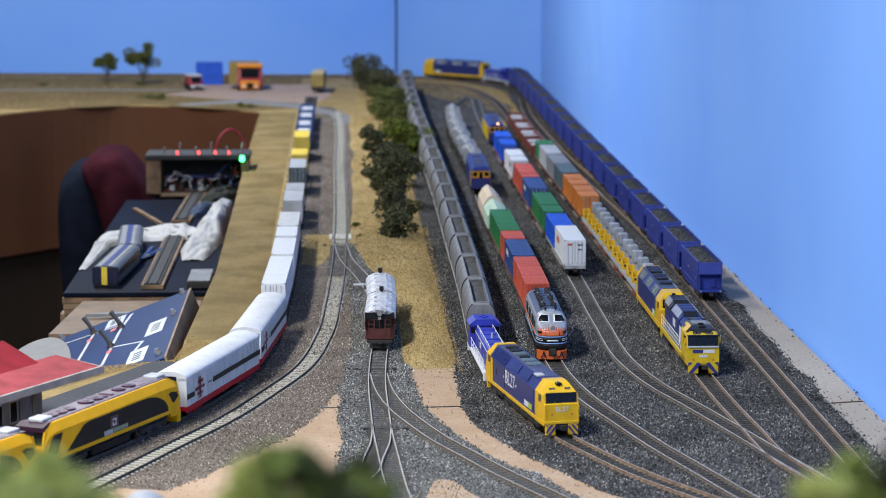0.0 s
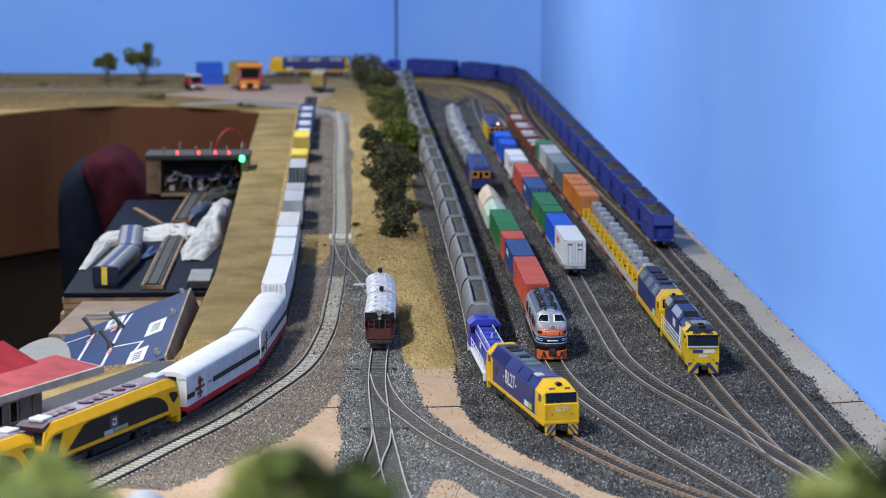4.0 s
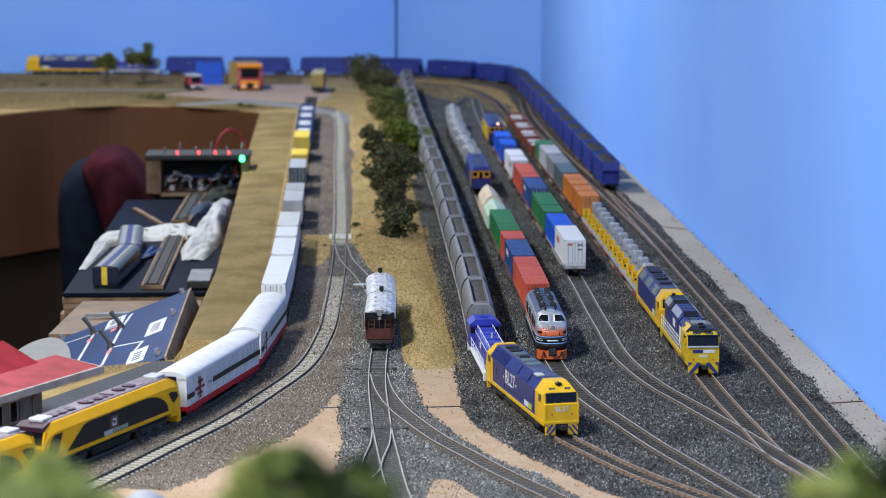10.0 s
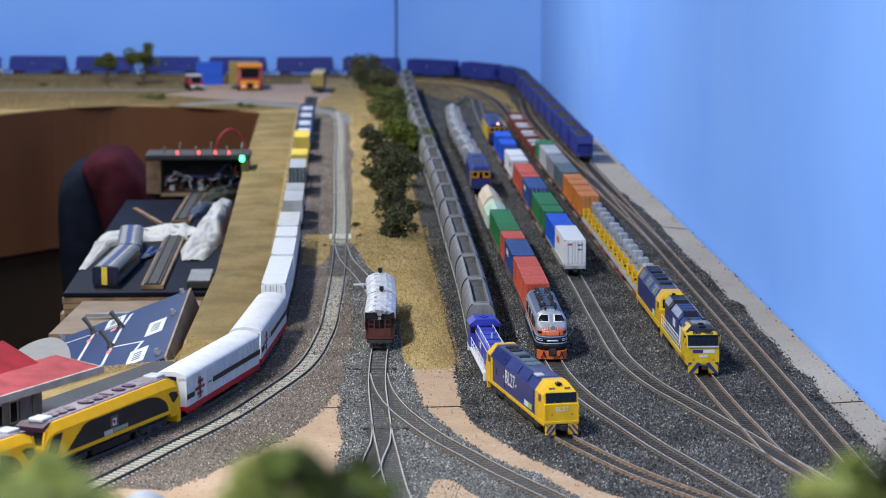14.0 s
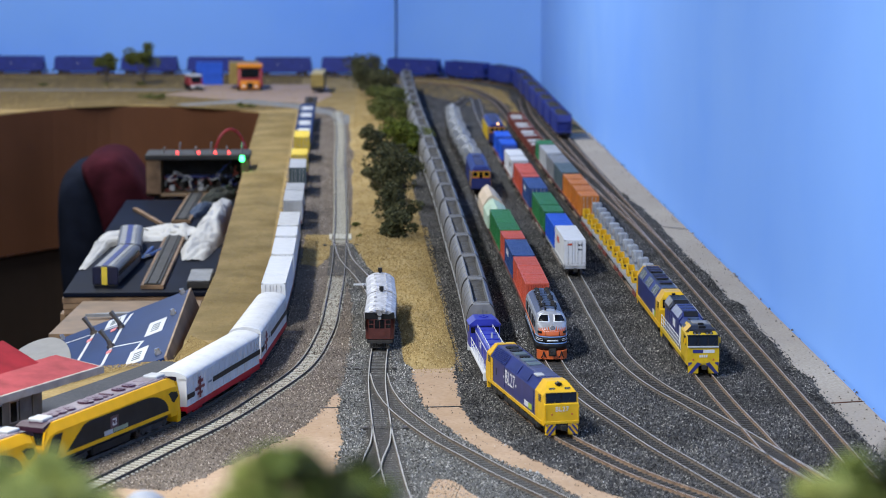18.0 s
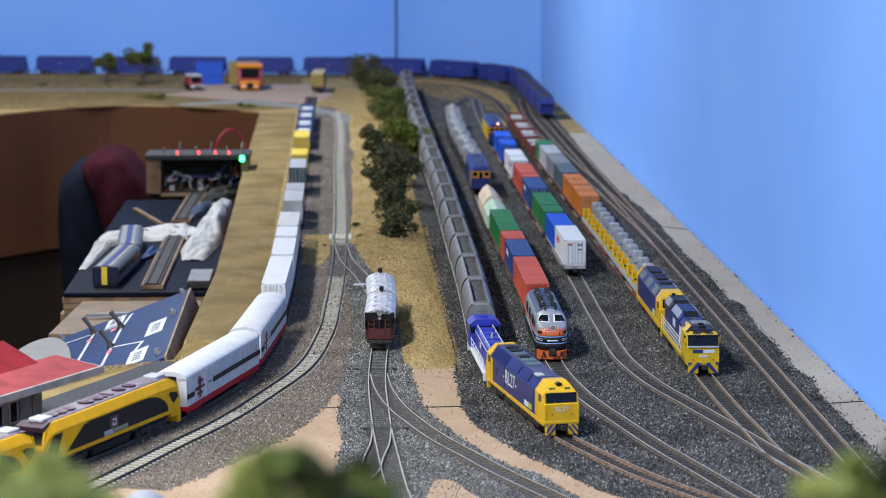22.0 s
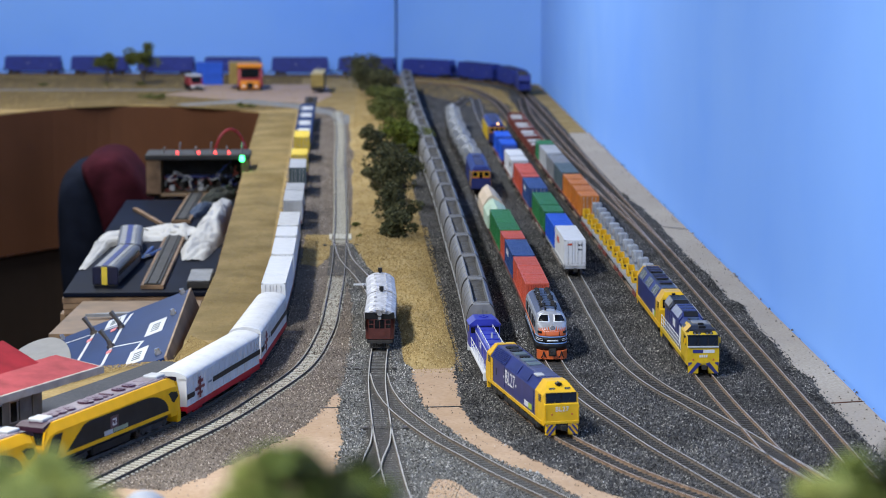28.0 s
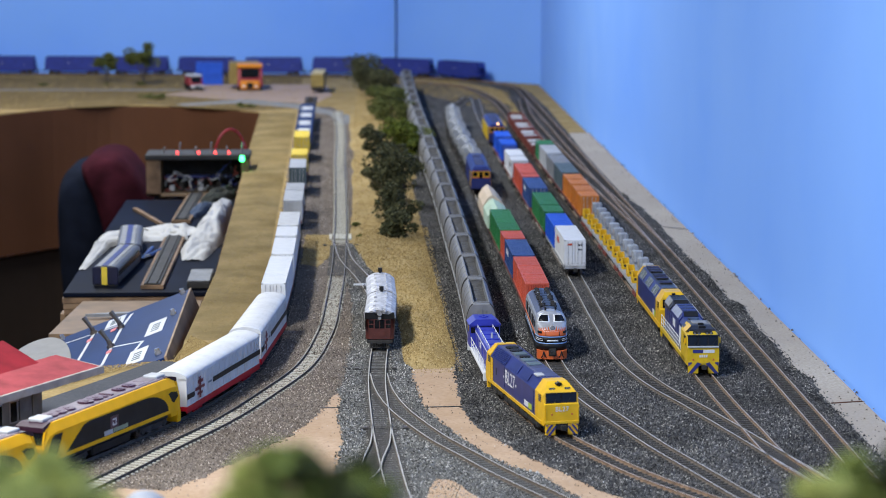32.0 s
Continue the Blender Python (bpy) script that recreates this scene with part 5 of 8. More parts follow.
def loco_sct():
    """Yellow and black double-ended freight diesel with a plum roof."""
    t = thing("diesel_locomotive", "yellow and black diesel locomotive with plum roof", "locomotive", "yellow locomotives of the white van train")
    L = 242
    H = L / 2
    bm = bmesh.new()
    r = [(0, 27, 1.5, 15.6), (1.5, 30, 2, 16), (8, 43, 7, 16.6), (18, 46.2, 8.2, 16.8), (L - 18, 46.2, 8.2, 16.8), (L - 8, 43, 7, 16.6), (L - 1.5, 30, 2, 16), (L, 27, 1.5, 15.6)]
    loft(bm, [ringf(-H + x, 13.4, z, w, c, 0.46) for x, z, c, w in r])
    body = vpart("body", bm, SCTYEL, t)
    bm = bmesh.new()
    loft(bm, [ringf(x, 44.4, z + 0.5, w, 1.2) for x, w, z in ((-H + 14, 10.2, 46), (-H + 24, 11.4, 46.8), (H - 24, 11.4, 46.8), (H - 14, 10.2, 46))])
    roof = vpart("roof", bm, ROOFPLUM, t, "dusty plum roof")
    for i, x in enumerate((-52, -34, 8, 24, 56, 70, 84)):
        bm = bmesh.new()
        tube(bm, (x, 0, 46), (x, 0, 49.0), 7.6 if i > 1 else 6.4, 18)
        tube(bm, (x, 0, 48.8), (x, 0, 49.4), 3, 12)
        vpart("roof_fan", bm, MAROON, roof)
    for x in (-2, -12):
        boxpart("roof_vent", (x - 2, x + 2, -7, 7, 46.4, 48.6), MAROON, roof, 0.4)
    for x in (-80, -64):
        boxpart("roof_hatch", (x - 7, x + 7, -8, 8, 46.4, 47.8), ROOFPLUM, roof, 0.4)
    for s in (-1, 1):
        boxpart("air_conditioner", (*span(s, H - 30, H - 13), -7.5, 7.5, 46, 49.6), PALEGREY, roof, 0.8)
        bm = bmesh.new()
        loft(bm, [[(s * (H - x), y * k, z) for y, z in ((-1, z0), (-1, z1), (1, z1), (1, z0))] for x, k, z0, z1 in ((22, 11.5, 44, 46.9), (12, 13.6, 43.8, 47), (3, 13.8, 40.4, 44.4), (2.6, 13.6, 40, 41))])
        vpart("cab_brow", bm, BROW, t, "plum brow over the windscreen")
        bm = bmesh.new()
        prism(bm, [(s * (H - 7.0), 41.5), (s * (H - 1.9), 30), (s * (H - 0.5), 30), (s * (H - 4.2), 41.5)], -13.4, 13.4, "y")
        vpart("windscreen", bm, GLASSD, t)
        for y in (-13.8, 13.8):
            bm = bmesh.new()
            prism(bm, [(s * (H - 7.6), 41), (s * (H - 2.2), 29), (s * (H - 0.4), 29), (s * (H - 4.4), 41)], y - 1.2, y + 1.2, "y")
            vpart("window_pillar", bm, SCTYEL, t)
        # arched black panel, curved at the rear and slanted at the front
        arch = [(-96, 17)] + [(-96 + 44 * (1 - math.cos(a)), 17 + 19.6 * math.sin(a)) for a in [i * math.pi / 16 for i in range(1, 9)]]
        bm = bmesh.new()
        prism(bm, arch + [(46, 36.6), (56, 35.2), (68, 28), (85, 17)], s * 16.85 - 0.3, s * 16.85 + 0.3, "y")
        panel = vpart("side_panel", bm, BLACKP, t, "black arched side panel")
        bm = bmesh.new()
        prism(bm, [(101, 18), (H - 3, 18), (H - 4, 21), (109, 33.5), (104, 36), (91, 36), (94, 30)], s * 16.7 - 0.35, s * 16.7 + 0.35, "y")
        vpart("cab_swoosh", bm, BLACKP, t)
        bm = bmesh.new()
        prism(bm, [(-H + 6, 27.6), (-H + 14, 22.5), (-104, 24), (-97, 32.6), (-102, 33.8), (-H + 8, 32)], s * 16.7 - 0.35, s * 16.7 + 0.35, "y")
        vpart("cab_swoosh", bm, BLACKP, t)
        boxpart("emblem", (-3, 11, s * 17.2 - 0.2, s * 17.2 + 0.2, 21.6, 32.6), MAROON, panel)
        for z in (24, 29):
            boxpart("emblem_mark", (0.5, 7.5, s * 17.45 - 0.1, s * 17.45 + 0.1, z, z + 1.4), LETTER, panel)
        boxpart("emblem_mark", (0.5, 2.0, s * 17.45 - 0.1, s * 17.45 + 0.1, 24, 30), LETTER, panel)
        boxpart("emblem_mark", (6, 7.5, s * 17.45 - 0.1, s * 17.45 + 0.1, 24, 27.4), LETTER, panel)
        boxpart("lettering_bar", (7, 22, s * 17.2 - 0.2, s * 17.2 + 0.2, 17.4, 21.6), PALEGREY, panel)
        boxpart("lettering_bar", (-20, 6, s * 17.2 - 0.2, s * 17.2 + 0.2, 17.8, 21.4), SAGE, panel)
        boxpart("cab_door", (*span(s, H - 14, H - 9), -16.8, 16.8, 14, 31), SCTYEL, t, 0.3)
        boxpart("end_skirt", (*span(s, H - 6, H + 0.4), -16, 16, 2, 14), SCTYEL, t, 0.4)
        boxpart("end_step", (*span(s, H - 18, H - 6), -15.8, 15.8, 9, 14), SCTYEL, t, 0.4)
        for y in (-10, 10):
            boxpart("headlight", (*span(s, H - 0.4, H + 0.5), y - 1.8, y + 1.8, 20, 22.4), LETTER, t)
        bogie(t, s * 72, 3, 20, r=6)
        coupler(t, s * (H - 1), s)
    boxpart("underframe", (-H + 8, H - 8, -12, 12, 8.4, 14), UNDER, t)
    boxpart("fuel_tank", (-32, 36, -13, 13, 1.6, 11), BLACKP, t, 1.5)
    return t


BROW = mat("dark_plum_paint", (0.030, 0.010, 0.020), 0.5, vary=0.15, spec=0.2)
VANWHITE = mat("van_white_paint", (0.55, 0.55, 0.555), 0.55, vary=0.06, scale=60)
VANRED = mat("bright_red_sill", (0.46, 0.010, 0.022), 0.5, spec=0.15)
REDMARK = mat("dark_red_emblem", (0.172, 0.0129, 0.0215), 0.5)


def van_ring(x, z0, z1, w):
    """A van's cross-section with a shallow barrel roof."""
    top = [(w * math.cos(a), z1 + 6.6 * math.sin(a)) for a in [math.pi * i / 16 for i in range(17)]]
    return [(x, w, z0)] + [(x, y, z) for y, z in top] + [(x, -w, z0)]


def white_van(L=222.0):
    t = thing("louvred_van", "long white bogie van with red sill and black stripe", "wagon", "white vans behind the yellow locomotive")
    bm = bmesh.new()
    loft(bm, [van_ring(x, 12.5, 39.8, 16.6) for x in (-L / 2, L / 2)])
    vpart("body", bm, VANWHITE, t)
    bm = bmesh.new()
    loft(bm, [van_ring(x, 39.9, 40.4, 17) for x in (-L / 2 - 0.8, L / 2 + 0.8)])
    roof = vpart("roof", bm, VANWHITE, t)
    for i in range(9):
        x = -L / 2 + 8 + i * (L - 16) / 8
        bm = bmesh.new()
        loft(bm, [[(xx, y * 1.004, z + 0.12) for xx, y, z in van_ring(q, 39.9, 40.45, 17)] for q in (x - 0.35, x + 0.35)])
        vpart("roof_seam", bm, OFFWHITE, roof)
    for s in (-1, 1):
        boxpart("red_sill", (-L / 2, L / 2, s * 16.3 - 0.7, s * 16.3 + 0.7, 7, 13), VANRED, t, 0.3, "red lower sill")
        for i in range(int(L / 11)):
            x = -L / 2 + 5 + i * 11
            boxpart("side_rib", (x - 0.8, x + 0.8, s * 16.9 - 0.5, s * 16.9 + 0.5, 14, 39), VANWHITE, t)
        bm = bmesh.new()
        for z in range(29, 39, 2):
            box(bm, -L / 6, L / 4, s * 16.8 - 0.3, s * 16.8 + 0.3, z, z + 0.9)
        vpart("side_louvres", bm, VANWHITE, t)
        boxpart("black_stripe", (-L / 2, L / 2 - 74, s * 17.5 - 0.12, s * 17.5 + 0.12, 23, 28), BLACKP, t)
        boxpart("black_stripe", (L / 2 - 20, L / 2, s * 17.5 - 0.12, s * 17.5 + 0.12, 20, 25), BLACKP, t)
        boxpart("code_panel", (L / 2 - 70, L / 2 - 60, s * 17.45 - 0.1, s * 17.45 + 0.1, 24.5, 26.5), TANKG, t)
        for z0, z1, x0, x1 in ((15.5, 36, -2.2, 2.4), (24, 27, -13, 14), (19, 21.4, -7, 8), (30, 33, -9, 6)):
            boxpart("emblem_bar", (L / 2 - 36 + x0, L / 2 - 36 + x1, s * 17.6 - 0.12, s * 17.6 + 0.12, z0, z1), REDMARK, t)
        boxpart("end_rib", (min(s * L / 2, s * (L / 2 + 0.6)), max(s * L / 2, s * (L / 2 + 0.6)), -8.4, -7.6, 14, 43), VANWHITE, t)
        boxpart("end_rib", (min(s * L / 2, s * (L / 2 + 0.6)), max(s * L / 2, s * (L / 2 + 0.6)), 7.6, 8.4, 14, 43), VANWHITE, t)
        boxpart("end_sill", (min(s * (L / 2 - 2), s * (L / 2 + 0.9)), max(s * (L / 2 - 2), s * (L / 2 + 0.9)), -16.6, 16.6, 9, 13.4), VANRED, t, 0.3)
        bogie(t, s * (L / 2 - 36), frame_mat=VANRED)
        coupler(t, s * L / 2, s)
    boxpart("brake_gear", (-20, 20, -9, 9, 4, 10), UNDER, t)
    return t


def railmotor(L=138.0, front=True):
    t = thing("railmotor", "brown railmotor car with a chipped silver roof", "railcar", "railmotor set")
    bm = bmesh.new()
    pl = [(-L / 2, -15.6), (L / 2 - 3, -15.6), (L / 2, -11.5), (L / 2, 11.5), (L / 2 - 3, 15.6), (-L / 2, 15.6)]
    prism(bm, pl, 10.5, 36, "z")
    body = vpart("body", bm, BROWNRED, t)
    bm = bmesh.new()
    prof = ((-17.4, 33.6), (-16.6, 37.4), (-12, 41.2), (-6, 43.4), (0, 43.9), (6, 43.4), (12, 41.2), (16.6, 37.4), (17.4, 33.6))
    loft(bm, [[(x - bow * (1 - (y / 17.4) ** 2) * -1 - bow, y, z) for y, z in prof] for x, bow in ((-L / 2 - 1, 0), (L / 2 - 8, 0), (L / 2 + 4, 5))])
    roof = vpart("roof", bm, CHIPPED, t, "chipped silver painted roof")
    for i in range(5):
        for s in (-1, 1):
            bm = bmesh.new()
            tube(bm, (-L / 2 + 16 + i * 27, s * 6, 42), (-L / 2 + 16 + i * 27, s * 6, 45), 2.0, 10, r2=1.3)
            vpart("roof_vent", bm, CHIPPED, roof)
    if front:
        boxpart("destination_board", (L / 2 - 2, L / 2 + 1.2, -16.2, 16.2, 33, 40.2), BLACKP, t, 0.4)
        bm = bmesh.new()
        tube(bm, (L / 2 - 2, 0, 40), (L / 2 + 5.4, 0, 40), 2.8, 14)
        tube(bm, (L / 2, 0, 34.5), (L / 2 + 4, 0, 34.5), 1.9, 12)
        vpart("headlight", bm, SILVER, t)
        for s in (-1, 1):
            bm = bmesh.new()
            tube(bm, (L / 2 - 12, s * 4, 42.8), (L / 2 + 2, s * 1.5, 45.4), 0.5, 5)
            vpart("roof_pipe", bm, WHITEP, t)
    for y0, y1 in ((-5.2, 5.2),):
        boxpart("front_window", (L / 2 - 0.3, L / 2 + 0.3, y0, y1, 22.5, 32), GLASSD, body)
        boxpart("window_bar", (L / 2 + 0.2, L / 2 + 0.5, -0.4, 0.4, 22.5, 31.5), BROWNRED, body)
    for s in (-1, 1):
        boxpart("corner_window", (L / 2 - 0.3, L / 2 + 0.3, s * 9.4 - 2.6, s * 9.4 + 2.6, 23, 31.5), GLASSD, body)
        boxpart("window_bar", (L / 2 + 0.2, L / 2 + 0.5, s * 9.4 - 2.6, s * 9.4 + 2.6, 26.8, 27.6), BROWNRED, body)
        boxpart("door_post", (L / 2 - 0.3, L / 2 + 0.6, s * 6 - 0.5, s * 6 + 0.5, 10, 33), BROWNRED, body)
        for i in range(8):
            x = -L / 2 + 8 + i * 15
            boxpart("side_window", (x, x + 10, s * 15.6 - 0.3, s * 15.6 + 0.3, 22.5, 32), GLASSD, body)
        boxpart("waist_rail", (-L / 2, L / 2 - 6, s * 15.6 - 0.5, s * 15.6 + 0.5, 20.4, 21.6), BROWNRED, body)
        bogie(t, s * (L / 2 - 26), span=18)
        coupler(t, s * L / 2, s)
    boxpart("front_sill", (L / 2 - 4, L / 2 + 0.8, -14, 14, 6, 9.6), UNDER, t, 0.4)
    bm = bmesh.new()
    for i in range(9):
        y = -10 + 2.5 * i
        box(bm, L / 2 - 1, L / 2 + 0.6, y - 0.5, y + 0.5, 1.2, 6.4)
    box(bm, L / 2 - 1.2, L / 2 + 0.8, -11, 11, 0.8, 1.8)
    vpart("cowcatcher", bm, UNDER, t)
    bm = bmesh.new()
    tube(bm, (-L / 2 + 3, 0, 43), (-L / 2 + 3, 0, 46), 1.4, 12)
    tube(bm, (-L / 2 + 3, 0, 45.5), (-L / 2 + 3, 0, 50), 2.7, 12, r2=2.3)
    vpart("chimney", bm, BLACKP, t)
    boxpart("underfloor_gear", (-24, 24, -11, 11, 3, 9), UNDER, t)
    return t


def tank_wagon():
    t = thing("tank_wagon", "grey bogie tank wagon with domes", "wagon", "tank train")
    bm = bmesh.new()
    loft(bm, [[(x, 14 * k * math.cos(a), 28 + 14 * k * math.sin(a)) for a in [i * math.tau / 20 for i in range(20)]] for x, k in ((-72, 0.35), (-70, 0.75), (-66, 0.95), (-62, 1), (62, 1), (66, 0.95), (70, 0.75), (72, 0.35))])
    vpart("tank", bm, TANKG, t, smooth=True)
    for x in (-40, -13, 13, 40):
        bm = bmesh.new()
        tube(bm, (x, 0, 41), (x, 0, 46), 5, 14)
        tube(bm, (x, 0, 46), (x, 0, 47.2), 3.6, 14)
        vpart("dome", bm, PALEGREY, t)
        boxpart("tank_band", (x + 12, x + 13, -14.4, 14.4, 20, 42.4), PALEGREY, t)
    boxpart("walkway", (-60, 60, -7, -5.4, 42.6, 43.4), PALEGREY, t)
    boxpart("underframe", (-76, 76, -12, 12, 9.5, 14), UNDER, t, 0.4)
    for s in (-1, 1):
        boxpart("end_rail", (min(s * 76, s * 77), max(s * 76, s * 77), -12, 12, 18, 19.5), WHITEP, t)
        bogie(t, s * 54)
        coupler(t, s * 76, s)
    return t


def loco_x():
    """Dark blue locomotive whose front windows have yellow surrounds."""
    t = thing("diesel_locomotive", "dark blue locomotive with yellow window surrounds", "locomotive")
    L = 205
    H = L / 2
    bm = bmesh.new()
    loft(bm, [ringf(x, 10, 46, 16.4, 7) for x in (-H, H - 6)] + [ringf(H, 10, 42, 15.8, 4)])
    vpart("body", bm, NAVY, t)
    boxpart("windscreen_surround", (H - 2, H + 0.3, -15, 15, 27.5, 39.5), ORANGE, t, 0.5)
    for y in (-9.4, 0, 9.4):
        w = 4.2 if y else 3.4
        boxpart("window_frame", (H - 1, H + 0.6, y - w - 0.7, y + w + 0.7, 29.4, 38.6), YELLOW, t, 0.3)
        boxpart("windscreen", (H - 1, H + 0.9, y - w + 0.5, y + w - 0.5, 30.8 if y else 27.6, 37.6), GLASSD, t, 0.3)
    for s in (-1, 1):
        boxpart("side_panel", (H - 30, H - 6, s * 16.5 - 0.3, s * 16.5 + 0.3, 14, 38), YELLOW, t)
        bogie(t, s * 64, 3, 19)
        coupler(t, s * H, s)
    for x in (-70, -40, 0, 30, 60):
        boxpart("roof_hatch", (x - 9, x + 9, -7.5, 7.5, 45.5, 47.4), ROOFDUST, t, 0.5)
    boxpart("fuel_tank", (-30, 30, -13, 13, 3, 10), UNDER, t, 1)
    return t


def rack_load():
    """A golden yellow bracket that holds a galvanised grey block."""
    t = thing("transport_rack", "golden yellow steel bracket holding a pale grey block", "rack", "racks on the flat wagons")
    bm = bmesh.new()
    box(bm, -8, 7, -13, -0.5, 0, 2.4, 0.3)
    box(bm, -8, -5, -13, -3, 2.4, 13.4, 0.3)
    prism(bm, [(-5, 13.4), (-2.6, 13.4), (7, 3.6), (7, 2.2), (3.6, 2.2), (-5, 10)], -13, -11.2, "y")
    prism(bm, [(-5, 13.4), (-2.6, 13.4), (7, 3.6), (7, 2.2), (3.6, 2.2), (-5, 10)], -4.6, -2.8, "y")
    box(bm, 4.6, 7, -13, -3, 2.2, 7.2, 0.3)
    vpart("bracket", bm, YELLOW, t)
    # Dark plate on the front bar paints a shaded opening that isn't cut.
    boxpart("bracket_slot", (6.6, 7.3, -10.4, -5.6, 3.2, 6.2), UNDER, t)
    bm = bmesh.new()
    box(bm, -2.4, 2.4, 3, 12, 0, 10)
    box(bm, -7.2, 7.2, 1.0, 14.4, 9.0, 23, 0.9)
    vpart("block", bm, GALV, t, "pale galvanised block")
    for y in (4.2, 10.4):
        boxpart("strap", (-7.6, 7.6, y - 0.6, y + 0.6, 8.8, 23.4), PALEGREY, t, 0.2)
    return t


def open_wagon(material, load=None, L=150.0, label="oxide red open wagon with pale loads"):
    t = thing("open_wagon", label, "wagon")
    bm = bmesh.new()
    box(bm, -L / 2, L / 2, -15, 15, 10, 13)
    for s in (-1, 1):
        box(bm, -L / 2, L / 2, s * 15 - 0.7, s * 15 + 0.7, 12, 27, 0.2)
        box(bm, min(s * L / 2, s * (L / 2 - 1.4)), max(s * L / 2, s * (L / 2 - 1.4)), -15, 15, 12, 30, 0.2)
        for i in range(9):
            x = -L / 2 + 4 + i * (L - 8) / 8
            box(bm, x - 0.7, x + 0.7, s * 15.9 - 0.6, s * 15.9 + 0.6, 12, 27)
    vpart("body", bm, material, t)
    for i in range(4):
        x = -L / 2 + 18 + i * (L - 36) / 3
        if load and i != 1:
            boxpart("load", (x - 13, x + 13, -12, 12, 13, 25 + 3 * (i % 2)), load, t, 1)
    for s in (-1, 1):
        bogie(t, s * (L / 2 - 24))
        coupler(t, s * L / 2, s)
    return t

# ---- the trains, each vehicle on its track ----
def s_at(path, y):
    """How far along a path its first point with that y lies."""
    return next(i for i, p in enumerate(path) if p.y >= y) * 0.01


def park(ob, path, y0, length, half=0.0, back=True):
    """Stand a vehicle with its near end at y0."""
    ob.matrix_basis = stand(path, s_at(path, y0) + length / 2, half or length * 0.3, back)
    return ob


def load(ob, path, y0, length, z=0.0139, back=True):
    """Set a load of that length on the wagon deck, its near end at y0."""
    m = stand(path, s_at(path, y0) + length / 2, length * 0.3, back)
    m.translation.z += z
    ob.matrix_basis = m
    return ob


# moving coal train
coal = []
s0 = s_at(MAIN, 2.955)
first = coal_wagon()
first["label"] = "royal blue coal wagon at the tail of the train"
for i in range(18):
    w = first if i == 0 else copy_thing(first, Matrix())
    if i:
        w["label"] = "royal blue bogie coal wagon heaped with coal"
    coal.append((w, s0 + 0.088 + 0.182 * i, 0.052))
sn = s0 + 0.182 * 18
coal.append((loco_shunter(138.0), sn + 0.072, 0.035))
coal.append((tagged(loco_81(216.0), "blue and yellow locomotive leading the coal train"), sn + 0.146 + 0.110, 0.066))

# grey hoppers behind two blue locomotives
park(loco_bl(), BL_T, 2.180, 0.227, 0.090)
park(tagged(loco_shunter(168.0), "royal blue hood locomotive with white frame, second in line"), BL_T, 2.425, 0.168, 0.04)
h = hopper_wagon()
for i in range(19):
    w = h if i == 0 else copy_thing(h, Matrix())
    park(w, BL_T, 2.612 + 0.1818 * i, 0.177, 0.062)

# yellow and blue locomotives, racks and containers
park(loco_nr(), NR_T, 2.455, 0.213, 0.064)
park(tagged(loco_81(212.0), "blue locomotive with yellow ends coupled behind another"), NR_T, 2.676, 0.212, 0.066)
for i, (y, L) in enumerate(((2.905, 195), (3.107, 180), (3.294, 180), (3.481, 100))):
    f = flat_wagon(L, "flat wagon with pale grey deck and red bogies", PALEGREY, RUSTRED)
    f["group"] = "rack wagons"
    boxpart("deck", (-L / 2 + 1, L / 2 - 1, -13.8, 13.8, 13.7, 14.3), GALV, f)
    park(f, NR_T, y, L * 0.001, L * 0.00033)
rk = rack_load()
for k in range(12):
    w = rk if k == 0 else copy_thing(rk, Matrix())
    load(w, NR_T, 2.945 + 0.0535 * k, 0.036, 0.0143)
for i in range(4):
    park(flat_wagon(205), NR_T, 3.585 + 0.215 * i, 0.205, 0.078)
orange = [container(61, ORANGEC, "plain orange twenty-foot shipping container", 29.8)]
for i in range(3):
    orange.append(copy_thing(orange[0], Matrix()))
for o, y in zip(orange, (3.590, 3.661, 3.733, 3.805)):
    load(o, NR_T, y, 0.061)
for y, L, m, lb in ((3.885, 70, TEALC, "plain slate grey shipping container"), (3.957, 70, TEALC, "plain slate grey shipping container"), (4.03, 140, TANKG, "pale grey forty-foot shipping container"), (4.175, 70, PALEGREY, "plain pale grey shipping container"), (4.25, 70, PALEGREY, "plain pale grey shipping container"), (4.33, 70, GREENC, "plain green shipping container")):
    load(container(L, m, lb), NR_T, y, L * 0.001)
for i in range(4):
    park(open_wagon(RUSTRED, OFFWHITE, 150), NR_T, 4.45 + 0.165 * i, 0.150)

# container train behind the white reefer
for i, y in enumerate((3.100, 3.410, 3.665, 3.880, 4.050, 4.30)):
    park(flat_wagon(290, "flat wagon with pale grey frame under the white container", PALEGREY) if i == 0 else flat_wagon(290 if i == 0 else (245 if i == 1 else (260 if i == 5 else (160 if i == 3 else 205)))), WH_T, y, (0.290, 0.245, 0.205, 0.160, 0.205, 0.26)[i], 0.08)
reef = load(container(140, WHITEP, "white forty-foot refrigerated container with red markings", 33.3, logo=REDC), WH_T, 3.103, 0.140)
for z, m in ((26.5, REDC),):
    boxpart("red_label", (70.3, 70.8, -10, -3, z, z + 2.6), m, reef)
for i in range(4):
    boxpart("black_mark", (70.3, 70.8, 4 + (i % 2) * 3.4, 6.4 + (i % 2) * 3.4, 26 - (i // 2) * 6, 28 - (i // 2) * 6), LETTER_DARK, reef)
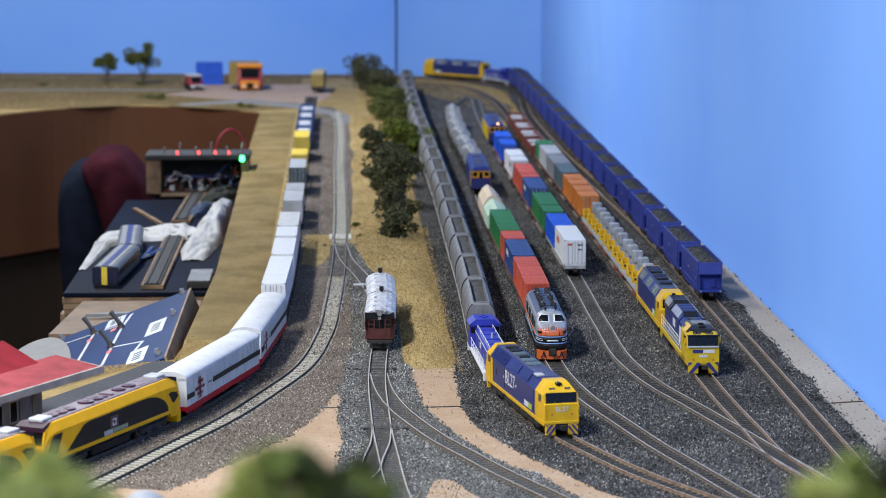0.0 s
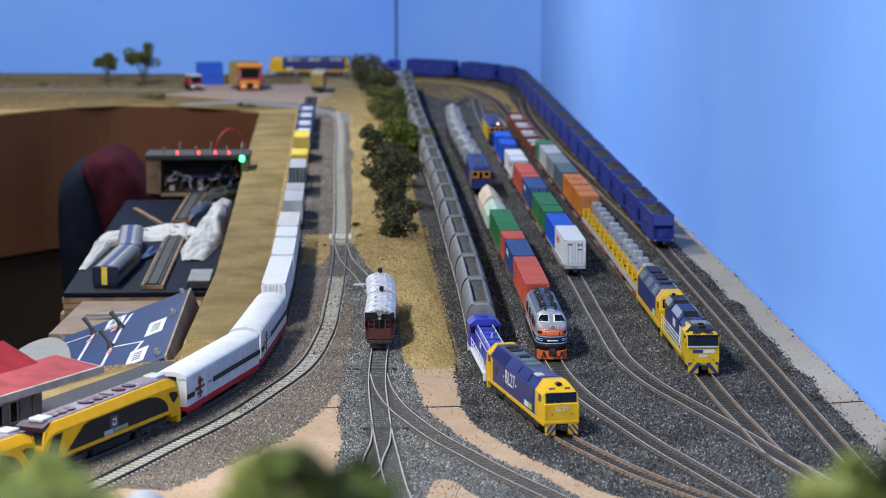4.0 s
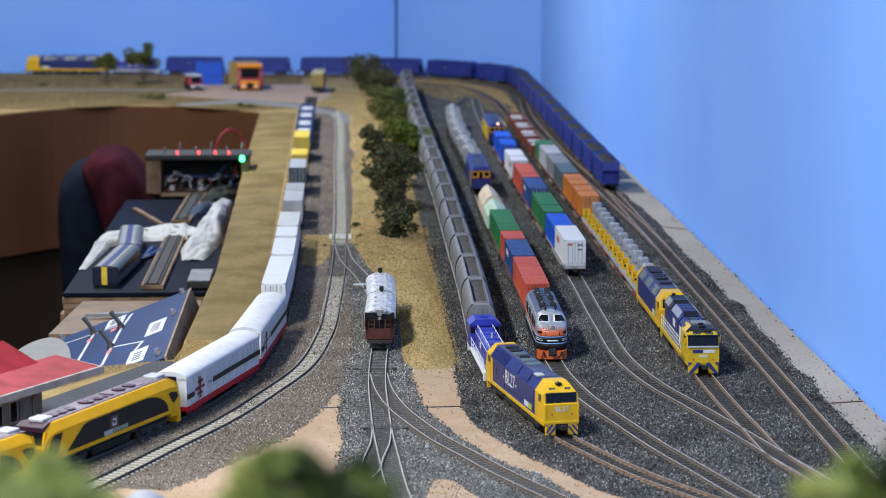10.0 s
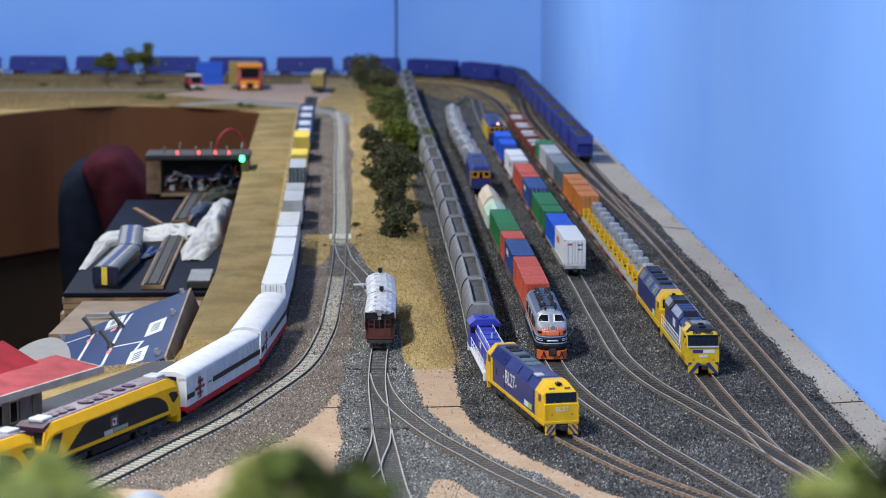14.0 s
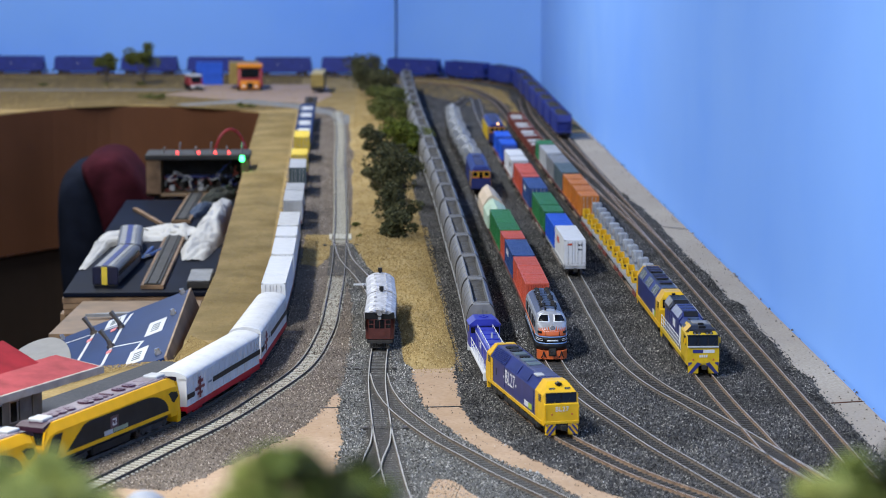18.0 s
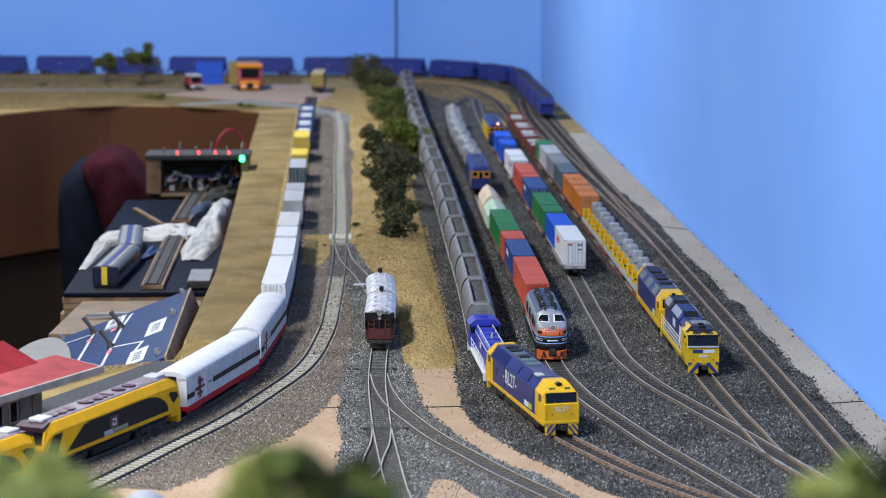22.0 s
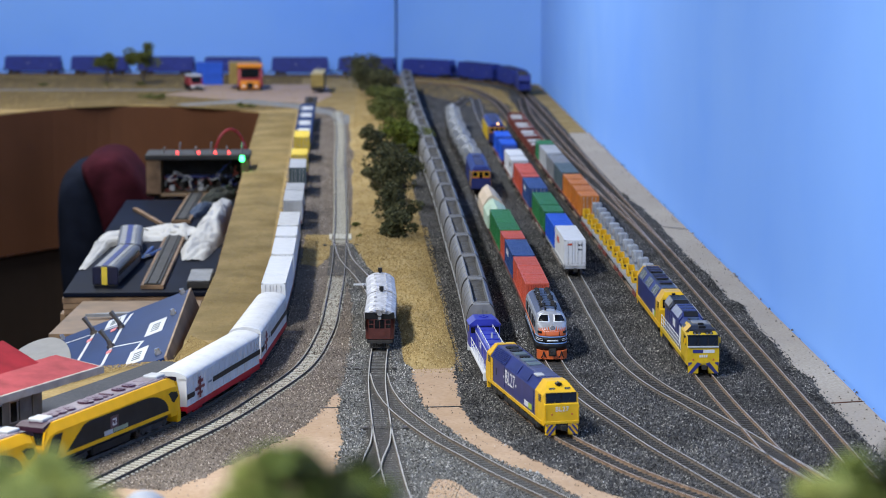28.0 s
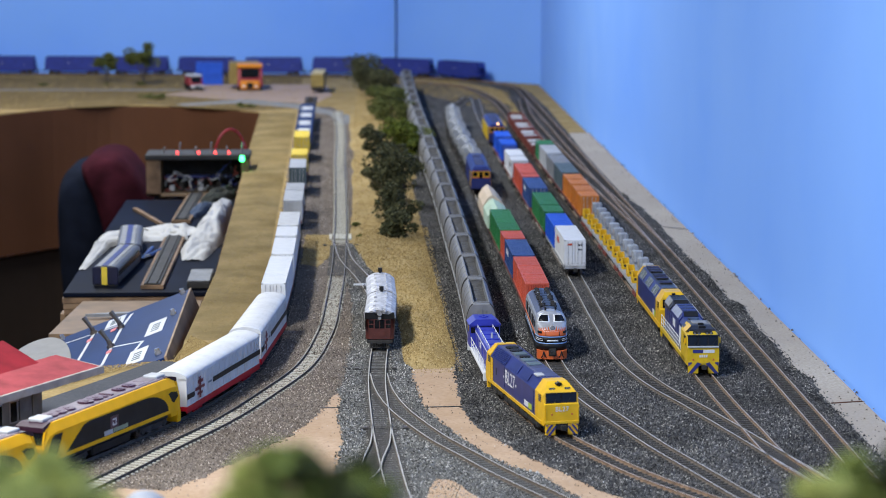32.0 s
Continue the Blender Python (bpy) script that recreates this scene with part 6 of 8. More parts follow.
for y, L, m, lb, lg in ((3.250, 140, BRIGHTBLUE, "bright blue forty-foot shipping container", None), (3.416, 70, GREENC, "green twenty-foot shipping container", None), (3.490, 140, GREENC, "green forty-foot shipping container", None), (3.680, 140, BLUEC, "navy forty-foot container with white lettering blocks", LETTER), (3.830, 40, REDC, "short plain red container", None), (3.888, 140, REDC, "red forty-foot shipping container", None), (4.06, 70, WHITEP, "white twenty-foot shipping container", MAROON), (4.14, 100, WHITEP, "plain white shipping container", None), (4.32, 100, BRIGHTBLUE, "plain bright blue shipping container", None), (4.46, 100, BRIGHTBLUE, "plain bright blue shipping container", None)):
    load(container(L, m, lb, logo=lg), WH_T, y, L * 0.001)
yl = park(tagged(loco_x(), "yellow-sided blue locomotive with a lit orange lamp"), WH_T, 4.68, 0.205)
for s in (-1, 1):
    boxpart("yellow_side", (-100, 95, s * 16.9 - 0.4, s * 16.9 + 0.4, 12, 40), LEMON, yl)
bm = bmesh.new()
tube(bm, (98, 2, 46), (102, 2, 46.6), 2.0, 12)
vpart("lamp", bm, LAMP_WARM, yl, "lit warm lamp")

# container train behind the silver locomotive
park(loco_b(), B_T, 2.545, 0.176, 0.052)
for y, L in ((2.780, 0.214), (2.997, 0.222), (3.225, 0.222), (3.453, 0.28)):
    park(flat_wagon(L * 1000), B_T, y, L, 0.08)
red = container(68.4, REDC, "red twenty-foot shipping container with ribbed sides", doors=False)
for i in range(3):
    load(red if i == 0 else copy_thing(red, Matrix()), B_T, 2.783 + 0.0708 * i, 0.070)
for y, L, m, lb, lg in ((3.000, 140, BLUEC, "navy forty-foot container with white lettering blocks", LETTER), (3.146, 70, REDC, "red twenty-foot shipping container", None), (3.227, 70, GREENC, "green twenty-foot shipping container", None), (3.302, 140, GREENC, "green forty-foot shipping container", None)):
    load(container(L, m, lb, logo=lg), B_T, y, L * 0.001)


def tarped(material, label, L, rise):
    t = thing("tarpaulin_load", label, "load")
    bm = bmesh.new()
    prof = [(-15.8, 0), (-15.8, 18), (-8.5, 18 + rise * 0.72), (-2, 18 + rise), (7, 18 + rise * 0.6), (15.8, 18), (15.8, 0)]
    n = 9
    rings = []
    for i in range(n):
        x = -L / 2 + L * i / (n - 1)
        sag = 1 - 0.06 * math.sin(i / (n - 1) * math.pi * 3) ** 2
        rings.append([(x + (random.uniform(-1, 1) if 0 < i < n - 1 else 0), y + random.uniform(-0.4, 0.4), z * sag + random.uniform(0, 0.5)) for y, z in prof])
    loft(bm, rings)
    vpart("tarpaulin", bm, material, t)
    return t


load(tarped(TARP_MINT, "load under a pale mint tarpaulin", 110, 12), B_T, 3.455, 0.110)
load(tarped(TARP_CREAM, "peaked load under a cream tarpaulin", 130, 16), B_T, 3.572, 0.130)
park(loco_x(), B_T, 3.955, 0.205)
tk = tank_wagon()
for i in range(6):
    park(tk if i == 0 else copy_thing(tk, Matrix()), B_T, 4.18 + 0.165 * i, 0.155)

# brown railmotors
park(railmotor(120, True), RM_T, 2.618, 0.120)
park(tagged(railmotor(126, False), "second brown railmotor car with chipped silver roof"), RM_T, 2.744, 0.126)

# white van train behind the yellow locomotives
a = loco_sct()
park(a, SC_T, 2.031, 0.242, 0.072)
park(copy_thing(a, Matrix()), SC_T, 1.815, 0.242, 0.072)
v = white_van(222)
park(v, SC_T, 2.262, 0.222, 0.075)
park(copy_thing(v, Matrix()), SC_T, 2.497, 0.222, 0.075)
for y, L in ((2.765, 0.225), (3.0, 0.255), (3.262, 0.145), (3.55, 0.245), (3.97, 0.30), (4.45, 0.17)):
    park(flat_wagon(L * 1000), SC_T, y, L, L * 0.3)
for y, L, m, lb, hh in ((2.768, 70, WHITEP, "white twenty-foot shipping container", 33.3), (2.846, 140, WHITEP, "white forty-foot shipping container", 33.3), (3.004, 140, WHITEP, "white forty-foot shipping container", 33.3), (3.163, 90, WHITEP, "plain white shipping container", 33.3), (3.264, 138, OFFWHITE, "off-white forty-foot shipping container", 33.3), (3.555, 125, PALEGREY, "pale grey shipping container with ribbed doors", 29.8), (3.70, 90, PALEGREY, "plain pale grey shipping container", 27), (3.975, 130, TEALC, "slate grey container with a pale roof", 29.8), (4.175, 100, YELC, "plain yellow shipping container", 29.8), (4.47, 120, YELC, "plain yellow shipping container", 29.8)):
    c = load(container(L, m, lb, hh), SC_T, y, L * 0.001)
    if m is TEALC:
        boxpart("roof_sheet", (-L / 2 + 1, L / 2 - 1, -13.4, 13.4, hh, hh + 0.6), PALEGREY, c)
bl = open_wagon(BLUEC, WHITEP, 150, "blue open wagon with white loads")
for i in range(4):
    park(bl if i == 0 else copy_thing(bl, Matrix()), SC_T, 4.68 + 0.165 * i, 0.150)

# ---- ground cover ----
def inside(pts, poly):
    x, y = pts[:, 0], pts[:, 1]
    hit = np.zeros(len(pts), bool)
    for (x0, y0), (x1, y1) in zip(poly, poly[1:] + poly[:1]):
        if y0 != y1:
            cross = ((y0 > y) != (y1 > y)) & (x < (x1 - x0) * (y - y0) / (y1 - y0) + x0)
            hit ^= cross
    return hit


def grow(pts, d):
    """The outline moved outwards by d."""
    area = sum(a[0] * b[1] - b[0] * a[1] for a, b in zip(pts, pts[1:] + pts[:1]))
    out, n, res = math.copysign(d, area), len(pts), []
    for i in range(n):
        v = (Vector(pts[(i + 1) % n]) - Vector(pts[i - 1])).normalized()
        res.append((pts[i][0] + v.y * out, pts[i][1] - v.x * out))
    return res


def raw_mesh(name, verts, faces, material, label, category, parent=None):
    me = bpy.data.meshes.new(name)
    me.from_pydata(verts.tolist(), [], faces.tolist())
    me.materials.append(material)
    ob = new(name, me)
    if parent:
        ob.parent = parent
    return tagged(ob, label, category, kind="stuff")


def island_mat(name, tones, rough=0.9, patch=0.0):
    """Colour that differs from stone to stone; patch: how far broad areas are lighter or dirtier."""
    m = bpy.data.materials.new(name)
    m.use_nodes = True
    nt = m.node_tree
    b = nt.nodes["Principled BSDF"]
    b.inputs["Roughness"].default_value = rough
    b.inputs["Specular IOR Level"].default_value = 0.25
    geo = nt.nodes.new("ShaderNodeNewGeometry")
    ramp = nt.nodes.new("ShaderNodeValToRGB")
    el = ramp.color_ramp.elements
    while len(el) < len(tones):
        el.new(0.5)
    for i, (p, c) in enumerate(tones):
        el[i].position, el[i].color = p, (*c, 1)
    nt.links.new(geo.outputs["Random Per Island"], ramp.inputs["Fac"])
    out = ramp.outputs["Color"]
    if patch:
        n = nt.nodes.new("ShaderNodeTexNoise")
        n.inputs["Scale"].default_value, n.inputs["Detail"].default_value = 13, 4
        nt.links.new(geo.outputs["Position"], n.inputs["Vector"])
        r = nt.nodes.new("ShaderNodeMapRange")
        r.inputs["From Min"].default_value, r.inputs["From Max"].default_value = 0.35, 0.65
        r.inputs["To Min"].default_value, r.inputs["To Max"].default_value = 1 - patch, 1 + patch
        nt.links.new(n.outputs["Fac"], r.inputs["Value"])
        hs = nt.nodes.new("ShaderNodeHueSaturation")
        nt.links.new(r.outputs["Result"], hs.inputs["Value"])
        nt.links.new(out, hs.inputs["Color"])
        out = hs.outputs["Color"]
    nt.links.new(out, b.inputs["Base Color"])
    return m


ALL_TRACKS = [DV_T, TB_T, MAIN, NR_T, WH_T, B_T, BL_T, RM_T, BR_T, LF_T, SC_T]


def scatter(name, zones, size, material, label, category, z=0.001, clear=0.0125, blade=False, seed=5, lift=None, within=0.0):
    """Loose pieces over zones of (outline, pieces per square metre)."""
    rng = np.random.default_rng(seed)
    lines = np.array([(p.x, p.y) for t in ALL_TRACKS for p in t[::1]])
    pts = []
    for poly, dens in zones:
        p = np.array(poly)
        lo, hi = p.min(0), p.max(0)
        n = int((hi - lo).prod() * dens)
        q = rng.uniform(lo, hi, (n, 2))
        pts.append(q[inside(q, poly)])
    pts = np.concatenate(pts)
    if clear or within:
        grid = {}
        for a, b in lines:
            grid.setdefault((int(a // 0.02), int(b // 0.02)), []).append((a, b))
        keep = np.ones(len(pts), bool)
        cell = np.floor(pts / 0.02).astype(int)
        key = cell[:, 0] * 100003 + cell[:, 1]
        order = np.argsort(key, kind="stable")
        cuts = np.flatnonzero(np.diff(key[order])) + 1
        for sel in np.split(order, cuts):
            k = cell[sel[0]]
            near = [v for dx in (-1, 0, 1) for dy in (-1, 0, 1) for v in grid.get((k[0] + dx, k[1] + dy), ())]
            if near:
                d = np.linalg.norm(pts[sel, None] - np.array(near)[None], axis=2).min(1)
                keep[sel[(d < clear) if clear else (d > within)]] = False
            elif within:
                keep[sel] = False
        pts = pts[keep]
    n = len(pts)
    s = size * rng.uniform(0.55, 1.4, (n, 1))
    ang = rng.uniform(0, math.tau, n)
    c3 = np.concatenate([pts, np.full((n, 1), z)], 1)
    if lift:
        c3[:, 2] = [lift(a, b) for a, b in pts]
    vs = []
    if blade:
        d = np.stack([np.cos(ang), np.sin(ang), 0 * ang], 1)
        lean = np.concatenate([rng.normal(0, 0.5, (n, 2)), np.ones((n, 1))], 1)
        vs = [c3 - d * s * 0.28, c3 + d * s * 0.28, c3 + lean * s]
        f = np.arange(3 * n).reshape(3, n).T
    else:
        for k in range(3):
            a = ang + k * math.tau / 3 + rng.uniform(-0.4, 0.4, n)
            vs.append(c3 + np.stack([np.cos(a), np.sin(a), np.full(n, -0.35)], 1) * s * rng.uniform(0.6, 1.0, (n, 1)))
        vs.append(c3 + np.concatenate([rng.normal(0, 0.3, (n, 2)), rng.uniform(0.45, 0.95, (n, 1))], 1) * s)
        i = np.arange(n)
        f = np.concatenate([np.stack([i, i + n, i + 3 * n], 1), np.stack([i + n, i + 2 * n, i + 3 * n], 1), np.stack([i + 2 * n, i, i + 3 * n], 1)])
    return raw_mesh(name, np.concatenate(vs), f, material, label, category)


STONE_DARK = island_mat("ballast_stones_dark", [(0.0, (0.006, 0.006, 0.007)), (0.35, (0.036, 0.036, 0.038)), (0.7, (0.098, 0.094, 0.09)), (0.92, (0.19, 0.182, 0.17)), (1.0, (0.46, 0.44, 0.40))], patch=0.4)
STONE_TRACK = island_mat("track_stones", [(0.0, (0.012, 0.012, 0.012)), (0.5, (0.070, 0.065, 0.060)), (1.0, (0.235, 0.216, 0.192))], patch=0.3)
STONE_BROWN = island_mat("ballast_stones_brown", [(0.0, (0.02, 0.015, 0.012)), (0.4, (0.125, 0.098, 0.077)), (0.78, (0.255, 0.21, 0.172)), (1.0, (0.52, 0.45, 0.38))], patch=0.32)
STONE_GREY = island_mat("ballast_stones_grey", [(0.0, (0.0086, 0.0086, 0.0086)), (0.38, (0.076, 0.073, 0.066)), (0.74, (0.230, 0.218, 0.196)), (1.0, (0.568, 0.545, 0.505))], patch=0.28)
STRAW = island_mat("dry_grass_fibres", [(0.0, (0.146, 0.103, 0.0387)), (0.5, (0.232, 0.172, 0.0731)), (1.0, (0.344, 0.258, 0.120))])
BALLAST_GREY = ground_mat("mid_grey_ballast", (0.0817, 0.0808, 0.0774), (0.112, 0.110, 0.105), (0.163, 0.161, 0.153), 9, 420, 0.9)
PAVED = ground_mat("pinkish_paving", (0.361, 0.258, 0.206), (0.404, 0.301, 0.249), (0.327, 0.241, 0.198), 7, 90, 0.1)
ROADGREY = ground_mat("grey_road", (0.206, 0.206, 0.206), (0.249, 0.245, 0.241), (0.172, 0.172, 0.172), 7, 120, 0.15)
PLATFORM = ground_mat("asphalt_platform", (0.0533, 0.0568, 0.0645), (0.0688, 0.0722, 0.0808), (0.086, 0.086, 0.0946), 12, 300, 0.3)

Z_BROWN = [(-0.1, 1.4), (-0.30, 1.75), (-0.19, 2.02), (-0.148, 2.007), (-0.095, 2.107), (-0.050, 2.205), (-0.0242, 2.298), (-0.019, 2.331), (-0.008, 2.389), (-0.0024, 2.417), (0.004, 2.47), (0.012, 2.75), (0.014, 2.95), (0.005, 3.2), (0.012, 3.6), (0.026, 4.2), (0.026, 5.3), (-0.02, 5.62), (-0.09, 5.62), (-0.092, 4.4), (-0.088, 3.6), (-0.090, 3.0), (-0.110, 2.60), (-0.140, 2.42), (-0.185, 2.27), (-0.28, 2.08), (-0.55, 1.72), (-0.5, 1.4)]
Z_GREY = [(0.0, 1.3), (-0.02, 1.7), (-0.004, 2.0), (-0.0025, 2.131), (0.0038, 2.187), (-0.0024, 2.284), (0.001, 2.375), (-0.0024, 2.417), (0.004, 2.47), (0.015, 2.75), (0.016, 2.95), (0.004, 3.2), (-0.018, 3.30), (0.016, 3.44), (0.035, 3.22), (0.062, 3.05), (0.070, 2.75), (0.0733, 2.515), (0.0724, 2.465), (0.0757, 2.386), (0.0825, 2.306), (0.0962, 2.243), (0.1249, 2.137), (0.1466, 2.082), (0.1689, 2.05), (0.1879, 1.989), (0.24, 1.87), (0.33, 1.60), (0.30, 1.3)]
Z_SAND_A = [(0.055, 2.535), (0.130, 2.535), (0.140, 2.30), (0.24, 1.99), (0.37, 1.62), (0.29, 1.45), (0.16, 1.96), (0.07, 2.20), (0.055, 2.34)]
Z_SAND_B = [(0.002, 2.425), (0.010, 2.38), (0.010, 1.4), (-0.30, 1.4), (-0.32, 1.85), (-0.20, 2.04), (-0.055, 2.20), (-0.030, 2.295), (-0.019, 2.33), (-0.008, 2.389)]
Z_SAND_C = [(0.0714, 1.971), (0.0809, 2.033), (0.0943, 2.029), (0.1006, 2.009), (0.1107, 1.973), (0.18, 1.78), (0.10, 1.75)]


def cover(name, pts, z, material, label, amp=0.004, seed=3):
    return lay(name, pts, z, material, label, amp, float(seed), 0.004)


cover("sand_patch", Z_SAND_A, 0.0007, SAND, "bare tan sand beside the tracks", 0.004, 5)
cover("sand_patch", Z_SAND_B, 0.0007, SAND, "bare tan sand by the curve", 0.004, 6)
cover("brown_ballast", Z_BROWN, 0.0013, BALLAST_BROWN, "brownish grey gravel under the curved tracks", 0.005, 7)
cover("grey_ballast", Z_GREY, 0.0017, BALLAST_GREY, "mid grey gravel round the siding turnouts", 0.005, 8)
cover("sand_patch", Z_SAND_C, 0.0021, SAND, "small bare sand patch between tracks", 0.003, 9)
BACKGRASS = ground_mat("brown_field_grass", (0.146, 0.0989, 0.0361), (0.189, 0.133, 0.0516), (0.112, 0.0757, 0.0275), 6, 200, 0.3)
cover("grass_field", [(-1.6, 5.95), (-0.75, 5.6), (-0.45, 5.72), (-0.2, 5.55), (-0.1, 5.6), (-0.1, 6.52), (-1.6, 6.62)], 0.0004, BACKGRASS, "brownish dry grass field at the back", 0.002, 21)
cover("paved_yard", [(-0.43, 5.98), (-0.30, 5.86), (-0.06, 5.72), (-0.02, 5.95), (-0.035, 6.27), (-0.40, 6.29), (-0.36, 6.10)], 0.0008, PAVED, "pinkish paved lorry yard", 0.002, 10)
cover("grey_road", [(-1.6, 6.16), (-0.38, 6.10), (-0.36, 6.14), (-1.6, 6.20)], 0.0006, ROADGREY, "pale grey road at the back", 0.002, 11)
cover("grey_road", [(-0.38, 5.71), (-0.22, 5.83), (-0.07, 5.66), (0.022, 5.40), (0.028, 5.22), (0.0, 5.20), (-0.02, 5.40), (-0.10, 5.60), (-0.23, 5.74), (-0.36, 5.67)], 0.0018, ROADGREY, "grey lane leading to the yard", 0.002, 12)
cover("grass_patch", [(-0.050, 3.52), (-0.012, 3.52), (-0.013, 3.34), (-0.030, 3.22), (-0.052, 3.25)], 0.0020, GRASS, "dry grass patch between the tracks", 0.003, 13)
cover("grass_patch", [(0.012, 3.52), (0.03, 3.60), (0.05, 3.3), (0.018, 3.42)], 0.0020, GRASS, "dry grass patch between the tracks", 0.003, 14)
sheet("board_joint", [(0.070, 2.327), (0.118, 2.331), (0.118, 2.334), (0.070, 2.330)], 0.0012, 0.002, BLACKP, "dark joint between two baseboards")
sheet("board_joint", [(-0.045, 2.327), (0.003, 2.331), (0.003, 2.334), (-0.045, 2.330)], 0.0012, 0.002, BLACKP, "dark joint between two baseboards")
sheet("board_joint", [(0.483, 2.33), (0.516, 2.338), (0.516, 2.341), (0.483, 2.333)], 0.0012, 0.002, FASCIA, "open joint across the plaster strip")
sheet("board_joint", [(0.474, 3.60), (0.516, 3.56), (0.516, 3.564), (0.474, 3.603)], 0.0012, 0.002, BLACKP, "crack across the plaster strip")

# low earth mound under the trees, and the rolling grass of the left strip
def swell(x, y, u, v, height, seed):
    """Height of a grass bank; u runs across it and v tapers its ends."""
    f = max(0.0, math.sin(math.pi * u)) ** 0.7 * max(0.0, min(1, v))
    z = height * f * (0.55 + 0.9 * noise.noise((x * 16, y * 9, seed))) + 0.0022 * f * noise.noise((x * 90, y * 60, seed)) + 0.0012 * f * noise.noise((x * 300, y * 220, seed))
    return max(0.0012 * f, z) + 0.0002


def mound(name, y0, y1, height, label, seed, nx, ny, edge, material=GRASS):
    bm = bmesh.new()
    vs = []
    for j in range(ny + 1):
        y = y0 + (y1 - y0) * j / ny
        a, b = edge(y)
        row = []
        for i in range(nx + 1):
            x = a + (b - a) * i / nx
            row.append(bm.verts.new((x, y, swell(x, y, i / nx, min(y - y0, y1 - y) / 0.06, height, seed))))
        vs.append(row)
    for j in range(ny):
        for i in range(nx):
            bm.faces.new((vs[j][i], vs[j][i + 1], vs[j + 1][i + 1], vs[j + 1][i]))
    return tagged(part(name, bm, material, smooth=True), label, "grass", kind="structure")


def mid_edge(y):
    k = max(0.0, min(1.0, (y - 2.9) / 0.5))
    return 0.066 + (0.018 - 0.066) * k + (0.02 if y > 5.4 else 0), 0.124 + (0.012 if y > 4.2 else 0)


def left_edge(y):
    return (float(np.interp(y, (2.7, 3.2, 3.9, 4.56, 5.514), (-0.1755, -0.1646, -0.1696, -0.1756, -0.1796))), -0.098)


mound("grass_mound", 2.52, 6.25, 0.015, "dry golden grass bank along the trees", 3.3, 24, 420, mid_edge)
mound("grass_strip", 2.70, 5.48, 0.003, "dry golden grass strip at the board edge", 8.1, 18, 300, left_edge, ground_mat("faded_strip_grass", (0.155, 0.108, 0.04), (0.285, 0.205, 0.088), (0.20, 0.148, 0.062), 13, 260, 0.5))


def bank(edge, y0, y1, height, seed):
    def lift(x, y):
        a, b = edge(y)
        return swell(x, y, (x - a) / (b - a), min(y - y0, y1 - y) / 0.06, height, seed) if a < x < b else 0.0012
    return lift


Z_MID = [(0.066, 2.52), (0.124, 2.52), (0.124, 4.2), (0.136, 4.4), (0.14, 6.2), (0.05, 6.2), (0.03, 5.4), (0.02, 3.4), (0.066, 2.95)]
Z_LEFT = [(-0.10, 2.60), (-0.098, 5.5), (-0.175, 5.5), (-0.166, 2.72), (-0.185, 2.58)]
Z_BACK = [(-1.6, 5.95), (-0.75, 5.6), (-0.45, 5.72), (-0.2, 5.55), (-0.1, 5.6), (-0.1, 6.5), (-1.6, 6.6)]
Z_FAR = [(0.16, 6.1), (0.40, 5.3), (0.42, 6.05), (0.30, 6.40), (0.14, 6.45)]
scatter("ballast_stones", [([q for q in BED], 45000), ([q for q in BED if q[1] < 3.3 or q[0] < 0.13 and q[1] < 3.6], 290000), (grow([q for q in BED if q[1] < 3.3 or q[0] < 0.13 and q[1] < 3.6], 0.005), 30000)], 0.0013, STONE_DARK, "loose dark grey ballast stones", "ballast", 0.0014)
scatter("gravel_stones", [(Z_BROWN, 60000), ([q for q in Z_BROWN if q[1] < 3.2], 130000), (grow([q for q in Z_BROWN if q[1] < 3.2], 0.006), 40000)], 0.0012, STONE_BROWN, "loose brownish gravel", "ballast", 0.0013, seed=6)
scatter("siding_stones", [(Z_GREY, 210000), (grow(Z_GREY, 0.004), 60000)], 0.0013, STONE_GREY, "loose grey gravel round the siding", "ballast", 0.0017, seed=7)
GRASS_SPECK = island_mat("grass_scatter_specks", [(0.0, (0.163, 0.107, 0.0361)), (0.3, (0.292, 0.202, 0.0757)), (0.75, (0.413, 0.301, 0.129)), (1.0, (0.533, 0.413, 0.215))])
MID_BANK, LEFT_BANK = bank(mid_edge, 2.52, 6.25, 0.015, 3.3), bank(left_edge, 2.70, 5.48, 0.003, 8.1)
scatter("grass_scatter", [(Z_MID, 60000), ([(0.066, 2.5), (0.128, 2.5), (0.13, 3.6), (0.02, 3.6), (0.02, 3.4), (0.066, 2.95)], 260000)], 0.0013, GRASS_SPECK, "dry golden grass scatter on the bank", "grass", 0.0015, 0.016, False, 8, MID_BANK)
scatter("grass_fibres", [(Z_LEFT, 60000)], 0.0007, STRAW, "dry golden grass scatter along the board edge", "grass", 0.0015, 0.02, False, 18, LEFT_BANK)
scatter("fine_grass", [([(-0.30, 2.42), (-0.27, 2.54), (-0.18, 2.58), (-0.17, 2.72), (-0.12, 2.62), (-0.16, 2.52), (-0.22, 2.55)], 620000)], 0.00085, GRASS_SPECK, "fine golden grass scatter by the platform", "grass", 0.0016, 0.012, False, 48)
scatter("grass_tufts", [(Z_BACK, 5000), (Z_FAR, 30000), ([(-0.052, 3.24), (-0.012, 3.3), (-0.012, 3.52), (-0.05, 3.52)], 200000)], 0.0015, GRASS_SPECK, "dry golden grass scatter", "grass", 0.0018, 0.014, False, 28)
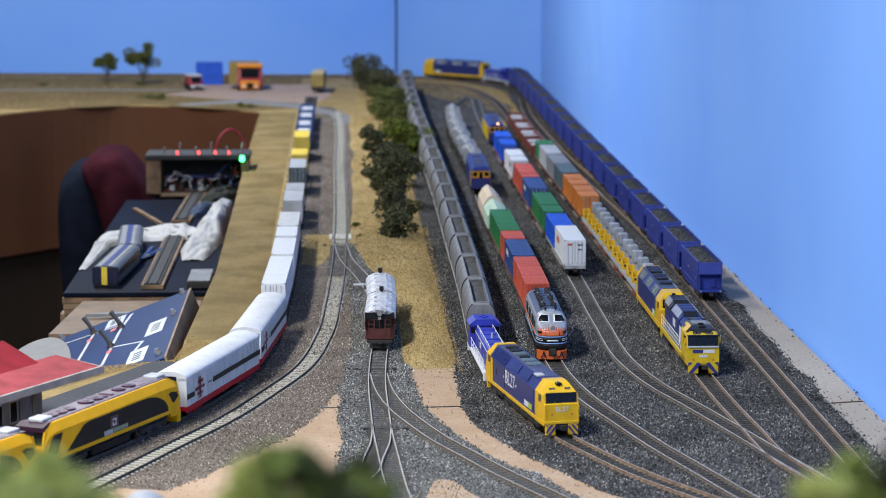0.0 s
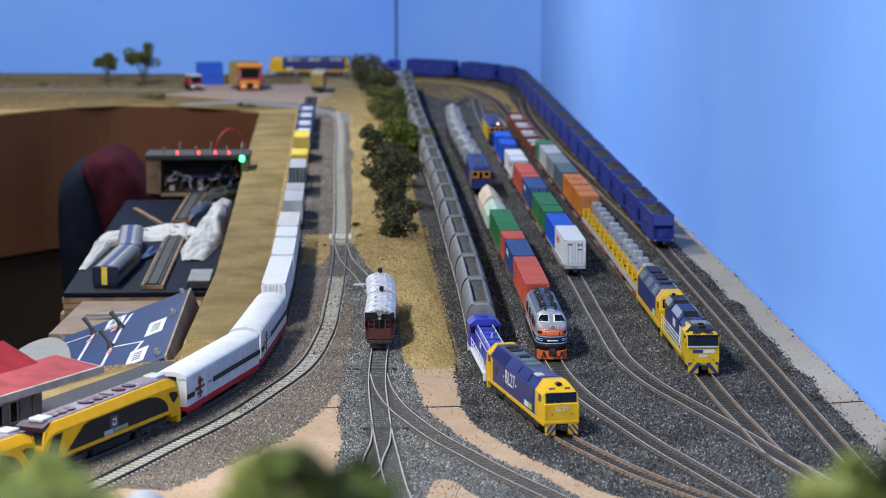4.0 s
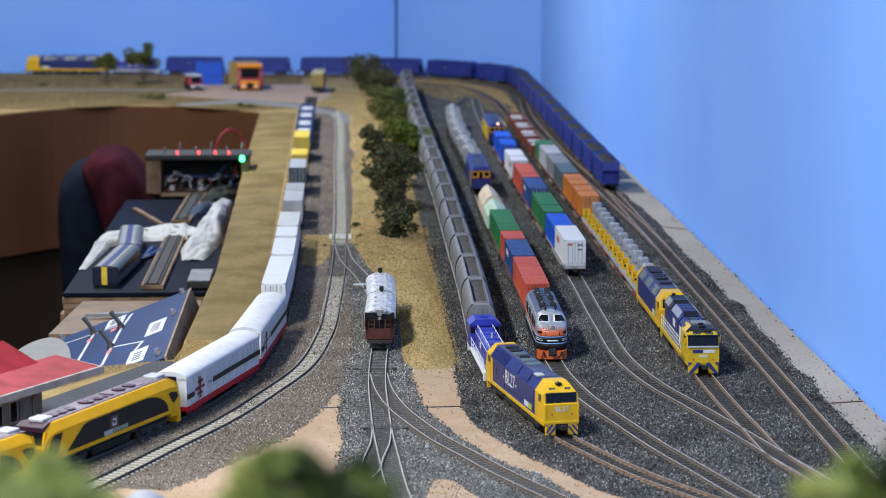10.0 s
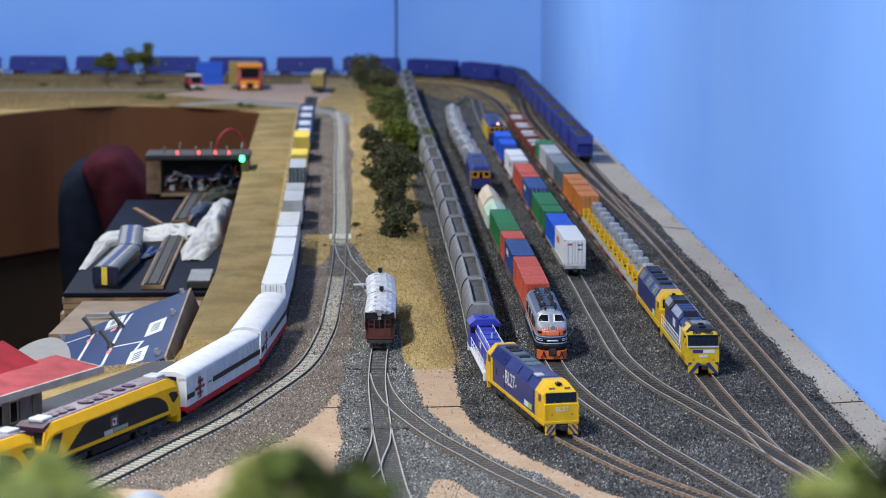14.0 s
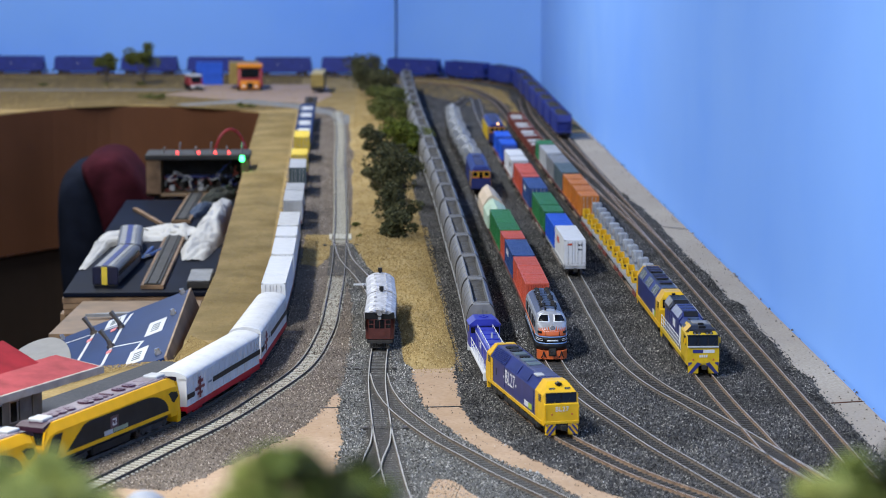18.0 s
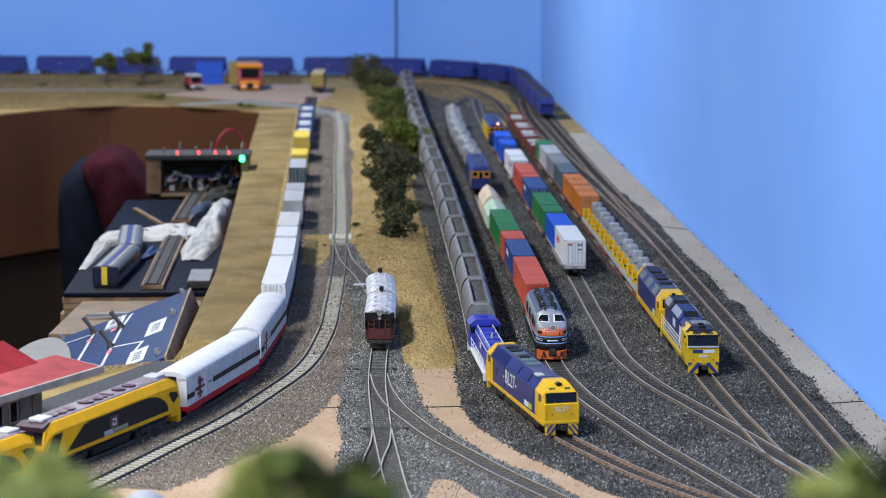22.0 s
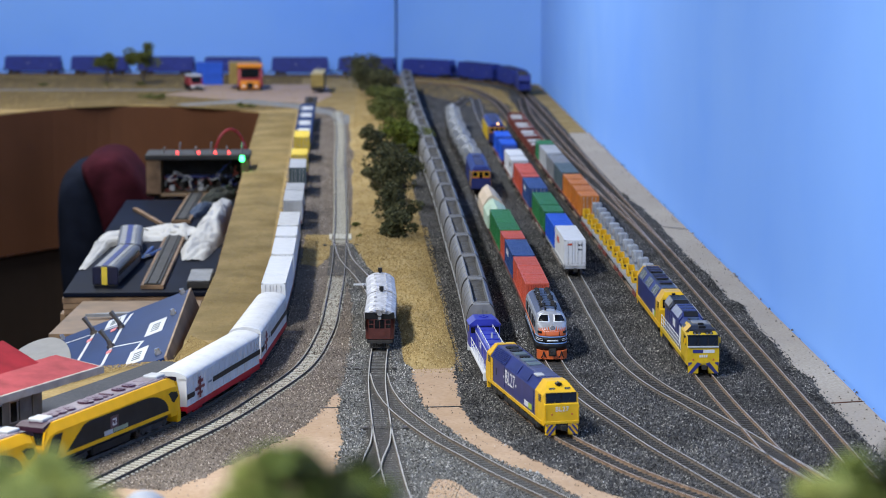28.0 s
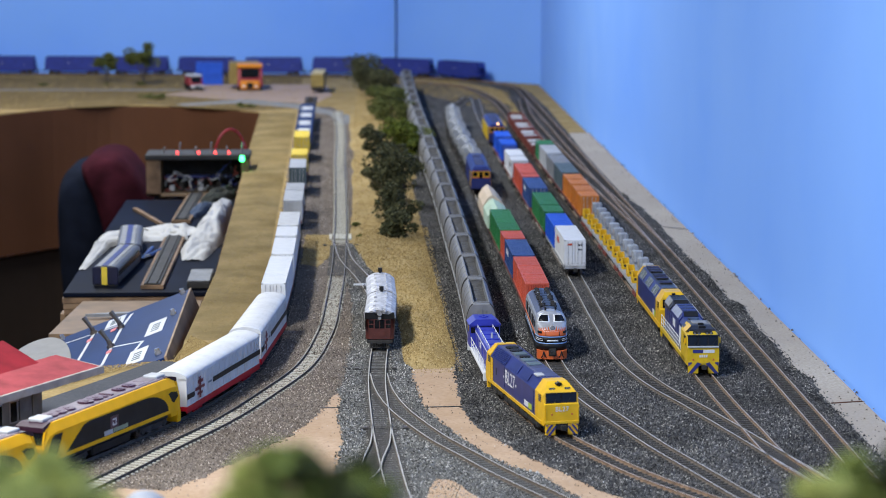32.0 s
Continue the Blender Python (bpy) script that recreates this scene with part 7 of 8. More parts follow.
scatter("track_ballast", [([(0.10, 1.6), (0.48, 1.6), (0.475, 4.2), (0.14, 4.2)], 420000)], 0.00085, STONE_TRACK, "fine dark ballast between the sleepers", "ballast", 0.0013, 0, False, 38, None, 0.0135)
scatter("track_ballast", [([(-0.02, 1.6), (0.20, 1.6), (0.06, 2.4), (0.07, 3.0), (0.0, 3.4), (0.0, 2.6)], 560000)], 0.00085, STONE_GREY, "fine grey ballast between the sleepers", "ballast", 0.0015, 0, False, 39, None, 0.0135)
scatter("track_ballast", [([(-0.40, 1.6), (-0.02, 1.9), (0.02, 2.7), (0.02, 4.5), (-0.09, 4.5), (-0.09, 2.6), (-0.30, 2.1)], 300000)], 0.00085, STONE_BROWN, "fine brown ballast between the sleepers", "ballast", 0.0012, 0, False, 40, None, 0.0135)
scatter("sleeper_gravel", [([(-0.12, a), (0.02, a), (0.02, b), (-0.12, b)], d * 1000) for a, b, d in ((2.0, 3.13, 110), (2.3, 2.45, 90), (2.6, 2.8, 110), (3.12, 3.44, 190))], 0.0009, STONE_BROWN, "brown gravel fallen over the sleepers", "ballast", 0.0022, 0, False, 41, None, 0.012)
scatter("sand_grit", [(Z_SAND_A, 6000), (Z_SAND_B, 6000)], 0.0009, STONE_BROWN, "scattered grit on the sand", "grit", 0.0009, 0.012, seed=9)
scatter("plaster_grit", [([(0.466, 1.6), (0.517, 1.6), (0.517, 5.2), (0.466, 5.2)], 1100), ([(0.47, 1.6), (0.492, 1.6), (0.486, 2.9), (0.476, 4.0), (0.466, 4.0)], 30000), ([(0.47, 1.6), (0.484, 1.6), (0.480, 2.9), (0.472, 4.0), (0.466, 4.0)], 260000)], 0.0011, STONE_DARK, "loose stones spilled on the plaster strip", "grit", 0.0009, 0.012, seed=10)

scatter("plaster_crumbs", [([(0.509, 1.6), (0.5195, 1.6), (0.5195, 5.0), (0.509, 5.0)], 5200), ([(0.492, 1.6), (0.52, 1.6), (0.52, 2.4), (0.49, 2.4)], 2600)], 0.0019, STONE_BROWN, "pale plaster crumbs along the foot of the wall", "grit", 0.0007, 0.012, seed=44)
scatter("pale_chips", [([(0.196, 2.55), (0.206, 2.55), (0.207, 2.74), (0.198, 2.74)], 26000)], 0.0011, island_mat("white_stone_chips", [(0.0, (0.3, 0.29, 0.28)), (1.0, (0.7, 0.69, 0.67))]), "white chips of stone beside the silver locomotive", "grit", 0.0022, 0.012, seed=45)


# ---- trees ----
def leaf_mat(name, dark, light):
    return island_mat(name, [(0.0, dark), (0.6, tuple((a + b) / 2 for a, b in zip(dark, light))), (1.0, light)], 0.8)


LEAF_DARK = leaf_mat("olive_leaves", (0.016, 0.020, 0.009), (0.125, 0.125, 0.055))
LEAF_MID = leaf_mat("yellow_green_leaves", (0.04, 0.055, 0.012), (0.17, 0.18, 0.05))
LEAF_BRIGHT = leaf_mat("bright_green_leaves", (0.026, 0.042, 0.006), (0.20, 0.235, 0.03))
# Leaf colour raised to stand in for bright light on the front trees.
LEAF_FORE = leaf_mat("lit_fresh_green_leaves", (0.11, 0.15, 0.022), (0.82, 0.86, 0.30))
BARK = mat("grey_brown_bark", (0.0946, 0.0731, 0.0559), 0.9, vary=0.3, scale=200)


def tree(x, y, height, spread, leaves, label, blobs=14, seed=1, leaf=0.0028, base=0.0, low=0.3, per=150, trunk=0.0022, name="model_tree", forks=0):
    """Trunk with limbs, and a crown of leaf flakes round many clumps."""
    rng = np.random.default_rng(seed)
    t = thing(name, label, "tree", m=pose(x, y, base))
    bm = bmesh.new()
    bend = rng.normal(0, spread * 0.08, (5, 2))
    pts = [Vector((bend[i, 0] * i / 2, bend[i, 1] * i / 2, height * 0.8 * i / 4)) for i in range(5)]
    for i in range(4):
        tube(bm, pts[i], pts[i + 1], trunk * (1 - i * 0.2), 7, r2=trunk * (1 - (i + 1) * 0.2))
    part("trunk", bm, BARK, t)
    centres = []
    for i in range(blobs):
        u = rng.uniform(low, 1.0)
        r = spread * (0.45 + 0.55 * math.sin(math.pi * min(1, (u - low) / (1 - low) * 0.85 + 0.15))) * rng.uniform(0.25, 1.0)
        a = rng.uniform(0, math.tau)
        centres.append((r * math.cos(a), r * math.sin(a), height * u * 0.93))
    for c in centres[:6]:
        k = int(min(3, c[2] / height * 3))
        bm = bmesh.new()
        tube(bm, pts[k], c, trunk * 0.45, 5, r2=trunk * 0.15)
        part("limb", bm, BARK, t)
    for i in range(forks):
        a = math.tau * i / forks + 0.6
        top = Vector((spread * 0.55 * math.cos(a), spread * 0.3 * math.sin(a), height * (0.62 + 0.08 * (i % 2))))
        bm = bmesh.new()
        tube(bm, (0, 0, height * 0.04), top * 0.55, trunk * 0.8, 6, r2=trunk * 0.6)
        tube(bm, top * 0.55, top, trunk * 0.6, 6, r2=trunk * 0.3)
        part("limb", bm, BARK, t)
    vs = []
    for c in centres:
        rad = spread * rng.uniform(0.26, 0.5)
        d = rng.normal(0, 1, (per, 3))
        d /= np.linalg.norm(d, axis=1)[:, None]
        p = np.array(c) + d * rad * rng.uniform(0.35, 1.0, (per, 1)) ** 0.5 * np.array([1, 1, 0.75])
        u = rng.normal(0, 1, (per, 3))
        u /= np.linalg.norm(u, axis=1)[:, None]
        w = np.cross(u, rng.normal(0, 1, (per, 3)))
        w /= np.linalg.norm(w, axis=1)[:, None]
        s = leaf * rng.uniform(0.6, 1.3, (per, 1))
        vs.append(np.stack([p - u * s, p + w * s * 0.5, p + u * s, p - w * s * 0.5], 1).reshape(-1, 3))
    v = np.concatenate(vs)
    v[:, 2] = np.maximum(v[:, 2], 0.002)
    f = np.arange(len(v)).reshape(-1, 4)
    me = bpy.data.meshes.new("crown")
    me.from_pydata(v.tolist(), [], f.tolist())
    me.materials.append(leaves)
    c = new("crown", me)
    c.parent = t
    return t


MIDTREES = [(0.070, 3.47, 0.045, 0.030, LEAF_DARK), (0.074, 3.62, 0.066, 0.030, LEAF_DARK), (0.088, 3.85, 0.082, 0.036, LEAF_DARK), (0.062, 3.90, 0.080, 0.034, LEAF_DARK), (0.074, 4.12, 0.076, 0.038, LEAF_DARK), (0.050, 4.45, 0.075, 0.026, LEAF_DARK), (0.098, 4.50, 0.076, 0.036, LEAF_BRIGHT), (0.116, 4.48, 0.072, 0.036, LEAF_BRIGHT), (0.100, 5.15, 0.078, 0.040, LEAF_MID), (0.078, 5.25, 0.072, 0.036, LEAF_MID), (0.115, 5.35, 0.060, 0.030, LEAF_MID), (0.075, 5.85, 0.095, 0.052, LEAF_DARK), (0.100, 5.70, 0.075, 0.042, LEAF_DARK), (0.055, 6.00, 0.090, 0.046, LEAF_DARK)]
for i, (x, y, h, s, m) in enumerate(MIDTREES):
    x += 0.010 if y < 5.5 else 0.0
    lb = {LEAF_DARK: "dark olive gum tree in the dry grass", LEAF_MID: "yellow-green bushy tree in the dry grass", LEAF_BRIGHT: "bright green bushy tree in the dry grass"}[m]
    tagged(tree(x, y, h * 1.06, s * 1.08, m, lb, 18, 20 + i, low=0.22), group="row of trees beside the yard")
tree(-0.606, 6.37, 0.078, 0.027, LEAF_MID, "small olive gum tree before the end wall", 16, 51, low=0.52, per=200, forks=3)
tree(-0.505, 6.29, 0.110, 0.039, LEAF_MID, "spreading olive gum tree before the end wall", 22, 52, low=0.50, per=220, forks=4)
for i, (x, y, s) in enumerate(((-0.51, 6.27, 0.012), (-0.60, 6.28, 0.008), (-0.76, 6.27, 0.012), (-0.46, 5.86, 0.026), (-0.43, 5.85, 0.022), (-0.225, 5.62, 0.015), (-0.205, 5.63, 0.012), (0.022, 3.62, 0.008), (0.028, 3.50, 0.006))):
    tree(x, y, s * 0.6, s, LEAF_MID, "low olive scrub bush in the grass", 8, 60 + i, low=0.1, per=60, trunk=0.0008, leaf=0.0018, name="scrub_bush")
# Darker copies of the front leaves, with shade put into their colour.
LEAF_SHADE = leaf_mat("half_shaded_green_leaves", (0.06, 0.09, 0.018), (0.40, 0.47, 0.12))
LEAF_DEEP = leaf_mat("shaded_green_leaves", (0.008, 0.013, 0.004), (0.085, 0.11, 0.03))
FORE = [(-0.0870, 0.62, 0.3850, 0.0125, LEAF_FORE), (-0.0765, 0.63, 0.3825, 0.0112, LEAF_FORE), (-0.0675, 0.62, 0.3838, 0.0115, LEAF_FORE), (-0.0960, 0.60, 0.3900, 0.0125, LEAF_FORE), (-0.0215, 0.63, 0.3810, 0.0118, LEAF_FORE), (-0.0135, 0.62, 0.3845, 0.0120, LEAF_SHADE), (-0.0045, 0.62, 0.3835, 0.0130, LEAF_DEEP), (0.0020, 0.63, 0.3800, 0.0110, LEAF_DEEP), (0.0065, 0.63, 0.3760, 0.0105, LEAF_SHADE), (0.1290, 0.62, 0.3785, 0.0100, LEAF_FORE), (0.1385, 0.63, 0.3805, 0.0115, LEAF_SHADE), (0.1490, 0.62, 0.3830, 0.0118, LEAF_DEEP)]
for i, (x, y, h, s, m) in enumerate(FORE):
    tagged(tree(x, y, h, s, m, "tall green tree at the front of the layout, lit and shaded leaf tones", 26, 80 + i, low=0.86, per=300, trunk=0.0025, leaf=0.0016), group="trees at the front edge")

# ---- lorry yard at the back ----
def stacked(label, x, y, z):
    c = container(68, BRIGHTBLUE, label, 28.5, doors=False)
    c.matrix_basis = pose(x, y, z, 0, 0, 2)
    return c


stacked("bright blue container standing on the yard", -0.335, 6.285, 0.0012)
stacked("bright blue container stacked on another", -0.335, 6.285, 0.0298)


def lorry(x, y, rz, colour, side, label, w=27.0, h=62.0, box_mat=None):
    t = thing("toy_lorry", label, "lorry", m=pose(x, y, 0.0012, 0, 0, rz))
    bm = bmesh.new()
    loft(bm, [ring(xx, 14, z, w, 5) for xx, z in ((-30, h * 0.92), (2, h * 0.92), (8, h * 0.8), (14, h * 0.48), (18, h * 0.46), (20, h * 0.24))])
    cab = vpart("cab", bm, side, t)
    boxpart("sun_visor", (-32, 12, -w - 1, w + 1, h * 0.84, h), colour, cab, 3)
    bm = bmesh.new()
    prism(bm, [(8.4, h * 0.8), (14.6, h * 0.48), (15.8, h * 0.5), (9.6, h * 0.82)], -w * 0.72, w * 0.72, "y")
    vpart("windscreen", bm, GLASSD, cab)
    boxpart("bumper", (12, 24, -w * 0.78, w * 0.78, 3, h * 0.38), colour, t, 3)
    boxpart("grille", (23.5, 24.6, -8, 8, 5, h * 0.3), BLACKP, t, 1)
    for s in (-1, 1):
        boxpart("headlight", (23, 25, s * 15 - 3, s * 15 + 3, 9, 14), LETTER, t, 0.5)
        for xx in (10, -22):
            bm = bmesh.new()
            tube(bm, (xx, s * (w - 5), 8), (xx, s * w, 8), 8, 16)
            vpart("wheel", bm, BLACKP, t)
    boxpart("chassis", (-60, 10, -12, 12, 8, 14), UNDER, t)
    if box_mat:
        boxpart("cargo_box", (-110, -34, -w - 22, w - 8, 12, h), box_mat, t, 1)
        for s in (-1, 1):
            bm = bmesh.new()
            tube(bm, (-90, s * (w - 6), 8), (-90, s * (w - 1), 8), 8, 16)
            vpart("wheel", bm, BLACKP, t)
    return t


KHAKI = mat("khaki_paint", (0.258, 0.185, 0.0516), 0.6, vary=0.12)
ORANGE_T = mat("lorry_orange", (0.688, 0.241, 0.0172), 0.4, vary=0.06)
REDT = mat("lorry_red", (0.275, 0.0172, 0.0258), 0.45, vary=0.1)
lorry(-0.224, 6.10, -88, ORANGE_T, REDT, "orange toy lorry with red cab sides and khaki box", 31.0, 66.0, box_mat=KHAKI)
lorry(-0.362, 6.10, -70, PALEGREY, REDT, "small red and grey toy lorry", 17, 40)
kv = thing("box_van", "khaki bogie box van on the end of the track", "wagon", m=pose(-0.052, 6.06, RAIL, 0, 0, -93))
bm = bmesh.new()
loft(bm, [ring(x, 12, 46, 15.5, 4) for x in (-60, 60)])
vpart("body", bm, KHAKI, kv)
bm = bmesh.new()
loft(bm, [ring(x, 43, 47.5, 16, 3) for x in (-61, 61)])
vpart("roof", bm, mat("pale_khaki_roof", (0.5, 0.43, 0.25), 0.7), kv)
for s in (-1, 1):
    boxpart("door", (-14, 14, s * 15.6 - 0.5, s * 15.6 + 0.5, 13, 42), KHAKI, kv, 0.3)
    bogie(kv, s * 40)
    coupler(kv, s * 60, s)
boxpart("underframe", (-60, 60, -14, 14, 9, 12.4), UNDER, kv)

# ---- station with its platform ----
sheet("platform", [(-0.177, 2.526), (-0.197, 2.530), (-0.243, 2.435), (-0.292, 2.335), (-0.345, 2.20), (-0.40, 2.08), (-0.385, 2.02), (-0.305, 2.10), (-0.225, 2.235), (-0.183, 2.335), (-0.158, 2.43), (-0.150, 2.50)], 0.010, 0.010, PLATFORM, "dark grey asphalt station platform")
ROOFRED = mat("faded_red_roof", (0.30, 0.052, 0.058), 0.8, vary=0.2, scale=40, spec=0.15)
ROOFRED2 = mat("deep_red_roof", (0.235, 0.0125, 0.02), 0.75, vary=0.2, scale=40, spec=0.15)
GREYWALL = mat("weathered_grey_boards", (0.189, 0.181, 0.163), 0.8, vary=0.2, scale=60)
TRIM = mat("stone_grey_trim", (0.361, 0.335, 0.301), 0.75, vary=0.15, scale=60)
st = thing("station_building", "small grey station building with red roofs", "building", m=pose(-0.227, 2.266, 0.0005, 0, 0, 60.5))
# local x runs along the track away from the eye, y to the left of it
boxpart("wall", (-330, -64, 22, 128, 0, 52), GREYWALL, st)
bm = bmesh.new()
prism(bm, [(0, 52.5), (0, 56.5), (52, 63), (52, 58)], -350, 0, "x")
ver = vpart("verandah_roof", bm, ROOFRED, st, "faded red verandah roof")
boxpart("fascia_board", (-351, 1, -2.5, 0.2, 50, 57), TRIM, ver)
bm = bmesh.new()
prism(bm, [(-2, 50), (-2, 56), (54, 62.5), (54, 57)], 0.2, 2.5, "x")
vpart("barge_board", bm, TRIM, ver)
bm = bmesh.new()
prism(bm, [(44, 58), (40, 60), (86, 80), (132, 60), (128, 58), (86, 75)], -340, -36, "x")
vpart("gable_roof", bm, ROOFRED2, st, "deep red gable roof")
bm = bmesh.new()
prism(bm, [(38, 61), (82, 82.5), (90, 82.5), (136, 61), (136, 57), (86, 78), (38, 57)], -176, -170, "x")
vpart("gable_trim", bm, TRIM, st)
for i in range(4):
    x = -112 - i * 34
    w = boxpart("window", (x, x + 9, 21, 22.4, 22, 40), GLASSD, st)
    boxpart("window_frame", (x - 1.2, x + 10.2, 21.4, 22.3, 20.6, 41.6), TRIM, w)
    w = boxpart("window", (x + 12, x + 21, 21, 22.4, 22, 40), GLASSD, st)
    boxpart("window_frame", (x + 10.8, x + 22.2, 21.4, 22.3, 20.6, 41.6), TRIM, w)
for x in (-72, -92):
    boxpart("door", (x - 7, x + 7, 20.8, 22.2, 1, 44), GREYWALL, st)

# pale tank in the foreground
silo = thing("storage_tank", "pale blue-grey domed storage tank", "tank", m=pose(-0.127, 1.53, 0.0))
bm = bmesh.new()
loft(bm, [[(18 * k * math.cos(a), 18 * k * math.sin(a), z) for a in [i * math.tau / 28 for i in range(28)]] for z, k in ((0, 1), (100, 1), (108, 0.92), (115, 0.72), (119, 0.42), (120.5, 0.12))])
vpart("shell", bm, mat("pale_tank_paint", (0.27, 0.285, 0.32), 0.6, spec=0.2), silo, smooth=True)
boxpart("base_ring", (-19.5, 19.5, -19.5, 19.5, 0, 3), TRIM, silo, 1)

# ---- operating well: work shelf, panel and chair ----
SHELFBLUE = mat("dark_blue_laminate", (0.0045, 0.0068, 0.0155), 0.55, vary=0.25, scale=10, spec=0.05)
PLY = mat("plywood", (0.20, 0.125, 0.07), 0.65, vary=0.25, scale=18)
PLYEDGE = mat("plywood_edge", (0.189, 0.112, 0.0602), 0.75, vary=0.3, scale=50)
PANELBLUE = mat("blue_panel_paint", (0.0066, 0.0300, 0.118), 0.45, vary=0.12, scale=9, spec=0.12)
CLOTH = mat("white_cloth", (0.47, 0.465, 0.46), 0.9, vary=0.08, scale=30, bump=0.4)
BLACKPLASTIC = mat("black_track_bed", (0.0258, 0.0258, 0.0275), 0.75, vary=0.3, scale=80)
shelf = thing("work_shelf", "dark blue laminate work shelf on plywood", "shelf", m=pose(-0.28, 3.80, -0.045))
boxpart("top", (-100, 100, -500, 500, -6, 0), SHELFBLUE, shelf, 1)
for i in range(3):
    boxpart("ply_layer", (-101 + i, 101, -501, 500, -14 - i * 8, -7 - i * 8), PLY if i % 2 else PLYEDGE, shelf)
for x in (-90, 90):
    for y in (-480, 480):
        boxpart("leg", (x - 15, x + 15, y - 15, y + 15, -954, -30), PLY, shelf)
low = thing("plywood_sheet", "bare plywood sheet in front of the shelf", "board", m=pose(-0.29, 3.175, -0.055))
bm = bmesh.new()
prism(bm, [(-80, -130), (100, -130), (100, 122), (-62, 122)], -12, 0, "z")
vpart("sheet", bm, PLY, low)
for x in (-50, 80):
    boxpart("batten", (x - 12, x + 12, -110, 110, -945, -12), PLYEDGE, low)
pl = thing("pliers", "steel pliers with red grips lying on plywood", "tool", m=pose(-0.265, 3.16, -0.050, 0, 0, 8))
bm = bmesh.new()
prism(bm, [(-70, 0), (-30, 9), (0, 7), (0, -3), (-30, -4)], -2, 2, "z")
vpart("jaw", bm, TANKG, pl)
for s in (-1, 1):
    bm = bmesh.new()
    tube(bm, (0, s * 2, 0), (62, s * 11 + 2, 2), 4.2, 8)
    vpart("grip", bm, REDC, pl)

panel = thing("control_panel", "sloping blue control panel with toggle switches", "control panel", m=pose(-0.2775, 2.805, -0.0293, 0, -20.9, 0))
boxpart("plate", (-82, 93, -225, 225, -3, 0), PANELBLUE, panel, 0.6)
boxpart("case_side", (93, 96, -226, 226, -42, 1), TIMBER, panel, 0.4)


def panel_line(a, b, w=4.0, m=None):
    a, b = Vector((*a, 0)), Vector((*b, 0))
    d = (b - a).normalized()
    n = Vector((-d.y, d.x, 0)) * w / 2
    bm = bmesh.new()
    prism(bm, [(q.x, q.y) for q in (a - n, b - n, b + n, a + n)], 0.1, 0.5, "z")
    vpart("track_line", bm, m or LETTER, panel)


for a, b in (((-74, 166), (-28, 153)), ((-28, 153), (12, 140)), ((-28, 153), (-31, -83)), ((18, 200), (12, 112)), ((12, 112), (11, -11)), ((11, -11), (10, -114)), ((10, -114), (-20, -160)), ((11, -11), (54, -56)), ((54, -56), (49, -100))):
    panel_line(a, b)
for x0, x1, y0, y1 in ((54, 76, -30, 58), (44, 66, -188, -104), (-14, 10, 155, 212)):
    c = boxpart("printed_card", (x0, x1, y0, y1, 0.1, 0.7), LETTER, panel)
    for i in range(4):
        yy = y0 + (y1 - y0) * (0.25 + 0.15 * i)
        boxpart("print_bar", (x0 + 6, x1 - 6, yy - 3, yy + 3, 0.7, 0.9), TEALC, c)
for x, y in ((-28, 153), (12, 112), (11, -11)):
    bm = bmesh.new()
    tube(bm, (x, y, 0), (x, y, 4), 4.8, 6)
    tube(bm, (x, y, 4), (x, y, 9), 3, 8)
    tube(bm, (x, y, 8), (x - 5, y + 4, 23), 2.2, 8, r2=3.2)
    vpart("toggle_switch", bm, mat("bronzed_steel", (0.20, 0.17, 0.14), 0.3, 0.8) if (x, y) == (-28, 153) else bpy.data.materials["bronzed_steel"], panel)
for x, y in ((-75, 205), (86, 205), (84, 60), (84, -190), (-75, -205)):
    bm = bmesh.new()
    tube(bm, (x, y, 0), (x, y, 3), 4, 10)
    tube(bm, (x, y, 3), (x, y, 7), 3, 6)
    vpart("panel_screw", bm, SILVER, panel)
PINK = mat("coral_sticker", (0.688, 0.172, 0.172), 0.5)
for x, y in ((-29, 110), (1, 120), (11, -40)):
    boxpart("coral_marker", (x - 3.4, x + 3.4, y - 9, y + 9, 0.5, 0.9), PINK, panel)
for y in (-200, 200):
    boxpart("bracket", (60, 78, y - 8, y + 8, -160, -4), TIMBER, panel)
lid = thing("foam_lid", "rounded white foam lid beside the panel", "lid", m=pose(-0.356, 2.80, -0.056, 8, -10, 0))
bm = bmesh.new()
prism(bm, [(50 * math.cos(a) * (1 if math.cos(a) < 0 else 0.8), 130 * math.sin(a)) for a in [i * math.tau / 40 for i in range(40)]], -6, 0, "z")
vpart("sheet", bm, mat("foam_white", (0.25, 0.245, 0.24), 0.8, vary=0.06), lid)
boxpart("support", (-10, 10, -10, 10, -300, -6), TIMBER, lid)

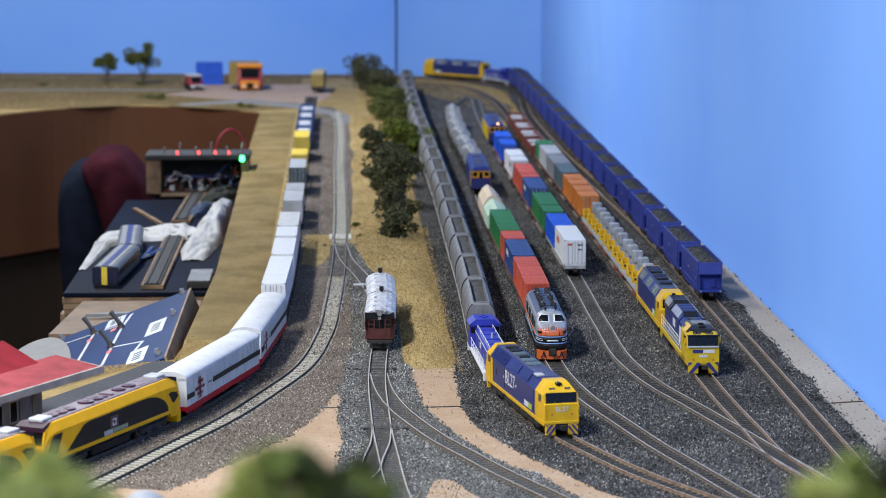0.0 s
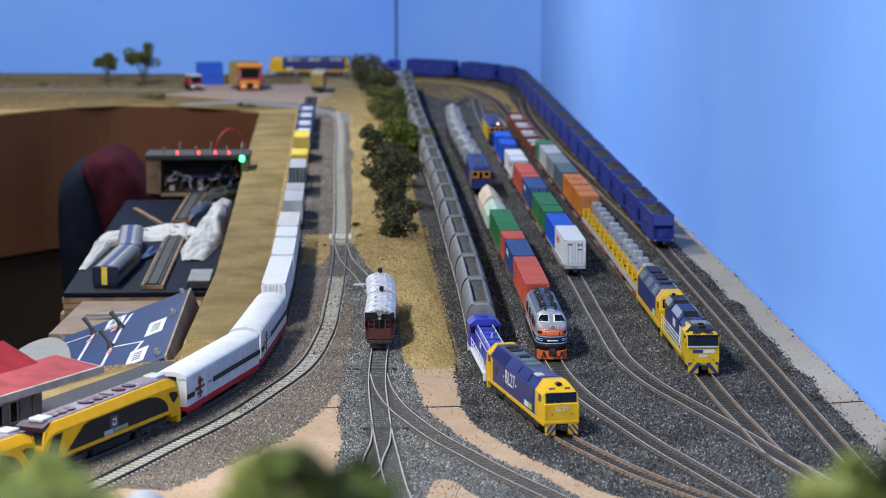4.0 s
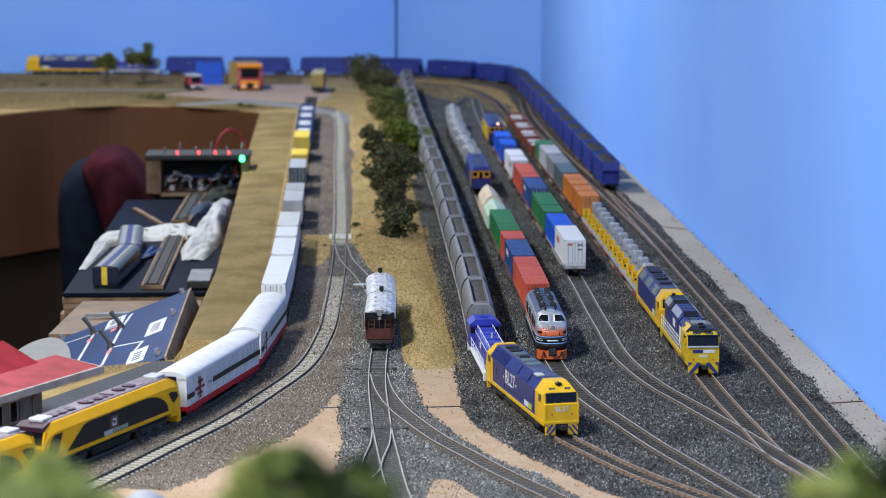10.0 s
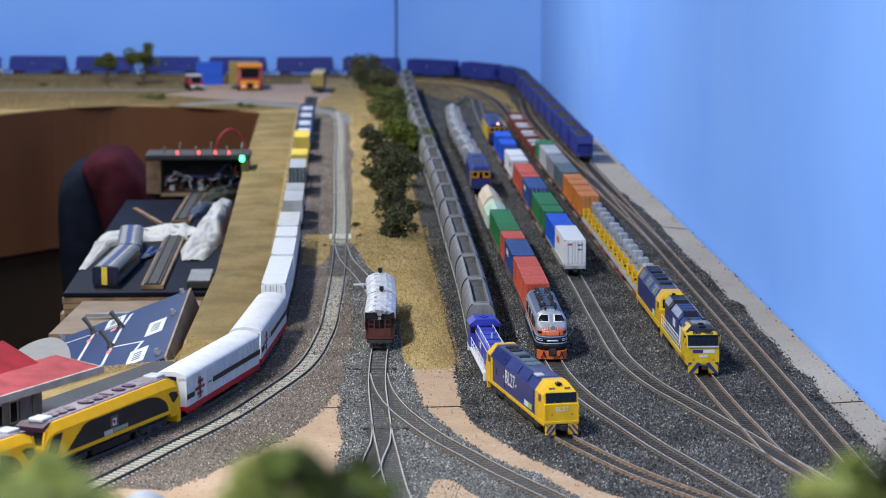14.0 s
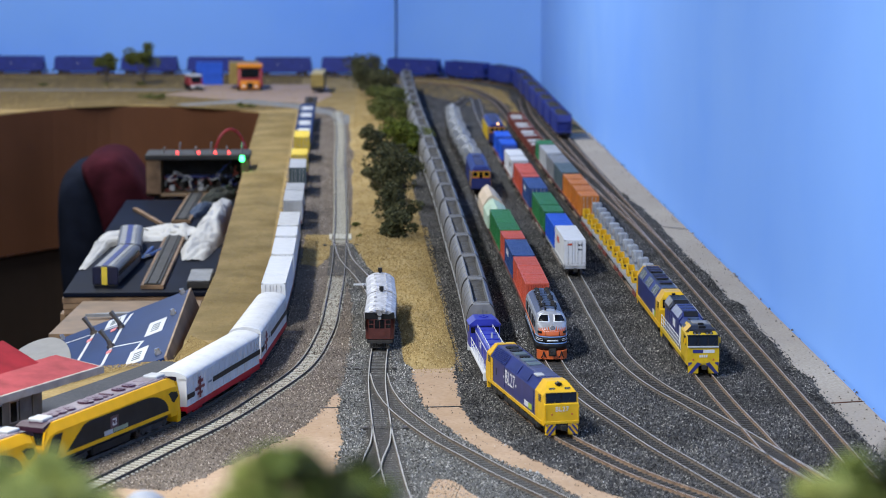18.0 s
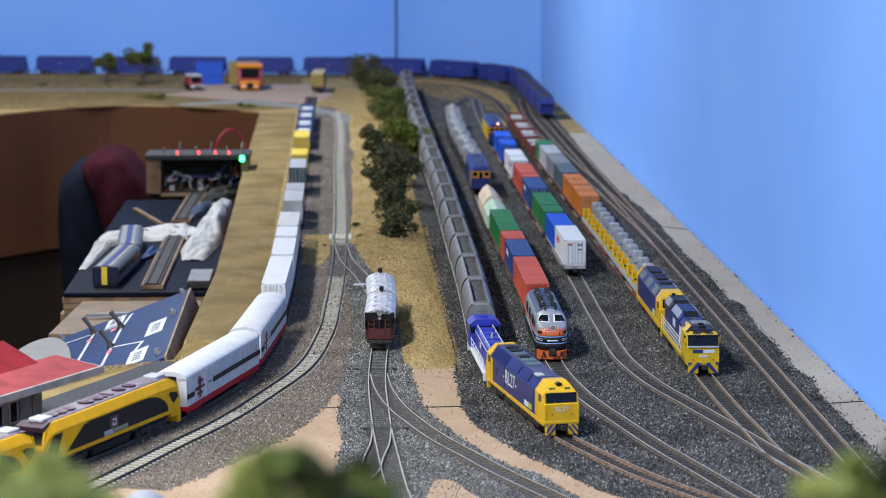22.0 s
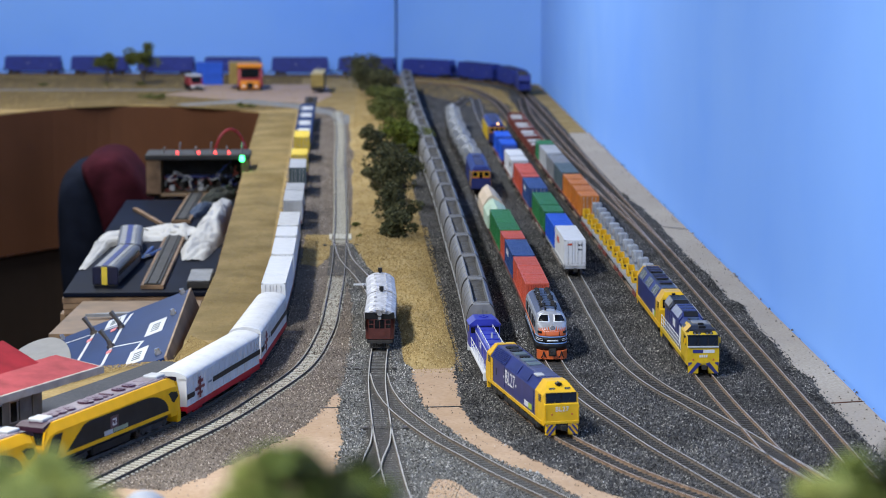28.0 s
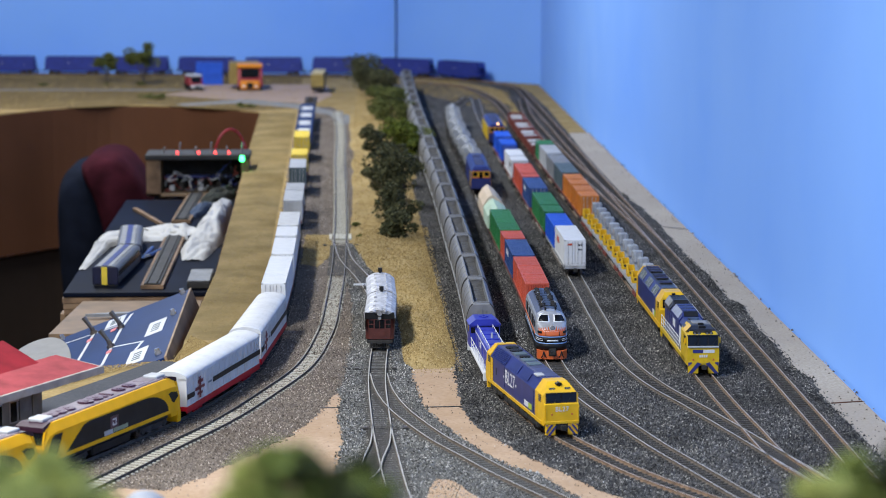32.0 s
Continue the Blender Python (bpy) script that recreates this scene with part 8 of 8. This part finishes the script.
# railcar set and track pieces on the shelf
CARGREY = mat("railcar_silver", (0.125, 0.128, 0.13), 0.4, 0.2, vary=0.1)
for i, (x, y, rz, L) in enumerate(((-0.320, 3.457, 86, 205), (-0.319, 3.668, 93.5, 205))):
    rc = thing("railcar", "silver railcar with dark blue roof stripe and yellow nose band", "railcar", "railcar set on the shelf", m=pose(x, y, -0.0445, 0, 0, rz + 180))
    bm = bmesh.new()
    loft(bm, [ring(xx, 4, 28, 18, 5) for xx in (-L / 2, L / 2)])
    vpart("body", bm, CARGREY, rc)
    for s in (-1, 1):
        boxpart("window_band", (-L / 2 + 6, L / 2 - 6, s * 18 - 0.4, s * 18 + 0.4, 13, 20), GLASSD, rc)
    boxpart("roof_cover", (-L / 2 + 2, L / 2 - 2, -13, 9, 26.6, 28.3), TANKG, rc, 0.3)
    boxpart("roof_stripe", (-L / 2 + 2, L / 2 - 2, -5, 3, 28, 28.8), NAVY, rc, 0.2)
    boxpart("front", (L / 2 - 1, L / 2 + 2, -18, 18, 2, 27), mat("dark_navy_front", (0.012, 0.014, 0.04), 0.35) if i == 0 else bpy.data.materials["dark_navy_front"], rc, 1.2)
    boxpart("yellow_band", (L / 2 + 2, L / 2 + 2.6, -5, 3, 2, 27), YELC, rc)
    boxpart("skirt", (-L / 2, L / 2, -16, 16, 0, 4.2), UNDER, rc)
for x, y, rz, L in ((-0.2605, 3.563, 90, 474), (-0.260, 4.165, 89, 350)):
    tp = thing("track_piece", "black track length on a timber batten", "track piece", "track lengths on the shelf", m=pose(x, y, -0.045, 0, 0, rz))
    boxpart("batten", (-L / 2, L / 2, -16, 16, 0, 6), PLYEDGE, tp, 0.6)
    boxpart("track_bed", (-L / 2 + 2, L / 2 - 6, -11.5, 11.5, 6, 8.5), BLACKPLASTIC, tp, 0.8)
    for s in (-1, 1):
        boxpart("rail", (-L / 2 + 2, L / 2 - 6, s * 7 - 0.7, s * 7 + 0.7, 8.5, 10.6), UNDER, tp)
stick = thing("timber_strip", "thin timber strip lying on the shelf", "strip", m=pose(-0.322, 4.06, -0.045, 0, 0, -73))
boxpart("strip", (-105, 105, -3.5, 3.5, 0, 5), PLYEDGE, stick, 0.5)
cutter = thing("side_cutter", "small navy-handled side cutter on the shelf", "tool", m=pose(-0.288, 3.62, -0.041, 0, 0, 80))
for s in (-1, 1):
    bm = bmesh.new()
    tube(bm, (-10, s * 3, 0), (60, s * 9, 1), 3.4, 8)
    vpart("handle", bm, BLUEC, cutter)
    bm = bmesh.new()
    tube(bm, (-10, s * 3, 0), (-40, s * 1, 1), 3.2, 8, r2=1.2)
    vpart("jaw", bm, SILVER, cutter)


def cloth(spine, m, seed, label):
    """A bunched cloth along spine rows (x, y, base z, half width, height)."""
    t = thing("cloth", label, "cloth")
    rows = [Vector(r) for r in spine]
    n, k = 14 * (len(rows) - 1), 26
    bm = bmesh.new()
    vs = []
    for i in range(n + 1):
        f = i / n * (len(rows) - 1)
        a = min(int(f), len(rows) - 2)
        u = f - a
        u = u * u * (3 - 2 * u)
        q = rows[a].lerp(rows[a + 1], u)
        d = (rows[a + 1] - rows[a]).xy.normalized()
        end = min(1, 6 * i / n + 0.25, 6 * (n - i) / n + 0.25)
        row = []
        for j in range(k + 1):
            v = 2 * j / k - 1
            w = q[3] * (0.8 + 0.2 * end) * (1 + 0.22 * noise.noise((i * 0.11, v, seed)))
            pleat = abs(noise.noise((i * 0.16 + v * 1.3, v * 1.1, seed + 4)))
            h = q[4] * end * (1 - v ** 4) * (0.95 - 0.8 * pleat + 0.12 * noise.noise((i * 0.5, v * 4, seed + 7)))
            row.append(bm.verts.new((q[0] - d.y * w * v, q[1] + d.x * w * v, q[2] + max(0.0004, h))))
        vs.append(row)
    for i in range(n):
        for j in range(k):
            bm.faces.new((vs[i][j], vs[i + 1][j], vs[i + 1][j + 1], vs[i][j + 1]))
    part("fabric", bm, m, t, smooth=True)
    return t


RAG = mat("faded_blue_rag", (0.05, 0.075, 0.13), 0.9, vary=0.3, scale=40, bump=0.4)
OLIVE = mat("dark_olive_rag", (0.018, 0.02, 0.014), 0.9, vary=0.3, scale=40, bump=0.4)
cloth([(-0.375, 3.50, -0.0446, 0.006, 0.006), (-0.367, 3.72, -0.0446, 0.013, 0.013), (-0.345, 3.83, -0.0446, 0.035, 0.012), (-0.300, 3.83, -0.0446, 0.050, 0.013), (-0.262, 3.85, -0.0446, 0.052, 0.019), (-0.232, 3.83, -0.0446, 0.060, 0.016)], CLOTH, 2.0, "crumpled white cloth lying across the shelf behind the railcars")
cloth([(-0.220, 3.58, -0.0446, 0.017, 0.012), (-0.217, 3.68, -0.0444, 0.026, 0.020), (-0.206, 3.80, -0.0440, 0.024, 0.034), (-0.197, 3.92, -0.0380, 0.016, 0.040), (-0.1835, 3.98, -0.0100, 0.007, 0.016)], CLOTH, 5.0, "bunched white cloth climbing over the board edge")
cloth([(-0.252, 4.05, -0.0446, 0.010, 0.010), (-0.234, 4.12, -0.0446, 0.014, 0.020), (-0.222, 4.17, -0.0446, 0.010, 0.012)], RAG, 8.0, "faded blue rag on the shelf")
cloth([(-0.236, 4.22, -0.0446, 0.016, 0.016), (-0.214, 4.28, -0.0446, 0.022, 0.026), (-0.196, 4.36, -0.0446, 0.012, 0.020)], OLIVE, 9.0, "dark olive rag heaped at the board edge")
lump = thing("tool_case", "dark grey tool case at the shelf edge", "case", m=pose(-0.196, 3.37, -0.0445))
boxpart("case", (-16, 16, -50, 50, 0, 10), UNDER, lump, 2)
boxpart("lid", (-16, 16, -50, 50, 10.2, 13), TANKG, lump, 1.4)

el = thing("switch_unit", "black switch board with lit indicators on a wooden box", "electronics", m=pose(-0.255, 4.385, -0.045))
boxpart("side_board", (-92, -66, -40, 40, 0, 66), PLYEDGE, el, 0.6)
boxpart("side_board", (78, 92, -40, 40, 0, 66), PLYEDGE, el, 0.6)
boxpart("base_board", (-92, 92, -40, 40, 0, 6), TIMBER, el, 0.6)
boxpart("back_board", (-66, 78, 30, 40, 6, 66), UNDER, el)
boxpart("switch_board", (-94, 94, -44, 44, 66, 76), BLACKPLASTIC, el, 1.5)
boxpart("circuit_board", (-60, 70, -6, 20, 30, 33), NAVY, el)
wr = random.Random(12)
for i in range(34):
    x, z = wr.uniform(-60, 66), wr.uniform(10, 40)
    p = [Vector((x, -30, z))]
    for k in range(4):
        p.append(p[-1] + Vector((wr.uniform(-14, 14), wr.uniform(-2, 12), wr.uniform(-12, 14))))
        p[-1].z = max(8, min(62, p[-1].z))
        p[-1].x = max(-64, min(72, p[-1].x))
    bm = bmesh.new()
    for a, b in zip(p, p[1:]):
        tube(bm, a, b, 1.3, 5)
    vpart("wire", bm, (TANKG, RUSTRED, BLACKP, BLACKP, NAVY, OFFWHITE)[i % 6], el)
for i in range(6):
    x = -62 + i * 28
    bm = bmesh.new()
    tube(bm, (x, -16, 76), (x + 2, -20, 96 if i % 2 else 88), 1.8, 8)
    vpart("toggle_switch", bm, SILVER, el)
for x, m in ((-36, LAMP_RED), (2, LAMP_RED), (32, LAMP_RED), (56, LAMP_RED)):
    bm = bmesh.new()
    tube(bm, (x, -36, 76), (x, -38, 81), 2.1, 10)
    vpart("indicator", bm, m, el, "lit red indicator")
bm = bmesh.new()
tube(bm, (80, -47, 66), (80, -52, 72), 4.2, 12)
vpart("indicator", bm, LAMP_GREEN, el, "lit green indicator")
for i in range(8):
    x = -52 + i * 17
    boxpart("terminal", (x, x + 9, -24 + 6 * (i % 3), -14 + 6 * (i % 3), 8, 18 + 5 * (i % 2)), (OFFWHITE, UNDER, UNDER)[i % 3], el, 0.8)
cable = thing("red_cable", "red cable looped behind the switch unit", "cable", m=pose(-0.205, 4.55, -0.04))
bm = bmesh.new()
loop = [(36 * math.cos(a), 8 * math.sin(2 * a), 96 * math.sin(a)) for a in [math.pi * i / 16 for i in range(17)]]
for a, b in zip(loop, loop[1:]):
    tube(bm, a, b, 2.6, 6)
vpart("loop", bm, REDT, cable)
boxpart("plug", (-46, -26, -8, 8, -12, 4), BLACKP, cable, 1)
sh2 = thing("cable_ledge", "timber ledge behind the work shelf", "shelf", m=pose(-0.25, 4.55, -0.052))
boxpart("ledge", (-86, 66, -200, 200, -16, 0), PLYEDGE, sh2)
for x in (-76, 50):
    boxpart("leg", (x - 10, x + 10, -10, 10, -948, -16), PLYEDGE, sh2)

CHAIRBLUE = mat("dark_blue_upholstery", (0.0086, 0.0112, 0.0206), 0.95, vary=0.2, scale=30, bump=0.3, spec=0.05)
CHAIRRED = mat("maroon_upholstery", (0.0387, 0.0077, 0.0129), 0.95, vary=0.25, scale=30, bump=0.4, spec=0.05)
CHAIRBLACK = mat("black_plastic", (0.0103, 0.0103, 0.0112), 0.5, vary=0.2)
ch = thing("office_chair", "office chair with maroon front and dark blue back", "chair", m=pose(-0.430, 4.62, FLOOR_Z))


def cushion(name, outline, y0, y1, material):
    """A thick upholstered pad, seen in side outline (x, z), with rounded rims."""
    pts = [Vector((x, z - 0.015)) for x, z in outline]
    for i in range(2):
        pts = [p for a, b in zip(pts, pts[1:] + pts[:1]) for p in (a * 0.75 + b * 0.25, a * 0.25 + b * 0.75)]
    c = sum(pts, Vector((0, 0))) / len(pts)
    bm = bmesh.new()
    loft(bm, [[(c.x + (p.x - c.x) * k, y0 + (y1 - y0) * u, c.y + (p.y - c.y) * k) for p in pts] for u, k in ((0, 0.82), (0.06, 0.93), (0.18, 1), (0.82, 1), (0.94, 0.93), (1, 0.82))])
    return part(name, bm, material, ch, smooth=True)


cushion("back_shell", [(-0.103, 0.93), (-0.092, 0.985), (-0.062, 1.005), (-0.028, 1.0), (-0.02, 0.96), (-0.005, 0.90), (0.01, 0.83), (0.02, 0.75), (0.01, 0.66), (-0.07, 0.62), (-0.09, 0.70), (-0.10, 0.82)], -0.10, 0.14, CHAIRBLUE)
cushion("back_cushion", [(-0.058, 1.0), (-0.038, 1.022), (-0.008, 1.030), (0.022, 1.025), (0.045, 1.0), (0.068, 0.965), (0.085, 0.93), (0.088, 0.91), (0.06, 0.875), (0.04, 0.85), (0.016, 0.80), (0.0, 0.82), (-0.014, 0.885), (-0.032, 0.955)], -0.13, 0.12, CHAIRRED)
bm = bmesh.new()
loft(bm, [[(0.26 + 0.25 * k * math.cos(a), 0.24 * k * math.sin(a), z) for a in [j * math.tau / 24 for j in range(24)]] for z, k in ((0.44, 0.9), (0.46, 1), (0.51, 1), (0.53, 0.9))])
part("seat", bm, CHAIRRED, ch)
bm = bmesh.new()
box(bm, -0.06, 0.0, -0.04, 0.04, 0.40, 0.75, 0.01)
box(bm, -0.05, 0.30, -0.04, 0.04, 0.40, 0.44, 0.01)
part("back_bar", bm, CHAIRBLACK, ch)
bm = bmesh.new()
tube(bm, (0.25, 0, 0.08), (0.25, 0, 0.42), 0.03, 12)
part("gas_post", bm, CHAIRBLACK, ch)
for i in range(5):
    a = i * math.tau / 5
    bm = bmesh.new()
    tube(bm, (0.25, 0, 0.10), (0.25 + 0.28 * math.cos(a), 0.28 * math.sin(a), 0.07), 0.02, 8)
    tube(bm, (0.25 + 0.28 * math.cos(a), 0.28 * math.sin(a) - 0.02, 0.03), (0.25 + 0.28 * math.cos(a), 0.28 * math.sin(a) + 0.02, 0.03), 0.03, 12)
    part("base_leg", bm, CHAIRBLACK, ch)

# ceiling lights that light the room, all unseen; the last is added fill
for x, y in ((-0.80, 1.4), (-0.80, 4.7), (0.05, -1.15)):
    cl = thing("ceiling_light", "white ceiling batten light assumed out of view, switched on", "light", "ceiling lights", m=pose(x, y, CEIL_Z))
    boxpart("housing", (-150, 150, -750, 750, -30, 0), WHITEP, cl, 4)

# crossing planks, point levers and rail ends by the loop
cp = thing("crossing_planks", "pale timber planks across the track", "crossing", m=pose(XM, 3.49, 0.0019))
for x in (-13.8, -5.2, 0.0, 5.2, 13.8):
    boxpart("plank", (x - 2.2, x + 2.2, -24, 24, 0, 2.3), SLEEPER_PALE, cp, 0.2)
for x, y, way in ((-0.022, 3.41, 1), (0.024, 3.41, -1), (0.030, 3.06, -1), (0.0165, 2.515, 1), (0.0560, 2.515, -1), (0.0225, 2.230, 1), (0.0600, 2.228, -1)):
    pm = thing("point_machine", "small dark point machine beside the track", "point machine", "point machines", m=pose(x, y, 0.0018))
    boxpart("case", (-2.6, 2.6, -2.6, 2.6, 0, 1.9), UNDER, pm, 0.4)
    boxpart("cover", (-1.9, 1.9, -1.9, 1.9, 1.9, 2.5), WHEEL, pm, 0.3)
    bm = bmesh.new()
    box(bm, min(0, way * 19), max(0, way * 19), -0.45, 0.45, 0.0, 0.7)
    vpart("throw_bar", bm, UNDER, pm)
tp = thing("track_sign", "pale signal arm beside the siding", "sign", m=pose(0.030, 3.02, 0.0018))
bm = bmesh.new()
tube(bm, (0, 0, 0), (0, 0, 9), 0.7, 6)
vpart("post", bm, WHEEL, tp)
boxpart("arm", (-14, 3, -0.6, 0.6, 7, 9.6), LETTER, tp, 0.2)


def motions():
    """The coal train runs round the corner at an even pace."""
    times = [0, 6, 9, 13, 19, 23, 28, 32]
    gone = [-0.055, 0.598, 0.935, 1.365, 2.0, 2.41, 2.94, 3.375]
    for ob, s, half in coal:
        walk(ob, [(t * 0.5, stand(MAIN, s + float(np.interp(t * 0.5, times, gone)), half)) for t in range(65)])


motions()
